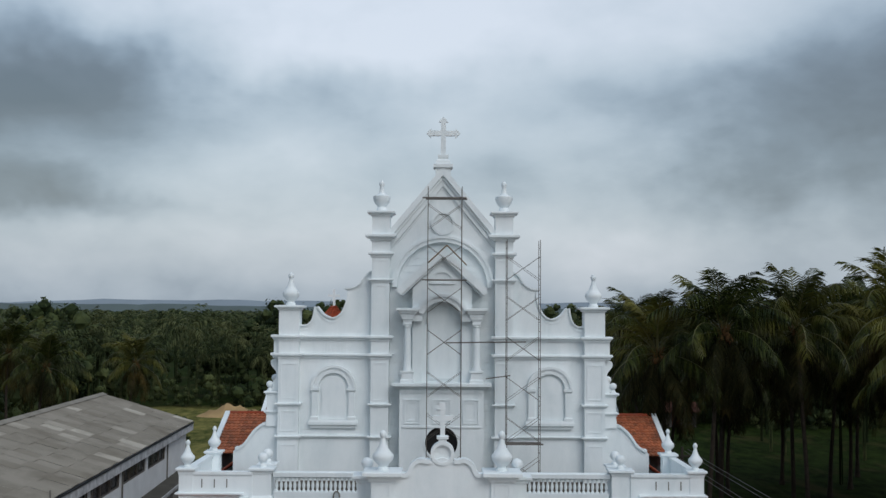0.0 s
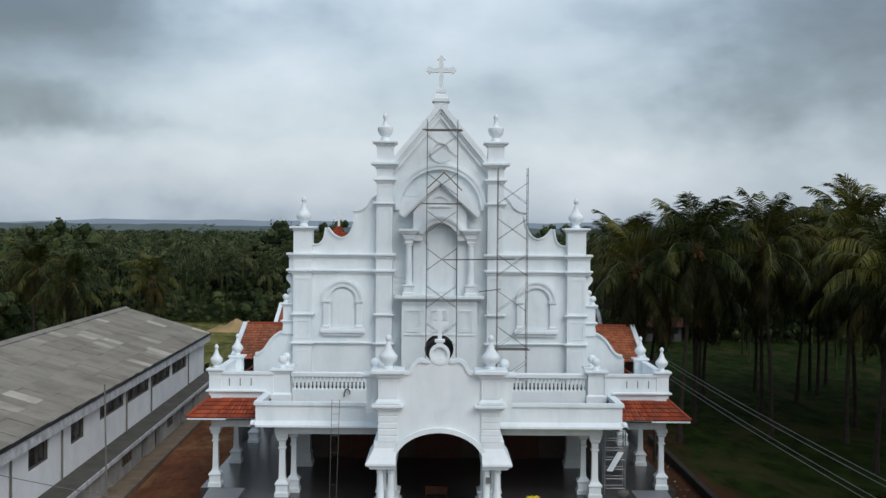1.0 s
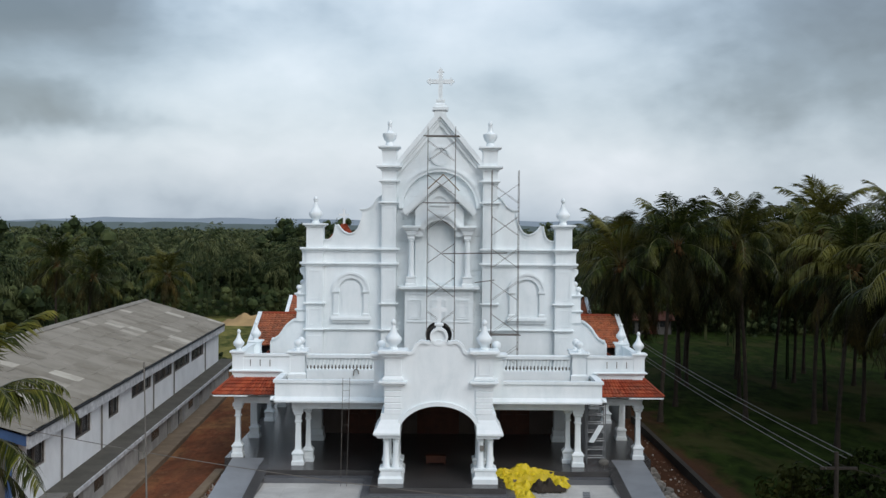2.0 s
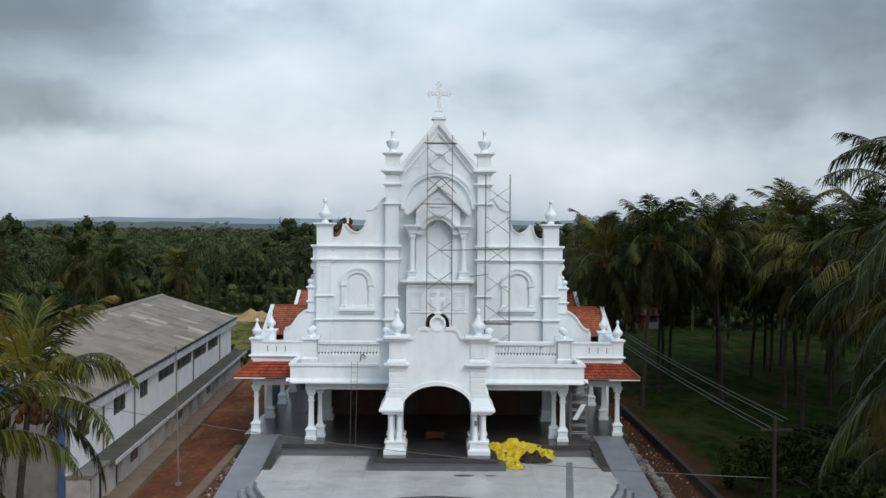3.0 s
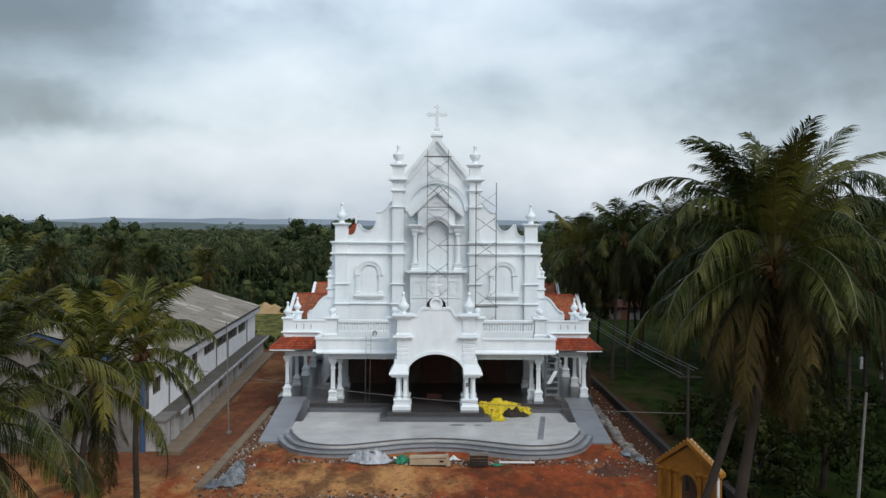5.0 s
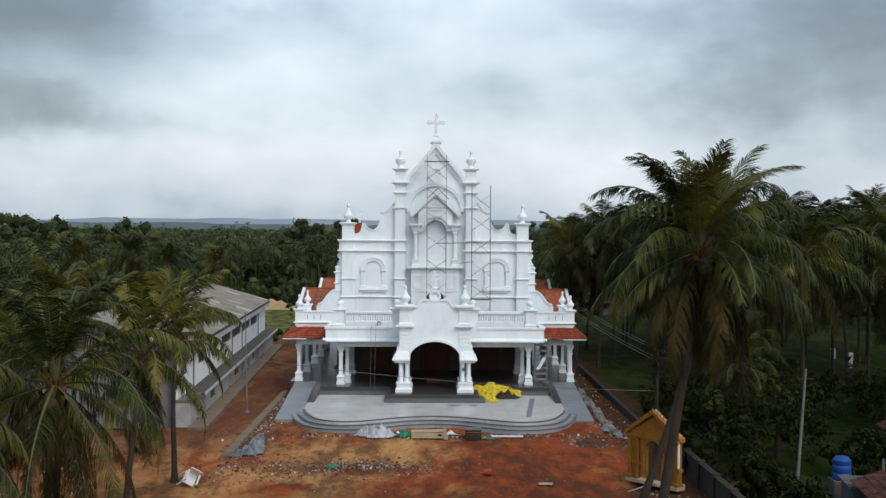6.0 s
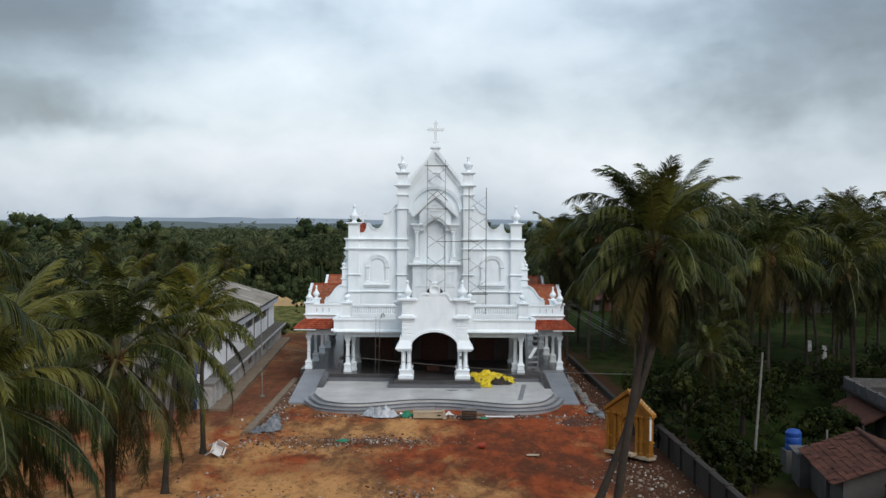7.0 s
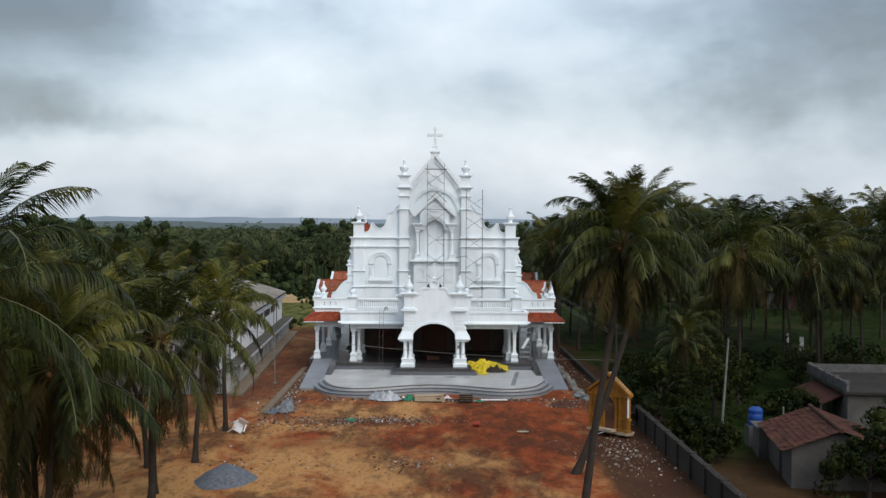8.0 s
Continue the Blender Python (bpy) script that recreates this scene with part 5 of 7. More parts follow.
CROWNS += [crown(61, 33, 36, 4.3, 0.058, None, 1.12, 9, 6.0), crown(62, 31, 36, 4.1, 0.058, None, 1.12, 9, 6.0), crown(63, 35, 36, 4.4, 0.058, None, 1.12, 9, 6.0), crown(64, 30, 36, 4.0, 0.058, None, 1.12, 9, 6.0)]

CROWNS += [crown(71, 20, 84, 3.7, 0.038, LITYOUNG, 0.8, 1, 30.0), crown(72, 27, 84, 4.2, 0.038, LITYOUNG, 0.86, 3), crown(81, 30, 90, 4.8, 0.034, None, 1.0, 14, -6.0)]


def palm(foot, head, kind, turn=0.0, size=1.0, thick=0.17, label="tall coconut palm with a ringed grey trunk", group="coconut palms", curve=0.22):
    """A coconut palm from its foot to the heart of its crown."""
    root = thing("coconut_palm", label, "palm tree", group, at=foot)
    a, b = Vector((0, 0, -0.2)), Vector(head) - Vector(foot)
    bow = Vector((b.x, b.y, 0)) * curve
    pts, radii = [], []
    n = 16
    for k in range(n + 1):
        t = k / n
        p = a.lerp(b, t) - bow * math.sin(math.pi * t) + Vector((0.04 * math.sin(7 * t + turn), 0.04 * math.cos(5 * t), 0))
        pts.append(p)
        radii.append(thick * (1.0 - 0.42 * t) + thick * 0.75 * math.exp(-t * 22) + (0.008 if k % 2 else 0))
    part("trunk", Shape().bend(pts, radii, 10), TRUNK, root, smooth=True)
    for name, me in zip(("crown", "withered_skirt", "fruit_stalk", "frond_rib"), CROWNS[kind]):
        ob = part(name, me, PALM, root)
        ob.matrix_basis = Matrix.LocRotScale(b, Euler((0, 0, turn)), (size, size, size))
    return root


# palms that stand by themselves near the flight line
palm((6.3, -5.8, 0), (8.05, -5.5, 12.0), 2, 2.2, 0.85, 0.18, "tall coconut palm leaning over the red forecourt", curve=0.0)
palm((7.3, 4.2, 0), (10.9, 4.6, 12.0), 0, 2.0, 0.92, 0.17, "coconut palm with a dark curved trunk and flared foot", curve=-0.14)
palm((-12.9, 15.6, 0), (-13.3, 17.6, 7.3), 8, 1.2, 1.14, 0.15, "young coconut palm beside the parish hall")
palm((-12.7, 6.4, 0), (-12.7, 9.4, 7.0), 9, 4.2, 1.05, 0.15, "coconut palm with a slim dark trunk")
palm((-12.9, -2.2, 0), (-12.2, -3.4, 7.6), 10, 0.9, 0.98, 0.16, "coconut palm with drooping yellowing fronds")
palm((-13.2, -0.4, 0), (-13.4, 0.8, 9.1), 8, 2.9, 0.86, 0.15, "slender young coconut palm with upright fronds")
palm((-14.9, 5.2, 0), (-16.4, 4.6, 6.6), 9, 3.9, 0.85, 0.16, "coconut palm leaning away from the yard")
palm((-12.6, -16.4, 0), (-12.4, -16.2, 8.0), 2, 2.6, 0.95, 0.16, "low coconut palm with a dense dark crown")
palm((-11.4, -26.6, 0), (-11.2, -26.4, 11.1), 1, 1.7, 1.0, 0.17, "tall coconut palm near the edge of the yard")
for i, (x, y, z) in enumerate([(-16.2, -9.6, 7.4), (-14.4, -12.6, 6.2), (-20.6, -2.0, 7.4), (-15.6, -20.4, 8.2), (-19.5, -14.0, 8.2), (-13.6, -33.0, 9.0), (-17.4, -5.4, 6.8)]):
    r = random.Random(60 + i)
    palm((x + r.uniform(-0.6, 0.6), y + r.uniform(-0.6, 0.6), 0), (x, y, z), (3, 0, 1, 0)[i % 4], r.uniform(0, 6.3), r.uniform(0.92, 1.04), 0.15, "coconut palm in the row beside the parish hall", "yard palms")
GROVE = [(12.4, 63, 10.7), (15.8, 61.5, 12.0), (20.2, 62.5, 12.0), (25.9, 62, 12.9), (29.8, 58, 12.6), (21.8, 26.5, 11.1), (30.8, 35.6, 11.5), (26.0, 44.0, 11.3), (18.0, 68, 10.5), (23.0, 72, 11.1), (33.0, 66, 11.2), (36.0, 52, 11.3),
         (38.5, 40, 11.9), (14.2, 74, 10.1), (28.5, 78, 11.7), (20.0, 84, 10.5), (43.0, 60, 11.5), (36.0, 27, 10.3), (34.0, 88, 11.5), (44.0, 73, 13.7), (15.8, 92, 10.5), (24.5, 53, 10.7), (31.5, 48, 11.3), (28.0, 29, 9.9), (22.6, 36.5, 10.1), (41.5, 33, 11.3),
         (27.5, 68, 11.3), (38.0, 74, 10.9), (24.0, 92, 10.9), (44.5, 48, 12.1), (52.0, 76, 13.9)]
GROVE += [(17.0, 78, 8.6), (21.5, 80, 9.2), (26.0, 84, 8.8), (30.5, 82, 9.4), (35.0, 80, 9.6), (40.0, 84, 9.8), (32.0, 72, 8.8), (41.0, 68, 9.6), (46.0, 70, 9.8), (29.0, 62, 9.0), (35.5, 59, 9.2), (40.5, 53, 9.0), (50.0, 64, 10.0)]
for i, (x, y, z) in enumerate(GROVE):
    r = random.Random(i)
    palm((x + r.uniform(-1, 1), y + r.uniform(-1, 1), 0), (x, y, z), 4 + i % 4, r.uniform(0, 6.3), r.uniform(1.08, 1.22), 0.15, "coconut palm in the grassy grove beside the church", "grove palms")
for i, (x, y, z) in enumerate([(-30, 84, 8.6), (-36, 92, 9.4), (-27, 98, 8.2), (-41, 78, 9.6), (-34, 66, 9.4), (-40, 56, 9.8), (-37, 40, 9.6), (-33, 30, 9.0), (-44, 66, 10.2), (-47, 48, 10.4), (-31, 18, 8.8), (-26, 8, 8.6), (-22, -4, 9.0), (-20, 2, 9.4), (-24, 20, 8.0)]):
    r = random.Random(100 + i)
    palm((x + r.uniform(-1, 1), y + r.uniform(-1, 1), 0), (x, y, z), 4 + (i + 1) % 4, r.uniform(0, 6.3), r.uniform(0.72, 0.9), 0.14, "coconut palm in the plantation behind the parish hall", "plantation palms")


def broad_mesh(seed, spread, height, clumps, leaves, size, dense=False):
    """A broad-leaved crown of many leaf cards in clumps, with gaps between them."""
    rng = random.Random(seed)
    s = Shape()
    for c in range(clumps):
        az, r = rng.uniform(0, 6.28), spread * math.sqrt(rng.random())
        top = height * (1 - 0.45 * (r / spread) ** 2)
        cx, cy, cz = r * math.cos(az), r * math.sin(az), top - rng.random() ** 1.5 * height * 0.55
        rad = spread * rng.uniform(0.16, 0.30)
        if dense:
            rings = []
            for q in (-0.9, -0.2, 0.5, 0.95):
                w = 0.74 * rad * math.sqrt(1 - q * q)
                rings.append([(cx + w * rng.uniform(0.6, 1.15) * math.cos(a), cy + w * rng.uniform(0.6, 1.15) * math.sin(a), cz + 0.74 * rad * q * rng.uniform(0.7, 1.15)) for a in np.linspace(0, 5.2, 6)])
            s.rings(rings)
        for k in range(leaves):
            d = Vector((rng.gauss(0, 1), rng.gauss(0, 1), rng.gauss(0, 0.75))).normalized()
            p = Vector((cx, cy, cz)) + d * rad * rng.uniform(0.65, 1.1)
            u = d.orthogonal().normalized()
            u.rotate(Matrix.Rotation(rng.uniform(0, 6.28), 3, d))
            v = (d.cross(u) + d * rng.uniform(-0.6, 0.6)).normalized()
            q = size * rng.uniform(0.6, 1.3)
            s.add([p - u * q, p + v * q * 0.45, p + u * q, p - v * q * 0.45], [(0, 1, 2, 3)])
    return s


def broad_tree(foot, spread, height, seed, clumps, leaves, size, label, name="broadleaf_tree"):
    root = thing(name, label, "tree" if name != "shrub" else "shrub", at=foot)
    limbs = Shape().bend([(0, 0, -0.2), (0.1, 0, height * 0.3), (0, 0.1, height * 0.62)], [0.05 * spread + 0.05, 0.04 * spread + 0.03, 0.03], 8)
    for k in range(6):
        az = k * 1.1 + seed
        limbs.bend([(0.05, 0, height * (0.22 + 0.05 * k)), (0.3 * spread * math.cos(az), 0.3 * spread * math.sin(az), height * (0.45 + 0.05 * k)), (0.6 * spread * math.cos(az), 0.6 * spread * math.sin(az), height * (0.55 + 0.05 * k))], [0.07, 0.05, 0.02], 6)
    part("trunk", limbs, TRUNK, root, smooth=True)
    part("crown", broad_mesh(seed, spread, height, clumps, leaves, size), BROAD, root)
    return root


for x, y, z, kind, size in ((16.8, 21.5, 5.2, 1, 0.62), (18.8, 27.0, 6.0, 3, 0.66)):
    palm((x + 0.3, y - 0.2, 0), (x, y, z), kind, x * 1.7, size, 0.12, "young coconut palm among the garden bushes", "garden palms")
broad_tree((14.6, 18.5, 0), 2.2, 4.2, 3, 46, 60, 0.17, "leafy fruit tree behind the compound wall")
broad_tree((14.9, 11.6, 0), 1.3, 2.1, 4, 40, 60, 0.17, "dark leafy tree by the compound wall")
broad_tree((19.0, 22.0, 0), 3.0, 5.2, 5, 46, 60, 0.18, "dense dark tree in the garden")
broad_tree((22.4, 16.6, 0), 2.0, 2.4, 6, 40, 60, 0.18, "low dark tree between the houses")
broad_tree((39.0, 24.0, 0), 5.5, 13.5, 7, 70, 80, 0.26, "tall dark broad-leaved tree beyond the houses")
broad_tree((23.9, 3.2, 0), 2.4, 4.0, 8, 44, 60, 0.18, "dark leafy tree beside the tiled house")
broad_tree((24.8, -1.6, 0), 2.6, 4.2, 10, 44, 60, 0.18, "broad dark tree at the edge of the gardens")
broad_tree((20.3, -1.3, 0), 2.1, 2.7, 9, 46, 60, 0.15, "dark leafy tree before the house gable")


for i, (x, y, sp, h) in enumerate([(16.5, 29.0, 2.2, 3.4), (21.0, 31.0, 2.6, 4.0), (15.8, 35.5, 1.8, 2.6), (29.5, 37.0, 2.8, 3.6), (34.0, 36.5, 3.0, 4.0), (19.6, 38.0, 2.0, 2.8), (24.5, 36.5, 2.4, 3.4), (15.4, 7.0, 1.5, 2.2), (15.2, 23.0, 1.9, 3.6), (21.6, 12.8, 1.4, 1.6), (29.5, 31.0, 2.4, 3.4)]):
    broad_tree((x, y, 0), sp, h, 20 + i, 26, 46, 0.17, "dense dark green bush in the gardens beyond the wall", "shrub")


def far_woods():
    """Everything from the clearing to the horizon: palms and broad crowns, too many to count."""
    rng = random.Random(77)
    kinds = []
    for k in range(4):
        s = Shape()
        for i in range(15):
            az, t = i * 2.4 + rng.uniform(-0.3, 0.3), i / 15
            el = radians(70 - 95 * t)
            p = Vector((0, 0, 0))
            ln = rng.uniform(3.2, 4.4)
            side = Vector((-math.sin(az), math.cos(az), 0))
            pts = [p.copy()]
            for j in range(4):
                el -= radians(14 + 6 * j)
                p = p + Vector((math.cos(az) * math.cos(el), math.sin(az) * math.cos(el), math.sin(el))) * ln / 4
                pts.append(p.copy())
            for j in range(4):
                for sg in (-1, 1):
                    for h in range(2):
                        a = pts[j].lerp(pts[j + 1], h * 0.5)
                        b = pts[j].lerp(pts[j + 1], h * 0.5 + 0.42)
                        o = side * sg * rng.uniform(0.45, 0.75) - Vector((0, 0, rng.uniform(0.25, 0.6))) + (pts[j + 1] - pts[j]) * 0.4
                        s.add([a, b, b + o * 0.9, a + o], [(0, 1, 2, 3)])
        kinds.append((np.array(s.v), s.f, True))
    for k in range(4):
        s = broad_mesh(200 + k, 4.2, 5.5, 18, 15, 0.62)
        kinds.append((np.array(s.v), s.f, False))
    for k in range(4):
        s = Shape()
        for i in range(15):
            t = i / 15
            az = i * 2.39996 + rng.uniform(-0.3, 0.3)
            frond(s, rng, (0, 0, 0), az, radians(85 - 115 * t + rng.uniform(-10, 10)), rng.uniform(3.3, 4.3), 9, rng.uniform(0.8, 1.3), 0.16, 0.95, 0.4 + 0.9 * t, n=5, ribs=Shape())
        kinds.append((np.array(s.v), s.f, True))
    for k in range(4):
        s = broad_mesh(300 + k, 3.9, 5.5, 17, 28, 0.23, True)
        kinds.append((np.array(s.v), s.f, False))
    woods = {True: [[], [], 0], False: [[], [], 0]}

    def plant(x, y, top, kind, size):
        v, f, is_palm = kinds[kind + 8 if y < 340 else kind]
        bunch = woods[is_palm]
        a = rng.uniform(0, 6.28)
        c, s_ = math.cos(a) * size, math.sin(a) * size
        bunch[0].append(np.column_stack((v[:, 0] * c - v[:, 1] * s_ + x, v[:, 0] * s_ + v[:, 1] * c + y, v[:, 2] * size + (top if is_palm else top - 5.5 * size))))
        bunch[1].extend(tuple(i + bunch[2] for i in g) for g in f)
        bunch[2] += len(v)
        if is_palm and y < 260:
            r, k = 0.16, bunch[2]
            bunch[0].append(np.array([(x - r, y, 0), (x + r, y, 0), (x + r * 0.6, y, top), (x - r * 0.6, y, top), (x, y - r, 0), (x, y + r, 0), (x, y + r * 0.6, top), (x, y - r * 0.6, top)]))
            bunch[1].extend([(k, k + 1, k + 2, k + 3), (k + 4, k + 5, k + 6, k + 7)])
            bunch[2] += 8
    for band, (y0, y1, n, half, lo, hi) in enumerate(((150, 190, 150, 0.55, 5.0, 10.0), (190, 270, 220, 0.5, 5.0, 10.5), (270, 420, 340, 0.48, 5.5, 10.4), (420, 700, 460, 0.46, 6.5, 10.6), (700, 1300, 380, 0.45, 7.0, 10.6), (1300, 2600, 260, 0.45, 6.0, 11.0))):
        for _ in range(n):
            y = rng.uniform(y0, y1)
            x = rng.uniform(-half, half) * (y + 20)
            clump = noise.noise((x * 0.012, y * 0.008, 0.7))
            kind = rng.randrange(4) if rng.random() < 0.93 - 0.5 * clump else 4 + rng.randrange(4)
            plant(x, y, rng.uniform(lo, hi) + 2.0 * clump, kind, rng.uniform(0.85, 1.25) * (1.0 if y < 420 else 1.0 + (y - 420) / 700))
    # the nearer fringe west of the clearing and east of the church
    for _ in range(160):
        y = rng.uniform(60, 150)
        x = rng.uniform(-80, -36) if y < 105 else rng.uniform(-105, -41)
        plant(x, y, rng.uniform(6.0, 9.8), rng.randrange(4) if rng.random() < 0.8 else 4 + rng.randrange(4), rng.uniform(0.8, 1.1))
    for _ in range(110):
        y = rng.uniform(80, 150)
        x = rng.uniform(30, 95)
        plant(x, y, rng.uniform(6.5, 10.5), rng.randrange(4) if rng.random() < 0.85 else 4 + rng.randrange(4), rng.uniform(0.9, 1.2))
    for x, y, top, size in ((-51, 141, 14.6, 1.5), (-56, 150, 14.2, 1.4), (-60, 137, 14.9, 1.5), (-67, 142, 14.2, 1.5), (-21.5, 172, 14.7, 1.35), (-16, 178, 14.9, 1.3), (-26, 176, 14.2, 1.4), (-78, 160, 14.8, 1.5), (10, 185, 14.0, 1.3), (22, 190, 14.6, 1.3), (-88, 150, 15.4, 1.4)):
        plant(x, y, top, 4 + rng.randrange(4), size)
        plant(x + 2, y + 3, top - 3, 4 + rng.randrange(4), size)
        plant(x - 3, y + 2, top - 3.5, 4 + rng.randrange(4), size)
    # undergrowth along the edge of the lawn and behind the clearing
    for _ in range(34):
        x = rng.uniform(14, 84)
        plant(x, rng.uniform(132, 146), rng.uniform(7.0, 9.5), 4 + rng.randrange(4), rng.uniform(1.0, 1.3))
        plant(x + rng.uniform(-4, 4), rng.uniform(126, 133), rng.uniform(3.2, 5.0), 4 + rng.randrange(4), rng.uniform(0.8, 1.0))
    for _ in range(16):
        plant(rng.uniform(-62, -4), rng.uniform(147, 157), rng.uniform(2.8, 5.0), 4 + rng.randrange(4), rng.uniform(0.7, 0.95))
    for _ in range(26):
        plant(rng.uniform(-60, -4), rng.uniform(148, 165), rng.uniform(6.0, 9.0), rng.randrange(4), rng.uniform(0.8, 1.0))
    for x, y, h in ((-19.4, 84.5, 1.9), (-17.2, 86.0, 1.6), (-21.5, 88.0, 2.2), (-13.6, 92.0, 1.7), (-15.5, 97.0, 2.0), (-27.0, 112.0, 2.4), (-20.0, 120.0, 2.2), (-14.0, 112.0, 2.0)):
        plant(x, y, h, 4 + rng.randrange(4), h * 0.22)
    for _ in range(46):
        x, y = rng.uniform(-85, -48), rng.uniform(10, 60)
        plant(x, y, rng.uniform(6.0, 9.6), rng.randrange(8), 1.0)
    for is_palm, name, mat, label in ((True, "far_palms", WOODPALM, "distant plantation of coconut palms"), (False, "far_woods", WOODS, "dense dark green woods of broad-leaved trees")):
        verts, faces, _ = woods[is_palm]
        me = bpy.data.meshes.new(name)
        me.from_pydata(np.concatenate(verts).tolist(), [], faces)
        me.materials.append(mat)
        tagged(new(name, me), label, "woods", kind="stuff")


far_woods()


# ---- scaffolding and ladders ----
def scaffold(xl, xr, y0, y1, z0, lifts, lift, label):
    """Tower of ladder frames seen edge on, tied by crossed braces on both faces."""
    top = thing("scaffold_tower", label, "scaffolding", "scaffold towers", at=((xl + xr) / 2, (y0 + y1) / 2, z0))
    w, d, h = (xr - xl) / 2, (y1 - y0) / 2, lifts * lift
    post = Shape().tube((0, 0, 0), (0, 0, h + 0.25), 0.016, 6).mesh("upright", STEEL)
    rung = Shape().tube((0, -d, 0), (0, d, 0), 0.014, 5).mesh("rung", STEEL)
    for sx in (-1, 1):
        for sy in (-1, 1):
            part("upright", post, STEEL, top).location = (sx * w, sy * d, 0)
        for k in range(int(h / 0.42)):
            part("rung", rung, STEEL, top).location = (sx * w, 0, 0.3 + 0.42 * k)
    brace = [Shape().tube((-w, 0, 0.25), (w, 0, lift * 0.72), 0.010, 5).mesh("brace", STEEL), Shape().tube((w, 0, 0.25), (-w, 0, lift * 0.72), 0.010, 5).mesh("brace", STEEL)]
    for k in range(lifts):
        for i, sy in enumerate((-1, 1)):
            for b in brace:
                part("brace", b, STEEL, top).location = (0, sy * (d + 0.03 + 0.02 * i), lift * k)
    return top, w, d


def plank(name, x0, x1, y0, y1, z, parent, thick=0.045, mat=None):
    return part(name, Shape().box(x0, x1, y0, y1, z, z + thick), mat or STEEL, parent)


tower, w_, d_ = scaffold(-0.68, 0.86, 49.15, 50.0, DECK_Z, 7, 1.9, "rusty steel scaffold tower before the church niche")
for zz in (9.30, 13.02):
    plank("deck_plank", -w_ - 0.25, w_ + 0.2, -d_, -d_ + 0.28, zz, tower)
    plank("deck_plank", -w_ - 0.1, w_ + 0.25, d_ - 0.3, d_, zz, tower)
part("tie_board", Shape().tube((-0.75, -0.2, 10.1), (0.1, -0.25, 10.9), 0.032, 5), ROPE, tower, "brown timber lashed to the frame")
part("tie_board", Shape().tube((0.1, -0.25, 10.9), (1.0, -0.2, 10.0), 0.032, 5), ROPE, tower, "brown timber lashed to the frame")
tower, w_, d_ = scaffold(2.92, 4.42, 49.3, 50.15, DECK_Z, 6, 1.82, "rusty steel scaffold tower beside the church facade")
plank("deck_plank", -w_ - 0.1, w_ + 0.15, -d_, -d_ + 0.3, 1.95, tower)
plank("deck_plank", -w_ - 0.1, w_ + 0.1, d_ - 0.3, d_, 1.95, tower)
part("bridging_pole", Shape().tube((-3.5, -d_ - 0.08, 6.50), (0.1, -d_ - 0.08, 6.56), 0.03, 6), STEEL, tower)
part("bridging_pole", Shape().tube((-1.7, -d_ - 0.08, 4.9), (-0.6, -d_ - 0.08, 5.05), 0.025, 6), STEEL, tower)


def ladder():
    top = thing("ladder", "tall thin steel ladder leaning on the balcony edge", "ladder")
    l0, l1 = Vector((-4.62, 40.2, 0.59)), Vector((-4.66, 41.6, 5.58))
    r0, r1 = Vector((-4.34, 40.2, 0.59)), Vector((-4.32, 41.6, 5.58))
    part("rail", Shape().tube(l0, l1, 0.012, 6), STEEL, top)
    part("rail", Shape().tube(r0, r1, 0.012, 6), STEEL, top)
    for t in (0.30, 0.56, 0.70, 0.79, 0.88, 0.97):
        part("rung", Shape().tube(l0.lerp(l1, t), r0.lerp(r1, t), 0.008, 5), STEEL, top)
    hose = thing("hose", "short bent grey hose hung over the balustrade foot", "hose")
    part("tube", Shape().bend(curve_line([(-4.36, 44.42, 5.30), (-4.32, 44.40, 5.56), (-4.22, 44.38, 5.64), (-4.12, 44.38, 5.56), (-4.10, 44.36, 5.40)], 5), [0.03] * 21, 7), CONCRETE, hose, smooth=True)


ladder()


def trestle():
    """Aluminium step tower under the verandah, with boards laid across."""
    top = thing("step_tower", "dull aluminium step tower holding pale boards", "step ladder", at=(7.95, 43.6, FLOOR_Z))
    for x in (-0.46, 0.46):
        for y in (-0.3, 0.3):
            part("leg", Shape().tube((x, y, 0), (x, y, 3.0), 0.03, 6), ALUMINIUM, top)
    for k in range(7):
        for y in (-0.3, 0.3):
            part("rung", Shape().tube((-0.46, y, 0.3 + 0.43 * k), (0.46, y, 0.3 + 0.43 * k), 0.022, 5), ALUMINIUM, top)
    for k in range(4):
        a = Shape().prism([(-0.38 + 0.05 * k, 1.10), (-0.28 + 0.05 * k, 1.08), (0.22 + 0.05 * k, 1.95), (0.12 + 0.05 * k, 1.97)], -0.36 - 0.02 * k, -0.345 - 0.02 * k)
        part("board", a, WHITE, top, "pale offcut board")
    part("cement_bag", Shape().rings([[(0.35 + r * math.cos(a), -0.55 + r * 0.7 * math.sin(a), z) for a in np.linspace(0, 5.6, 9)] for r, z in ((0.2, 0), (0.27, 0.1), (0.24, 0.22), (0.08, 0.3))]), CONCRETE, top, "slumped grey sack", True)


trestle()

# ---- loose things on the terrace and the forecourt ----
YELLOW = plain("yellow_tarpaulin", (0.72, 0.56, 0.02), 0.62, 2.5, 0.45, spec=0.4, relief=0.3)
GREEN = plain("green_plastic", (0.03, 0.24, 0.12), 0.6, 3.0, 0.5)
PALE = plain("pale_plastic", (0.78, 0.82, 0.86), 0.5, 3.0, 0.35, vary=0.35)
BOARD = plain("pale_plywood", (0.46, 0.37, 0.25), 0.7, 2.0, 0.8)
GREYBAG = plain("dirty_plastic", (0.30, 0.32, 0.335), 0.22, 2.2, 0.5, spec=0.4, vary=0.3, fine_scale=14.0)
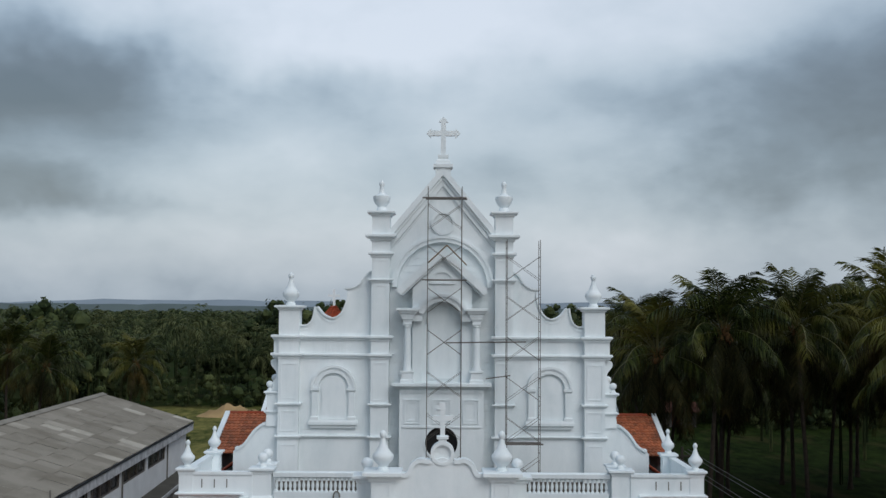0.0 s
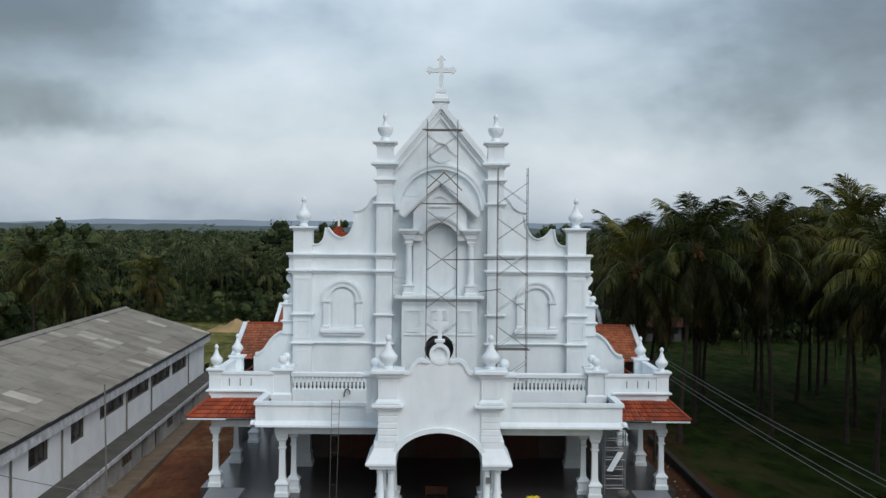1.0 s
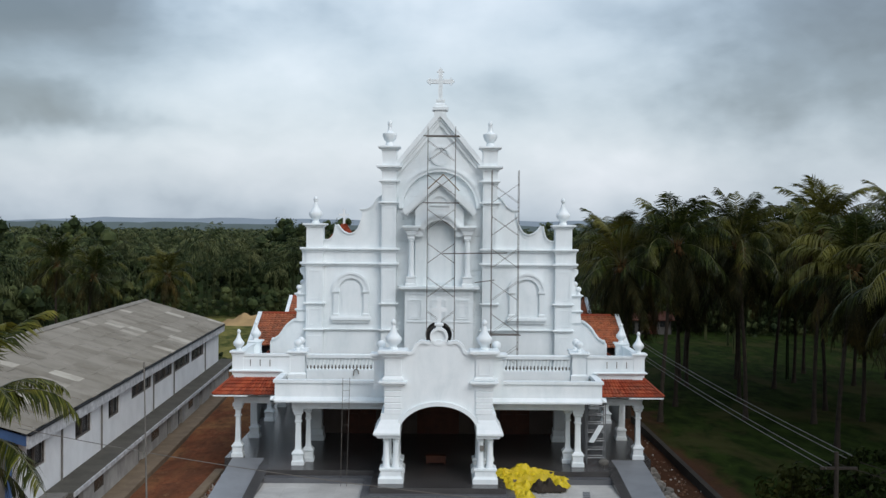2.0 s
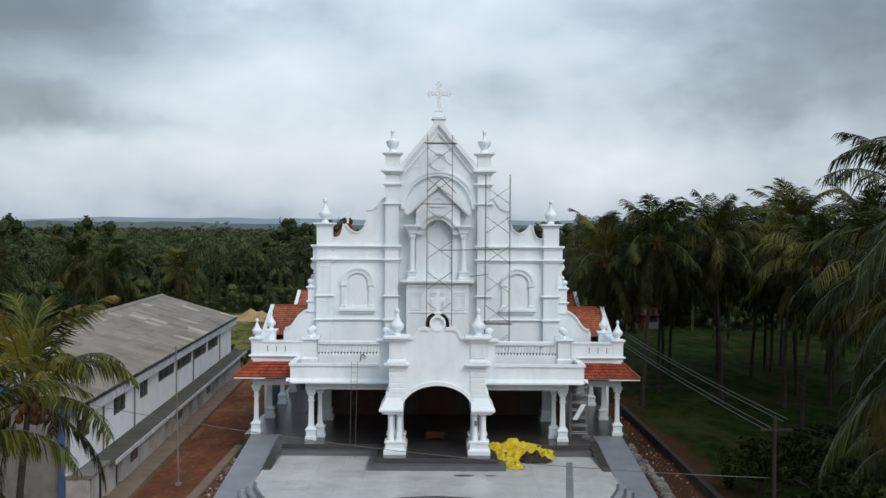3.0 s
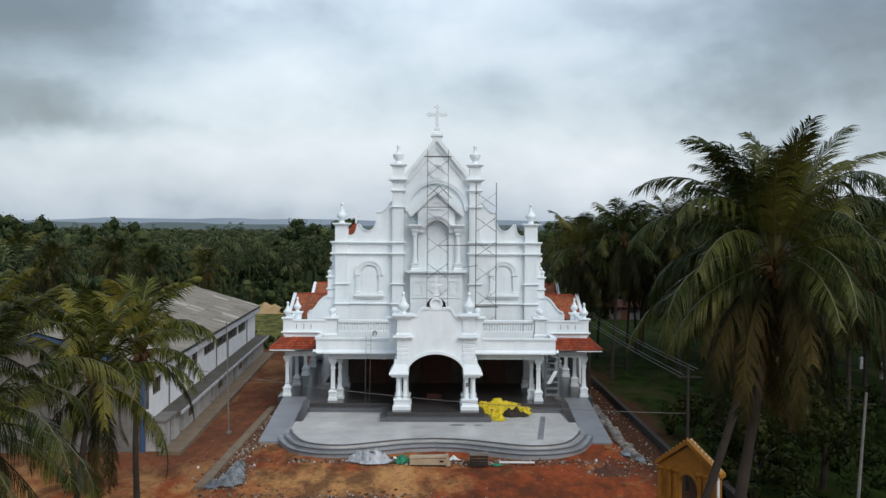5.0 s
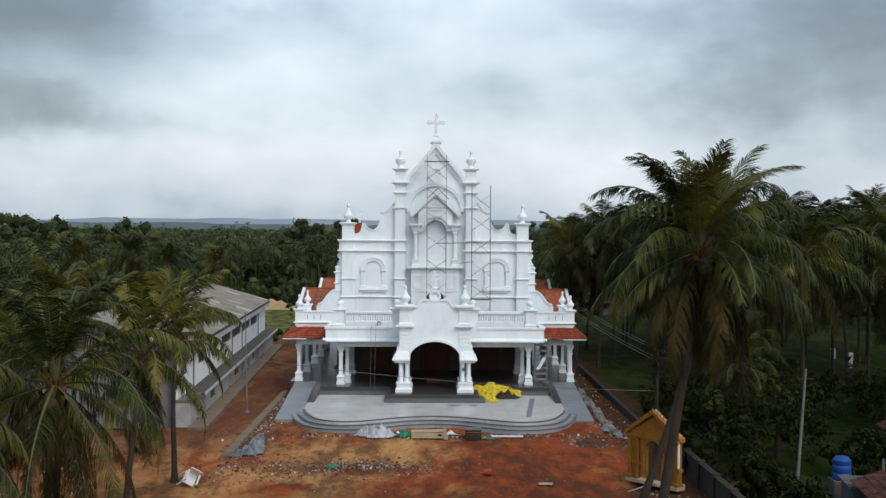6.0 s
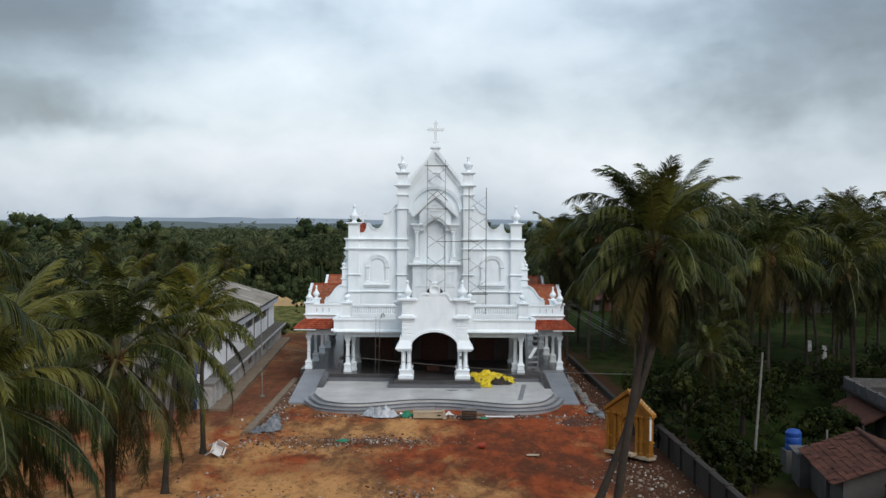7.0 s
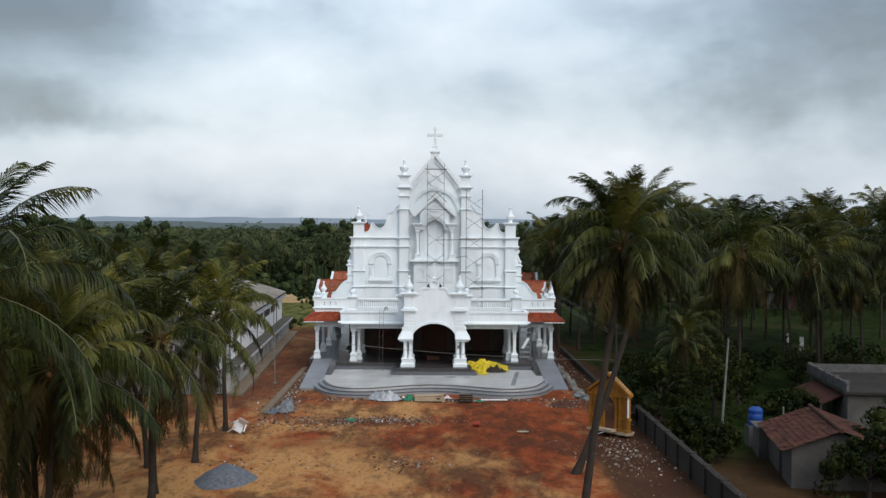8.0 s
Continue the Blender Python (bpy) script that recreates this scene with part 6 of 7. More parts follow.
BRUSH = plain("reddish_brush", (0.115, 0.048, 0.030), 0.45, 4.0, 0.9, relief=0.8)
GRAVEL = plain("blue_grey_gravel", (0.165, 0.18, 0.205), 0.45, 6.0, 0.9, relief=1.0, fine_scale=18.0)
GOLD = plain("golden_ochre_paint", (0.33, 0.142, 0.018), 0.6, 2.0, 0.55, relief=0.2)
SAND = plain("orange_sand", (0.42, 0.29, 0.14), 0.6, 0.4, 0.95, relief=0.5)
CHAIRWHITE = plain("white_plastic", (0.75, 0.75, 0.74), 0.85, 3.0, 0.4)
TANKBLUE = plain("blue_tank", (0.018, 0.07, 0.29), 0.75, 2.0, 0.45)
OLDTILE = plain("old_tile", (0.115, 0.043, 0.026), 0.45, 1.5, 0.85, relief=0.4, vary=0.4)
# Parapet and hut wall colours are lowered to hold the lens's corner dimming.
DIMGREY = plain("dimmed_parapet", (0.13, 0.125, 0.12), 0.45, 1.5, 0.9, relief=0.3)
HUTWALL = plain("dimmed_hut_wall", (0.115, 0.107, 0.098), 0.5, 0.8, 0.9, relief=0.3)


def crumpled(name, label, category, mat, lobes, base, height, seed, step=0.09):
    """A thrown-down sheet: lobes of (x, y, rx, ry, lift) melted together and folded; base(x, y) is what it lies on."""
    x0, x1 = min(l[0] - 1.5 * l[2] for l in lobes), max(l[0] + 1.5 * l[2] for l in lobes)
    y0, y1 = min(l[1] - 1.5 * l[3] for l in lobes), max(l[1] + 1.5 * l[3] for l in lobes)
    nx, ny = int((x1 - x0) / step), int((y1 - y0) / step)
    idx, s = {}, Shape()
    for j in range(ny + 1):
        for i in range(nx + 1):
            x, y = x0 + i * step, y0 + j * step
            f = sum(math.exp(-((x - a) / rx) ** 2 - ((y - b) / ry) ** 2) * k for a, b, rx, ry, k in lobes)
            f += 0.16 * noise.noise((x * 2.3, y * 2.3, seed)) + 0.12 * noise.noise((x * 5.1, y * 4.3, seed + 1))
            if f < 0.36:
                continue
            fold = abs(noise.noise((x * 2.0, y * 1.6, seed + 5))) * 1.1 + abs(noise.noise((x * 4.5, y * 3.4, seed + 9))) * 0.6 + abs(noise.noise((x * 9.0, y * 7.0, seed + 2))) * 0.25
            z = base(x, y) + 0.015 + height * min(1.0, (f - 0.36) * 1.6) * (0.25 + fold)
            idx[i, j] = len(s.v)
            s.v.append((x + 0.05 * noise.noise((x * 5, y * 5, 1)), y + 0.05 * noise.noise((x * 5, y * 5, 2)), z))
    for (i, j), k in list(idx.items()):
        q = [(i, j), (i + 1, j), (i + 1, j + 1), (i, j + 1)]
        if all(p in idx for p in q):
            s.f.append(tuple(idx[p] for p in q))
    ob = new(name, s.mesh(name, mat, True))
    return tagged(ob, label, category)


def tread(x, y):
    inside = abs(x) < 3.1
    if y > (37.8 if inside else 41.4):
        return FLOOR_Z
    if y > (37.2 if abs(x) < 3.5 else 40.8):
        return 0.84
    return 0.59


crumpled("tarpaulin", "crumpled bright yellow tarpaulin lying on the terrace step", "tarpaulin", YELLOW,
         [(3.1, 40.9, 0.55, 0.8, 1.0), (4.1, 41.4, 0.50, 0.9, 1.0), (5.0, 41.0, 0.62, 0.7, 1.0), (5.9, 40.5, 0.48, 0.7, 0.9), (3.6, 39.4, 0.55, 0.9, 1.0), (4.05, 38.2, 0.42, 0.8, 1.0), (4.5, 40.2, 0.5, 0.6, 0.7)], tread, 0.32, 4.0, 0.045)
crumpled("sack_cloth", "crumpled brown sacking on the yellow tarpaulin", "sacking", TRUNK, [(4.75, 39.6, 0.42, 0.6, 1.2), (5.55, 39.5, 0.6, 0.45, 1.0), (5.1, 40.2, 0.4, 0.4, 0.8)], tread, 0.46, 8.0)
crumpled("scrap_sheeting", "heap of pale grey plastic sheeting at the steps", "rubbish", PALE, [(-4.2, 28.2, 0.55, 0.6, 1.2), (-3.5, 27.9, 0.5, 0.65, 1.3), (-2.8, 28.0, 0.4, 0.5, 1.0)], lambda x, y: 0.0, 0.66, 12.0, 0.05)
for i, (x, y, across) in enumerate(((-1.0, 28.5, 0.3), (1.0, 28.5, 0.45), (-2.2, 28.7, 0.25))):
    crumpled("scrap_paper", "torn white paper crumpled among the builders' scraps", "rubbish", CHAIRWHITE, [(x, y, across, 0.2, 1.0)], lambda x, y: 0.0, 0.25, 33.0 + i, 0.05)
crumpled("green_netting", "bunched green plastic netting on the earth", "netting", GREEN, [(-5.4, 19.3, 0.45, 0.35, 1.0)], lambda x, y: 0.0, 0.2, 15.0, 0.06)
crumpled("green_sheet", "crumpled green plastic sheet beside the scrap", "plastic sheet", GREEN, [(-1.85, 27.9, 0.45, 0.5, 1.1), (-1.45, 28.1, 0.25, 0.3, 0.8)], lambda x, y: 0.0, 0.42, 16.0, 0.06)
crumpled("green_rag", "small green plastic rag by the crate", "plastic sheet", GREEN, [(3.3, 27.3, 0.35, 0.3, 1.0)], lambda x, y: 0.0, 0.2, 18.0, 0.06)
crumpled("plastic_bags", "grey plastic bags dumped beside the kerb", "rubbish", GREYBAG, [(-10.4, 26.2, 0.35, 1.3, 1.1), (-10.3, 24.2, 0.55, 1.2, 1.1), (-10.3, 22.8, 0.7, 0.8, 0.9)], lambda x, y: 0.0, 0.42, 21.0, 0.06)
crumpled("cable_scraps", "dark tangle of wet sacks at the kerb end", "rubbish", GRANITE, [(-10.9, 22.4, 0.45, 0.8, 1.0)], lambda x, y: 0.0, 0.5, 25.0, 0.09)
crumpled("rubble_bags", "grey torn sacks of rubble beside the ramp", "rubbish", GREYBAG, [(10.9, 30.4, 0.4, 0.9, 1.0), (11.3, 28.6, 0.35, 0.6, 0.9)], lambda x, y: 0.0, 0.4, 28.0, 0.07)


def small_things():
    board = thing("plywood_box", "pale weathered plywood box panel lying by the steps", "box", at=(-0.3, 27.4, 0.0))
    part("top_panel", Shape().prism([(-1.1, 0.40), (0.95, 0.46), (0.95, 0.50), (-1.1, 0.44)], -0.38, 0.38), BOARD, board)
    part("front_panel", Shape().box(-1.08, 0.92, -0.36, -0.32, 0.06, 0.40), BOARD, board)
    part("end_panel", Shape().prism([(0.86, 0.0), (1.12, 0.0), (0.98, 0.56), (0.86, 0.56)], -0.40, 0.30), BOARD, board)
    part("end_panel", Shape().box(-1.08, -1.04, -0.32, 0.32, 0.0, 0.40), BOARD, board)
    part("hand_hole", Shape().box(0.52, 0.74, -0.367, -0.33, 0.20, 0.30), DARK, board, "hand hole drawn as a black patch")
    part("runner", Shape().box(-1.05, 0.85, -0.30, -0.22, -0.04, 0.06), TRUNK, board)
    box = thing("crate", "dark weathered wooden crate on the earth", "crate", at=(2.35, 27.2, 0.0))
    for k in range(4):
        part("slat", Shape().box(-0.5, 0.45, -0.34, -0.30, 0.02 + 0.15 * k, 0.14 + 0.15 * k), TRUNK, box)
        part("slat", Shape().box(-0.5, -0.46, -0.30, 0.3, 0.02 + 0.15 * k, 0.14 + 0.15 * k), TRUNK, box)
    part("floor", Shape().box(-0.46, 0.45, -0.30, 0.3, 0.0, 0.05), TRUNK, box)
    part("lid", Shape().prism([(-0.52, 0.60), (0.48, 0.66), (0.48, 0.70), (-0.52, 0.64)], -0.36, 0.33), CONCRETE, box)
    pipe = thing("plastic_pipe", "length of pale plastic pipe on the earth", "pipe", at=(4.4, 27.6, 0.07))
    part("tube", Shape().tube((-0.95, 0.1, 0), (0.95, -0.15, 0.05), 0.06, 8), CHAIRWHITE, pipe)
    bucket = thing("bucket", "small red plastic bucket lying on the earth", "bucket", at=(2.7, 17.3, 0.12))
    RED = plain("red_plastic", (0.36, 0.05, 0.025), 0.7, 4.0, 0.5)
    part("shell", Shape().rings([[(t, 0.02 + r * math.cos(a), r * math.sin(a) + 0.05) for a in np.linspace(0, 5.9, 12)] for t, r in ((-0.2, 0.13), (0.2, 0.19), (0.21, 0.17), (-0.15, 0.11))]), RED, bucket, smooth=True)
    chair = thing("plastic_chair", "white plastic chair tipped over on the dusty earth", "chair", at=(-12.3, 15.3, 0.08))
    chair.rotation_euler = (radians(58), radians(32), radians(25))
    chair.scale = (1.35, 1.35, 1.35)
    part("seat", Shape().stack(-0.22, 0.22, -0.22, 0.22, [(0.0, 0.40), (0.02, 0.42), (0.0, 0.44)]), CHAIRWHITE, chair)
    for x in (-0.21, 0.21):
        for y in (-0.2, 0.2):
            part("leg", Shape().tube((x * 1.15, y * 1.15, 0), (x, y, 0.41), 0.03, 6), CHAIRWHITE, chair)
        part("armrest", Shape().box(x - 0.03 + 0.03 * (x > 0), x + 0.03 + 0.03 * (x > 0), -0.2, 0.2, 0.62, 0.65).box(x - 0.02, x + 0.02, -0.2, -0.16, 0.44, 0.62), CHAIRWHITE, chair)
    back = part("backrest", Shape().box(-0.23, 0.23, 0.19, 0.22, 0.78, 0.86), CHAIRWHITE, chair)
    for k in range(5):
        part("slat", Shape().box(-0.21 + 0.09 * k, -0.15 + 0.09 * k, 0.195, 0.215, 0.44, 0.78), CHAIRWHITE, back)
    slab = thing("paper_sheet", "pale torn cement bag flat on the earth", "sack", at=(5.5, 15.3, 0.05))
    part("paper", Shape().prism([(-0.35, -0.2), (0.3, -0.25), (0.38, 0.16), (-0.1, 0.24), (-0.36, 0.1)], 0.0, 0.03, axis="z"), BOARD, slab)


small_things()


def heap(name, label, category, mat, cx, cy, rx, ry, h, seed, rough=0.12, kind=""):
    """A poured heap with an uneven skin."""
    s = Shape()
    n, m = 36, 12
    rings = []
    for j in range(m + 1):
        t = j / m
        ring = []
        for i in range(n):
            a = 2 * math.pi * i / n
            wob = 1 + 0.16 * noise.noise((math.cos(a) * 1.4, math.sin(a) * 1.4, seed))
            r = (1 - t) * wob
            z = h * (1 - (1 - t) ** 1.5) * (1 + rough * noise.noise((r * math.cos(a) * 4, r * math.sin(a) * 4, seed + 3)))
            ring.append((cx + rx * r * math.cos(a), cy + ry * r * math.sin(a), z - 0.06))
        rings.append(ring)
    s.rings(rings)
    ob = new(name, s.mesh(name, mat, True))
    return tagged(ob, label, category, kind=kind)


heap("gravel_heap", "heap of blue-grey gravel on the dusty earth", "gravel heap", GRAVEL, -10.3, 2.2, 1.55, 1.9, 0.85, 2.0, kind="stuff")
heap("sand_heap", "long mound of orange sand beyond the hall", "sand heap", SAND, -25.5, 136.0, 4.6, 2.6, 1.25, 5.0, 0.9)
heap("sand_heap", "pale heap of sand at the edge of the clearing", "sand heap", SAND, -18.2, 139.0, 3.4, 2.2, 0.85, 8.0, 0.9)
heap("brush_heap", "low heap of brown twigs and clods", "brush heap", BRUSH, 9.1, 25.6, 0.95, 0.9, 0.42, 7.0, 0.5)


def scatter():
    """Chips of brick, stone, paper and plaster, too many to count, and clods of earth."""
    rng = random.Random(9)
    m, n, b, at = material("rubble_chips", 0.85, 0.2)
    rnd = n.add("ShaderNodeNewGeometry").outputs["Random Per Island"]
    n.link(n.ramp(rnd, (0.0, (0.075, 0.032, 0.018)), (0.45, (0.15, 0.080, 0.048)), (0.70, (0.19, 0.14, 0.10)), (0.86, (0.28, 0.24, 0.20)), (0.95, (0.40, 0.37, 0.33)), (1.0, (0.62, 0.60, 0.57))), b.inputs["Base Color"])
    s = Shape()

    def chip(x, y, r):
        a = rng.uniform(0, 6.28)
        h = r * rng.uniform(0.25, 0.9)
        base = [(x + r * rng.uniform(0.6, 1.2) * math.cos(a + k * 1.5708), y + r * rng.uniform(0.6, 1.2) * math.sin(a + k * 1.5708)) for k in range(4)]
        z = 0.10 * (noise.noise((x * 0.22, y * 0.22, 0)) + 0.5 * noise.noise((x * 0.9, y * 0.9, 3))) - 0.06
        if abs(x) < 12.2 and 27.5 < y < 95:
            z = min(z, -0.03)
        s.add([(p, q, z) for p, q in base] + [(x + (p - x) * 0.75, y + (q - y) * 0.75, z + h + 0.04) for p, q in base], [(4, 5, 6, 7), (0, 1, 5, 4), (1, 2, 6, 5), (2, 3, 7, 6), (3, 0, 4, 7)])
    for cx, cy, sx, sy, count, r in ((-4.5, 19.3, 3.2, 1.2, 520, 0.055), (-8.0, 17.8, 2.6, 1.4, 300, 0.05), (-3.5, 19.6, 1.8, 0.7, 240, 0.07), (0.0, 28.2, 4.5, 0.4, 520, 0.075), (-0.5, 28.3, 2.2, 0.25, 300, 0.11), (0.5, 21.0, 6.0, 5.0, 150, 0.03), (10.9, 37.0, 0.35, 5.0, 160, 0.05), (11.2, 28.5, 0.7, 2.5, 260, 0.055),
                                     (11.4, 8.0, 1.0, 3.5, 170, 0.045), (-10.9, 33.0, 0.4, 7.0, 700, 0.075), (-10.6, 25.0, 0.7, 2.6, 320, 0.07), (7.0, 28.2, 2.4, 0.5, 200, 0.06), (0.0, 8.0, 7.0, 8.0, 200, 0.03), (10.6, 9.0, 1.1, 3.0, 260, 0.075), (9.3, 25.6, 0.7, 0.7, 160, 0.07), (-9.5, 5.5, 2.0, 2.0, 90, 0.06), (12.3, 45.0, 0.4, 8.0, 200, 0.05), (-1.5, 6.0, 1.2, 1.2, 120, 0.06), (9.6, 11.0, 1.2, 1.5, 90, 0.045)):
        for _ in range(count):
            x, y = rng.gauss(cx, sx), rng.gauss(cy, sy)
            if abs(x) < 8.9 and y > 28.9 or abs(x) < 10.7 and y > 33.3:
                continue
            chip(x, y, r * rng.uniform(0.4, 1.7))
    tagged(new("rubble", s.mesh("rubble", m)), "scattered chips of brick, plaster, stone and paper", "rubble", kind="stuff")


scatter()


def kerbs():
    s = Shape().prism([(-11.75, -0.1), (-11.75, 0.10), (-11.68, 0.14), (-11.3, 0.14), (-11.25, 0.08), (-11.25, -0.1)], 21.6, 46.0)
    setting("trim", s, EARTHY, "low concrete kerb along the lane", "kerb")
    bed = setting("trim", Shape().prism([(10.85, -0.1), (10.9, 0.05), (11.4, 0.06), (11.5, -0.1)], 29.0, 60.0), EARTHY, "broken edging of loose stones along the church side", "kerb")
    rng = random.Random(17)
    kinds = []
    for k in range(5):
        st = Shape()
        rings = []
        for z, r in ((-0.05, 0.8), (0.06, 1.0), (0.17, 0.85), (0.23, 0.45)):
            rings.append([(0.20 * r * rng.uniform(0.75, 1.2) * math.cos(a), 0.26 * r * rng.uniform(0.75, 1.2) * math.sin(a), z * rng.uniform(0.85, 1.1)) for a in np.linspace(0, 5.4, 7)])
        kinds.append(st.rings(rings).mesh("stone", STONE))
    for k in range(110):
        y = 29.2 + 30.5 * k / 110
        ob = part("stone", kinds[k % 5], STONE, bed)
        q = rng.uniform(0.6, 1.25)
        ob.matrix_basis = Matrix.LocRotScale(Vector((11.15 + rng.uniform(-0.22, 0.22), y, 0.03)), Euler((rng.uniform(-0.2, 0.2), rng.uniform(-0.2, 0.2), rng.uniform(0, 6.3))), Vector((q, q, q)))
    # compound wall: coping and posts over rendered panels
    wall = Shape().box(13.0, 13.18, -46.0, 24.0, -0.2, 1.18).box(13.0, 13.3, 24.0, 62.0, -0.2, 0.42)
    w = setting("wall_east", wall, MOSSY, "grimy rendered compound wall with posts and coping", "wall")
    part("coping", Shape().prism([(12.93, 1.18), (13.25, 1.18), (13.25, 1.24), (13.09, 1.30), (12.93, 1.24)], -46.0, 24.0), MOSSY, w)
    post = Shape().stack(12.9, 13.28, -0.17, 0.17, [(0.0, -0.2), (0.0, 1.30), (-0.02, 1.33)]).mesh("post", MOSSY)
    for k in range(23):
        part("post", post, MOSSY, w).location = (0, -45.0 + 3.0 * k, 0)


kerbs()


def float_gate():
    """Golden timber gateway on a white base board, standing askew by the wall."""
    a, b = Vector((9.8, 16.1, 0)), Vector((11.8, 13.7, 0))
    top = thing("festival_gateway", "golden-yellow wooden gateway with an arched opening and gabled head", "gateway", at=(a + b) / 2)
    top.rotation_euler = (0, 0, math.atan2((b - a).y, (b - a).x))
    w = (b - a).length / 2
    body = Shape()
    for s in (1, -1):
        edge = [(s * 0.48 * math.cos(radians(t)), 1.75 + 0.55 * math.sin(radians(t))) for t in range(0, 91, 9)]
        body.prism([(s * 0.48, 0.3)] + edge + [(0, 3.45), (s * w, 2.55), (s * w, 0.3)], -0.1, 0.1)
    part("face", body, GOLD, top)
    part("base_board", Shape().box(-w - 0.05, w + 0.05, -0.3, 0.3, 0.12, 0.28), BOARD, top, "pale base board")
    for x in (-w + 0.6, w - 0.6):
        part("trestle", Shape().box(x - 0.08, x + 0.08, -0.25, 0.25, -0.1, 0.12), TRUNK, top)
    part("rail", Shape().box(-w - 0.06, -0.55, -0.18, 0.14, 1.0, 1.12), GOLD, top)
    part("rail", Shape().box(0.55, w + 0.06, -0.18, 0.14, 1.0, 1.12), GOLD, top)
    for x in (-w + 0.1, -w + 0.62, -0.62, 0.62, w - 0.62, w - 0.1):
        part("pilaster", Shape().stack(x - 0.08, x + 0.08, -0.2, 0.12, [(0.04, 0.28), (0.04, 0.42), (0.0, 0.48), (0.0, 2.28), (0.05, 2.36), (0.05, 2.46)]), GOLD, top)
    for s in (1, -1):
        part("rake", Shape().prism([(0, 3.80), (s * (w + 0.15), 2.62), (s * (w + 0.15), 2.45), (0, 3.60)], -0.24, 0.16), GOLD, top)
        for k in range(9):
            t = (k + 0.5) / 9
            part("bead", Shape().lathe(s * (w + 0.1) * t, -0.05, [(0.02, 3.76 - 1.17 * t), (0.06, 3.81 - 1.17 * t), (0.06, 3.87 - 1.17 * t), (0.02, 3.92 - 1.17 * t)], 8), BOARD if s > 0 else GOLD, top, "small pale bulb" if s > 0 else "")
    part("arch_trim", Shape().arc(0, 1.75, 0.48, 0.62, -0.17, 0.02, 0, 180, 18, 1.14), GOLD, top)
    part("edge_strip", Shape().box(w - 0.02, w + 0.05, -0.22, -0.12, 1.2, 2.5), CHAIRWHITE, top, "white edge strip")
    part("step", Shape().box(-0.6, 0.75, -0.75, -0.3, 0.28, 0.42), BOARD, top)
    part("prop", Shape().tube((0.3, -0.6, 0.3), (-0.35, -1.7, -0.05), 0.03, 5), ALUMINIUM, top)


float_gate()


# ---- poles and cables ----
def cable(name, label, a, b, sag, r, mat, parent=None):
    a, b = Vector(a), Vector(b)
    pts = [a.lerp(b, k / 20) - Vector((0, 0, sag * 4 * (k / 20) * (1 - k / 20))) for k in range(21)]
    s = Shape().bend(pts, [r] * 21, 5)
    ob = new(name, s.mesh(name, mat))
    return tagged(ob, label, "cable", "overhead cables")


pole = thing("lamp_pole", "thin pale metal pole beside the lane", "pole", at=(-12.8, 36.4, 0))
part("shaft", Shape().tube((0, 0, -0.1), (-0.15, 0, 6.9), 0.045, 8, 0.03), CONCRETE, pole)
part("foot", Shape().stack(-0.14, 0.14, -0.14, 0.14, [(0.0, -0.1), (0.0, 0.1), (-0.05, 0.14)]), CONCRETE, pole)
pole = thing("power_pole", "leaning grey concrete power pole in the garden", "pole", at=(17.1, 12.9, 0))
part("shaft", Shape().tube((0, 0, -0.1), (0.40, 0, 6.1), 0.085, 8, 0.055), CONCRETE, pole)
part("crossarm", Shape().box(0.0, 0.8, -0.03, 0.03, 5.6, 5.65), MOSSY, pole)
cable("rope", "pale sagging rope across the forecourt", (-15.9, 29.6, 5.2), (12.3, 22.4, 3.65), 0.55, 0.014, CONCRETE)
for k, (dx, dz) in enumerate(((0.0, 0.0), (0.16, 0.10), (0.62, 0.32), (0.80, 0.40))):
    cable("power_cable", "pale overhead power cable beside the church", (12.0 + dx, 22.0, 5.5 + dz), (11.75 + dx, 56.0, 5.6 + dz), 0.15, 0.015, CABLE)
for dx in (-0.1, 0.75):
    cable("power_cable", "pale overhead power cable over the gardens", (12.3 + dx, 22.0, 5.7), (17.0 + dx, 13.8, 5.65), 0.2, 0.010, MOSSY)
pole = thing("power_pole", "grey concrete power pole beside the church", "pole", at=(12.3, 56.2, 0))
part("shaft", Shape().tube((0, 0, -0.1), (0, 0, 6.1), 0.09, 8, 0.07), MOSSY, pole)
part("crossarm", Shape().box(-0.6, 0.65, -0.04, 0.04, 5.6, 5.68), MOSSY, pole)
pole = thing("power_pole", "grey power pole carrying cables by the compound wall", "pole", at=(12.35, 22.1, 0))
part("shaft", Shape().tube((0, 0, -0.1), (0, 0, 6.0), 0.10, 8, 0.07), MOSSY, pole)
part("crossarm", Shape().box(-0.5, 0.65, -0.04, 0.04, 5.45, 5.53), MOSSY, pole)


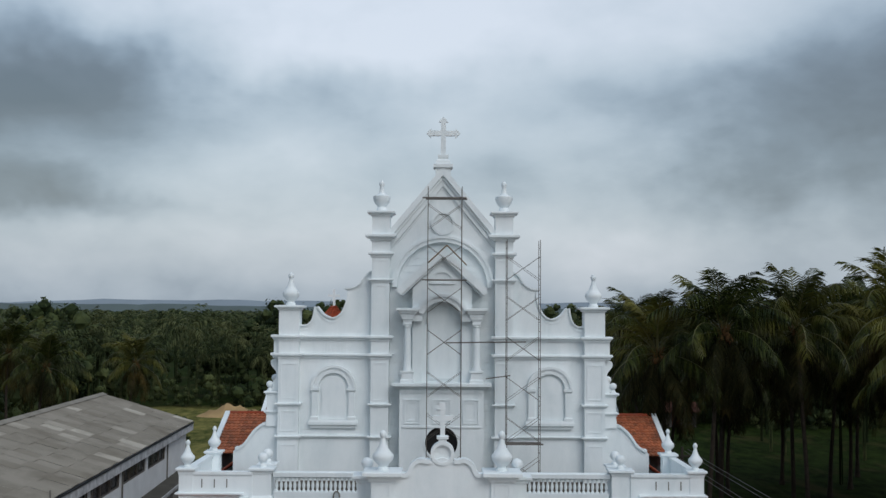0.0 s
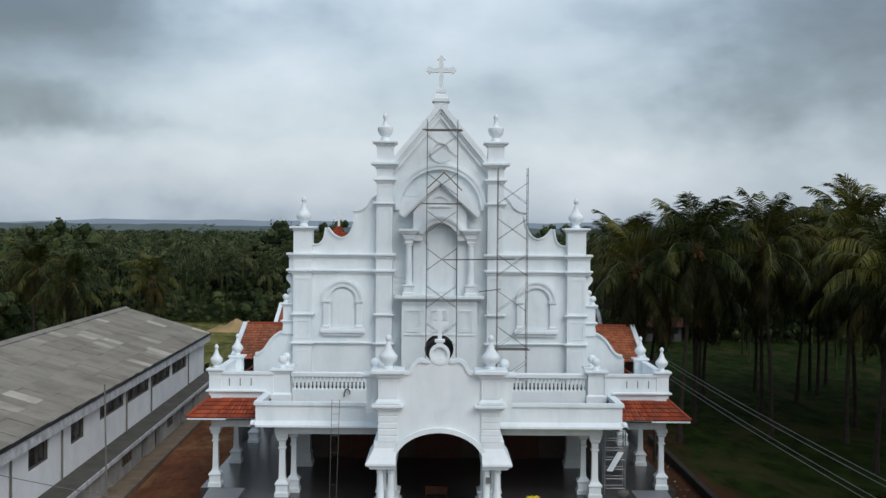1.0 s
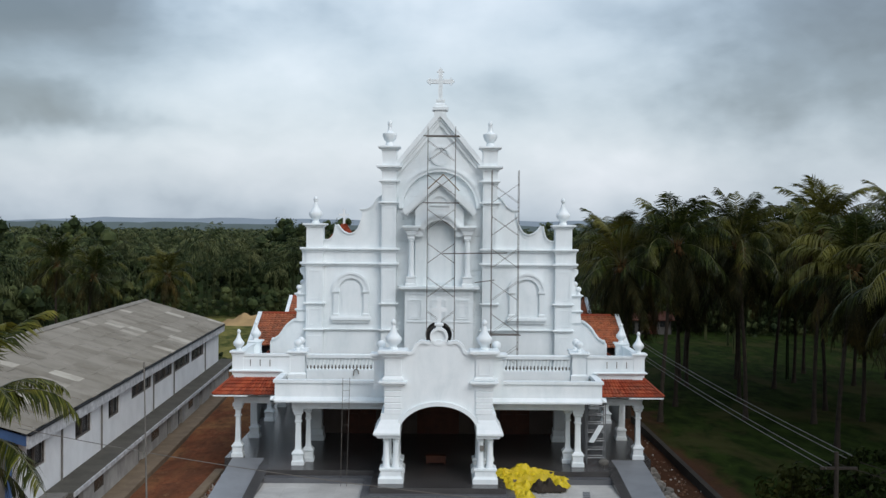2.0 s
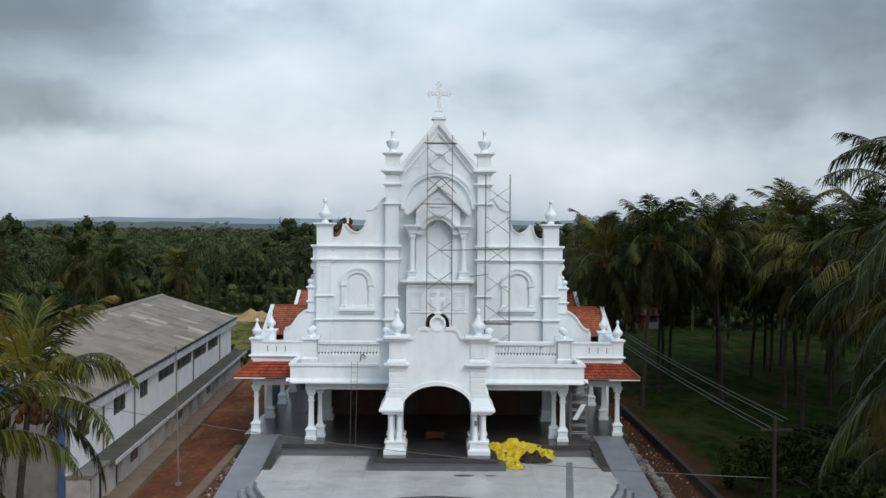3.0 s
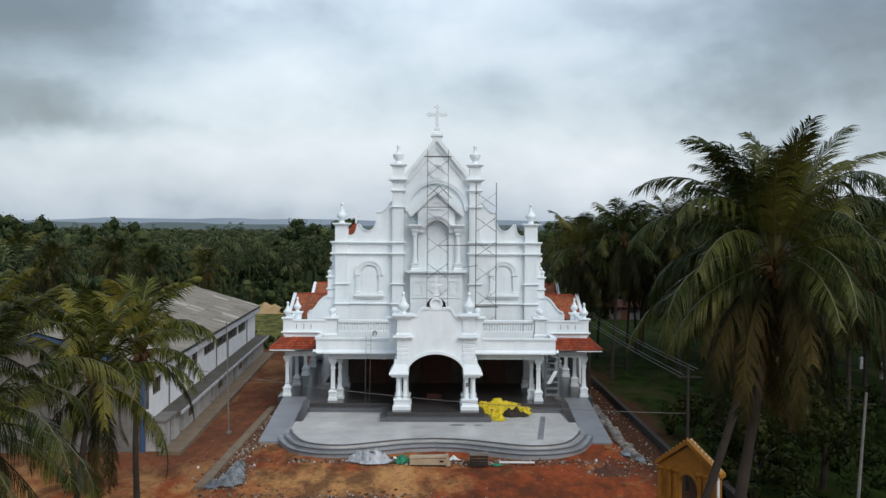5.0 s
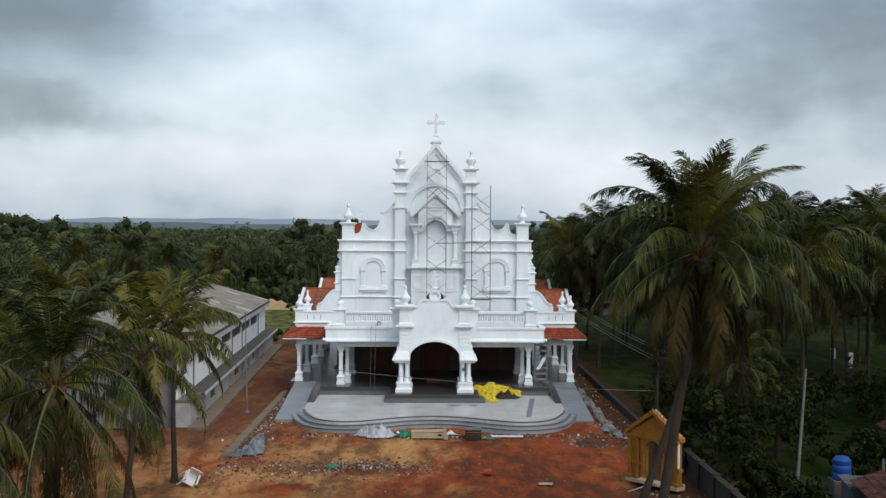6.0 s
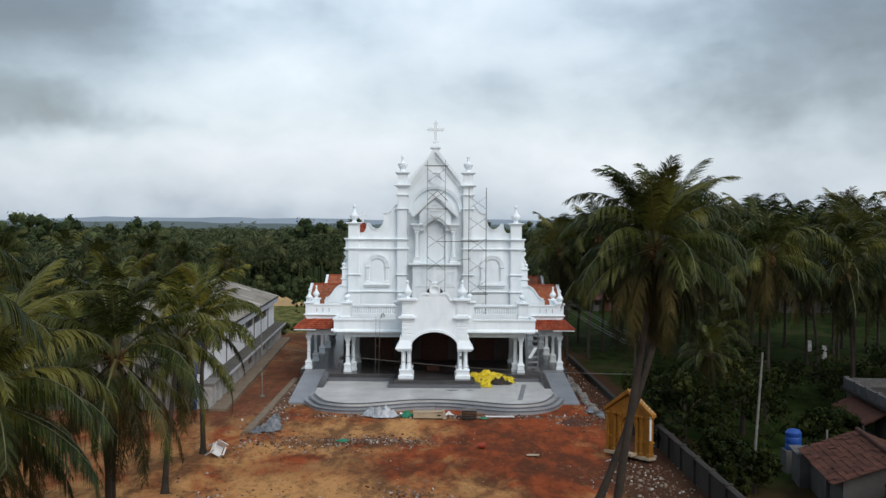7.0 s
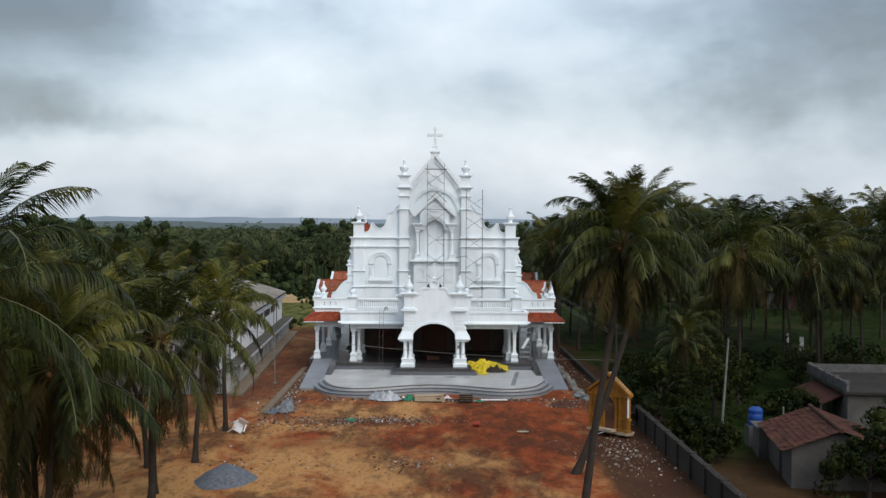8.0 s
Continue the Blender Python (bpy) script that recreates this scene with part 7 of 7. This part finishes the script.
# ---- neighbouring houses ----
def tiled_hut():
    """Low house in its own frame: x = 0 at the west wall, y along the ridge."""
    hut = thing("tiled_house", "low house in darkened colours with a sagging brown clay tile roof", "house", at=(17.45, 1.0, 0))
    hut.rotation_euler = (0, 0, radians(-8))
    w, d, h, rise = 4.5, 7.0, 2.0, 0.85
    part("wall", Shape().box(0, 0.2, 0, 2.6, -0.1, h).box(0, 0.2, 3.5, d, -0.1, h).box(0, 0.2, 2.6, 3.5, 1.75, h), HUTWALL, hut)
    part("wall", Shape().box(w - 0.2, w, 0, d, -0.1, h), HUTWALL, hut)
    for y in (0.0, d - 0.2):
        part("gable", Shape().prism([(0.2, -0.1), (w - 0.2, -0.1), (w - 0.2, h), (w / 2, h + rise - 0.12), (0.2, h)], y, y + 0.2), HUTWALL, hut)
    part("doorway", Shape().box(0.14, 0.18, 2.6, 3.5, 0, 1.75), DARK, hut, "doorway filled black for its unlit room")
    lean = part("lean_to", Shape().box(-0.5, 1.6, d + 0.02, d + 2.2, -0.1, 1.55), HUTWALL, hut, "plastered lean-to with a flat slab")
    part("slab", Shape().box(-0.65, 1.75, d + 0.02, d + 2.35, 1.55, 1.65), DIMGREY, lean)
    part("vent_pipe", Shape().tube((0.9, d + 0.7, 1.6), (0.9, d + 0.7, 2.75), 0.05, 8), CONCRETE, hut)
    roof = part("roof", Shape().tube((w / 2, -0.45, h + rise + 0.06), (w / 2, d + 0.4, h + rise + 0.06), 0.11, 8), OLDTILE, hut)
    mid, run = w / 2, w / 2 + 0.5
    drop = rise * run / (w / 2)
    rows, cols = 10, 20
    dy = (d + 0.85) / cols
    pan = Shape()
    for lower in (0.0, 0.02):
        pan.rings([[(run / rows * 1.15 * t, k * dy / 4, -drop / rows * 1.15 * t + 0.035 * math.sin(k * math.pi / 2) + 0.03 * t - lower) for k in range(5)] for t in (0, 1)], closed=False)
    west = Shape()
    west.v, west.f = [(-x, y, z) for x, y, z in pan.v], [tuple(reversed(f)) for f in pan.f]
    mw, me = west.mesh("roof_tile", OLDTILE), pan.mesh("roof_tile", OLDTILE)
    r = random.Random(3)
    for j in range(rows):
        for i in range(cols):
            for me_, sg in ((mw, -1), (me, 1)):
                ob = part("roof_tile", me_, OLDTILE, roof)
                ob.location = (mid + sg * run * j / rows + r.uniform(-0.02, 0.02), -0.45 + i * dy, h + rise + 0.04 - drop * j / rows + r.uniform(-0.02, 0.02) - 0.05 * math.sin(math.pi * i / cols))
    tank = thing("water_tank", "blue plastic water tank on a block stand", "water tank", at=(18.8, 11.7, 0))
    part("barrel", Shape().lathe(0, 0, [(0.38, 1.15), (0.42, 1.2), (0.42, 1.45), (0.40, 1.48), (0.42, 1.51), (0.42, 1.8), (0.40, 1.83), (0.42, 1.86), (0.42, 2.05), (0.3, 2.2), (0.15, 2.24)], 18), TANKBLUE, tank, smooth=True)
    part("stand", Shape().box(-0.5, 0.5, -0.5, 0.5, -0.1, 1.15), HUTWALL, tank)


tiled_hut()


def flat_house():
    h = thing("flat_roofed_house", "flat-roofed house with a parapet darkened to grey and red awning", "house", at=(26.1, 23.8, 0))
    h.rotation_euler = (0, 0, radians(-5.5))
    part("wall", Shape().box(0.0, 11.0, -9.5, 0.0, -0.1, 2.6), HUTWALL, h)
    part("roof_slab", Shape().box(-0.3, 11.3, -9.8, 0.3, 2.6, 2.75), MOSSY, h)
    par = part("parapet", Shape().box(-0.1, 0.08, -9.6, 0.1, 2.75, 3.3).box(0.08, 11.1, -0.08, 0.1, 2.75, 3.3).box(10.9, 11.1, -9.6, -0.08, 2.75, 3.3), DIMGREY, h, "parapet darkened to grey")
    for k in range(5):
        part("parapet_post", Shape().box(-0.16, 0.14, -0.2 - 2.3 * k, 0.1 - 2.3 * k, 2.75, 3.4), DIMGREY, par)
    part("awning", Shape().prism([(-1.3, 1.75), (0.0, 2.35), (0.0, 2.45), (-1.3, 1.85)], -8.5, -1.5), OLDTILE, h, "dark red tiled awning")
    for y in (-2.0, -5.0, -8.0):
        part("awning_post", Shape().tube((-1.2, y, -0.1), (-1.2, y, 1.8), 0.06, 6), CONCRETE, h)
    part("window", Shape().box(-0.03, 0.02, -6.2, -4.8, 0.9, 1.7), GLASS, h)


flat_house()


def far_house(x, y, w, d, h, rise, roof_mat, label):
    t = thing("far_house", label, "house", "houses among the palms", at=(x, y, 0))
    part("wall", Shape().box(-w / 2, w / 2, -d / 2, d / 2, -0.1, h), HUTWALL, t)
    part("roof", Shape().prism([(-d / 2 - 0.5, h), (0, h + rise), (d / 2 + 0.5, h), (d / 2 + 0.5, h + 0.1), (0, h + rise + 0.12), (-d / 2 - 0.5, h + 0.1)], -w / 2 - 0.4, w / 2 + 0.4, axis="x"), roof_mat, t)
    part("door", Shape().box(-0.45, 0.45, -d / 2 - 0.03, -d / 2 + 0.02, 0, 1.9), WOOD, t)
    for s in (-1, 1):
        part("window", Shape().box(s * w * 0.3 - 0.5, s * w * 0.3 + 0.5, -d / 2 - 0.03, -d / 2 + 0.02, 0.9, 1.8), GLASS, t)


far_house(27.0, 128.0, 4.6, 4.0, 1.7, 0.9, OLDTILE, "small red-roofed house among the palms")
far_house(58.0, 128.0, 9.0, 6.0, 2.8, 1.6, DIMGREY, "small grey-roofed house among the palms")
for x, y, h in ((39.5, 70.0, 1.1), (38.6, 63.0, 1.4)):
    p = thing("marker_post", "white-painted stone post in the grass", "post", "white posts", at=(x, y, 0))
    part("shaft", Shape().stack(-0.2, 0.2, -0.15, 0.15, [(0.0, -0.1), (0.0, h - 0.1), (-0.08, h)]), FASCIA, p)
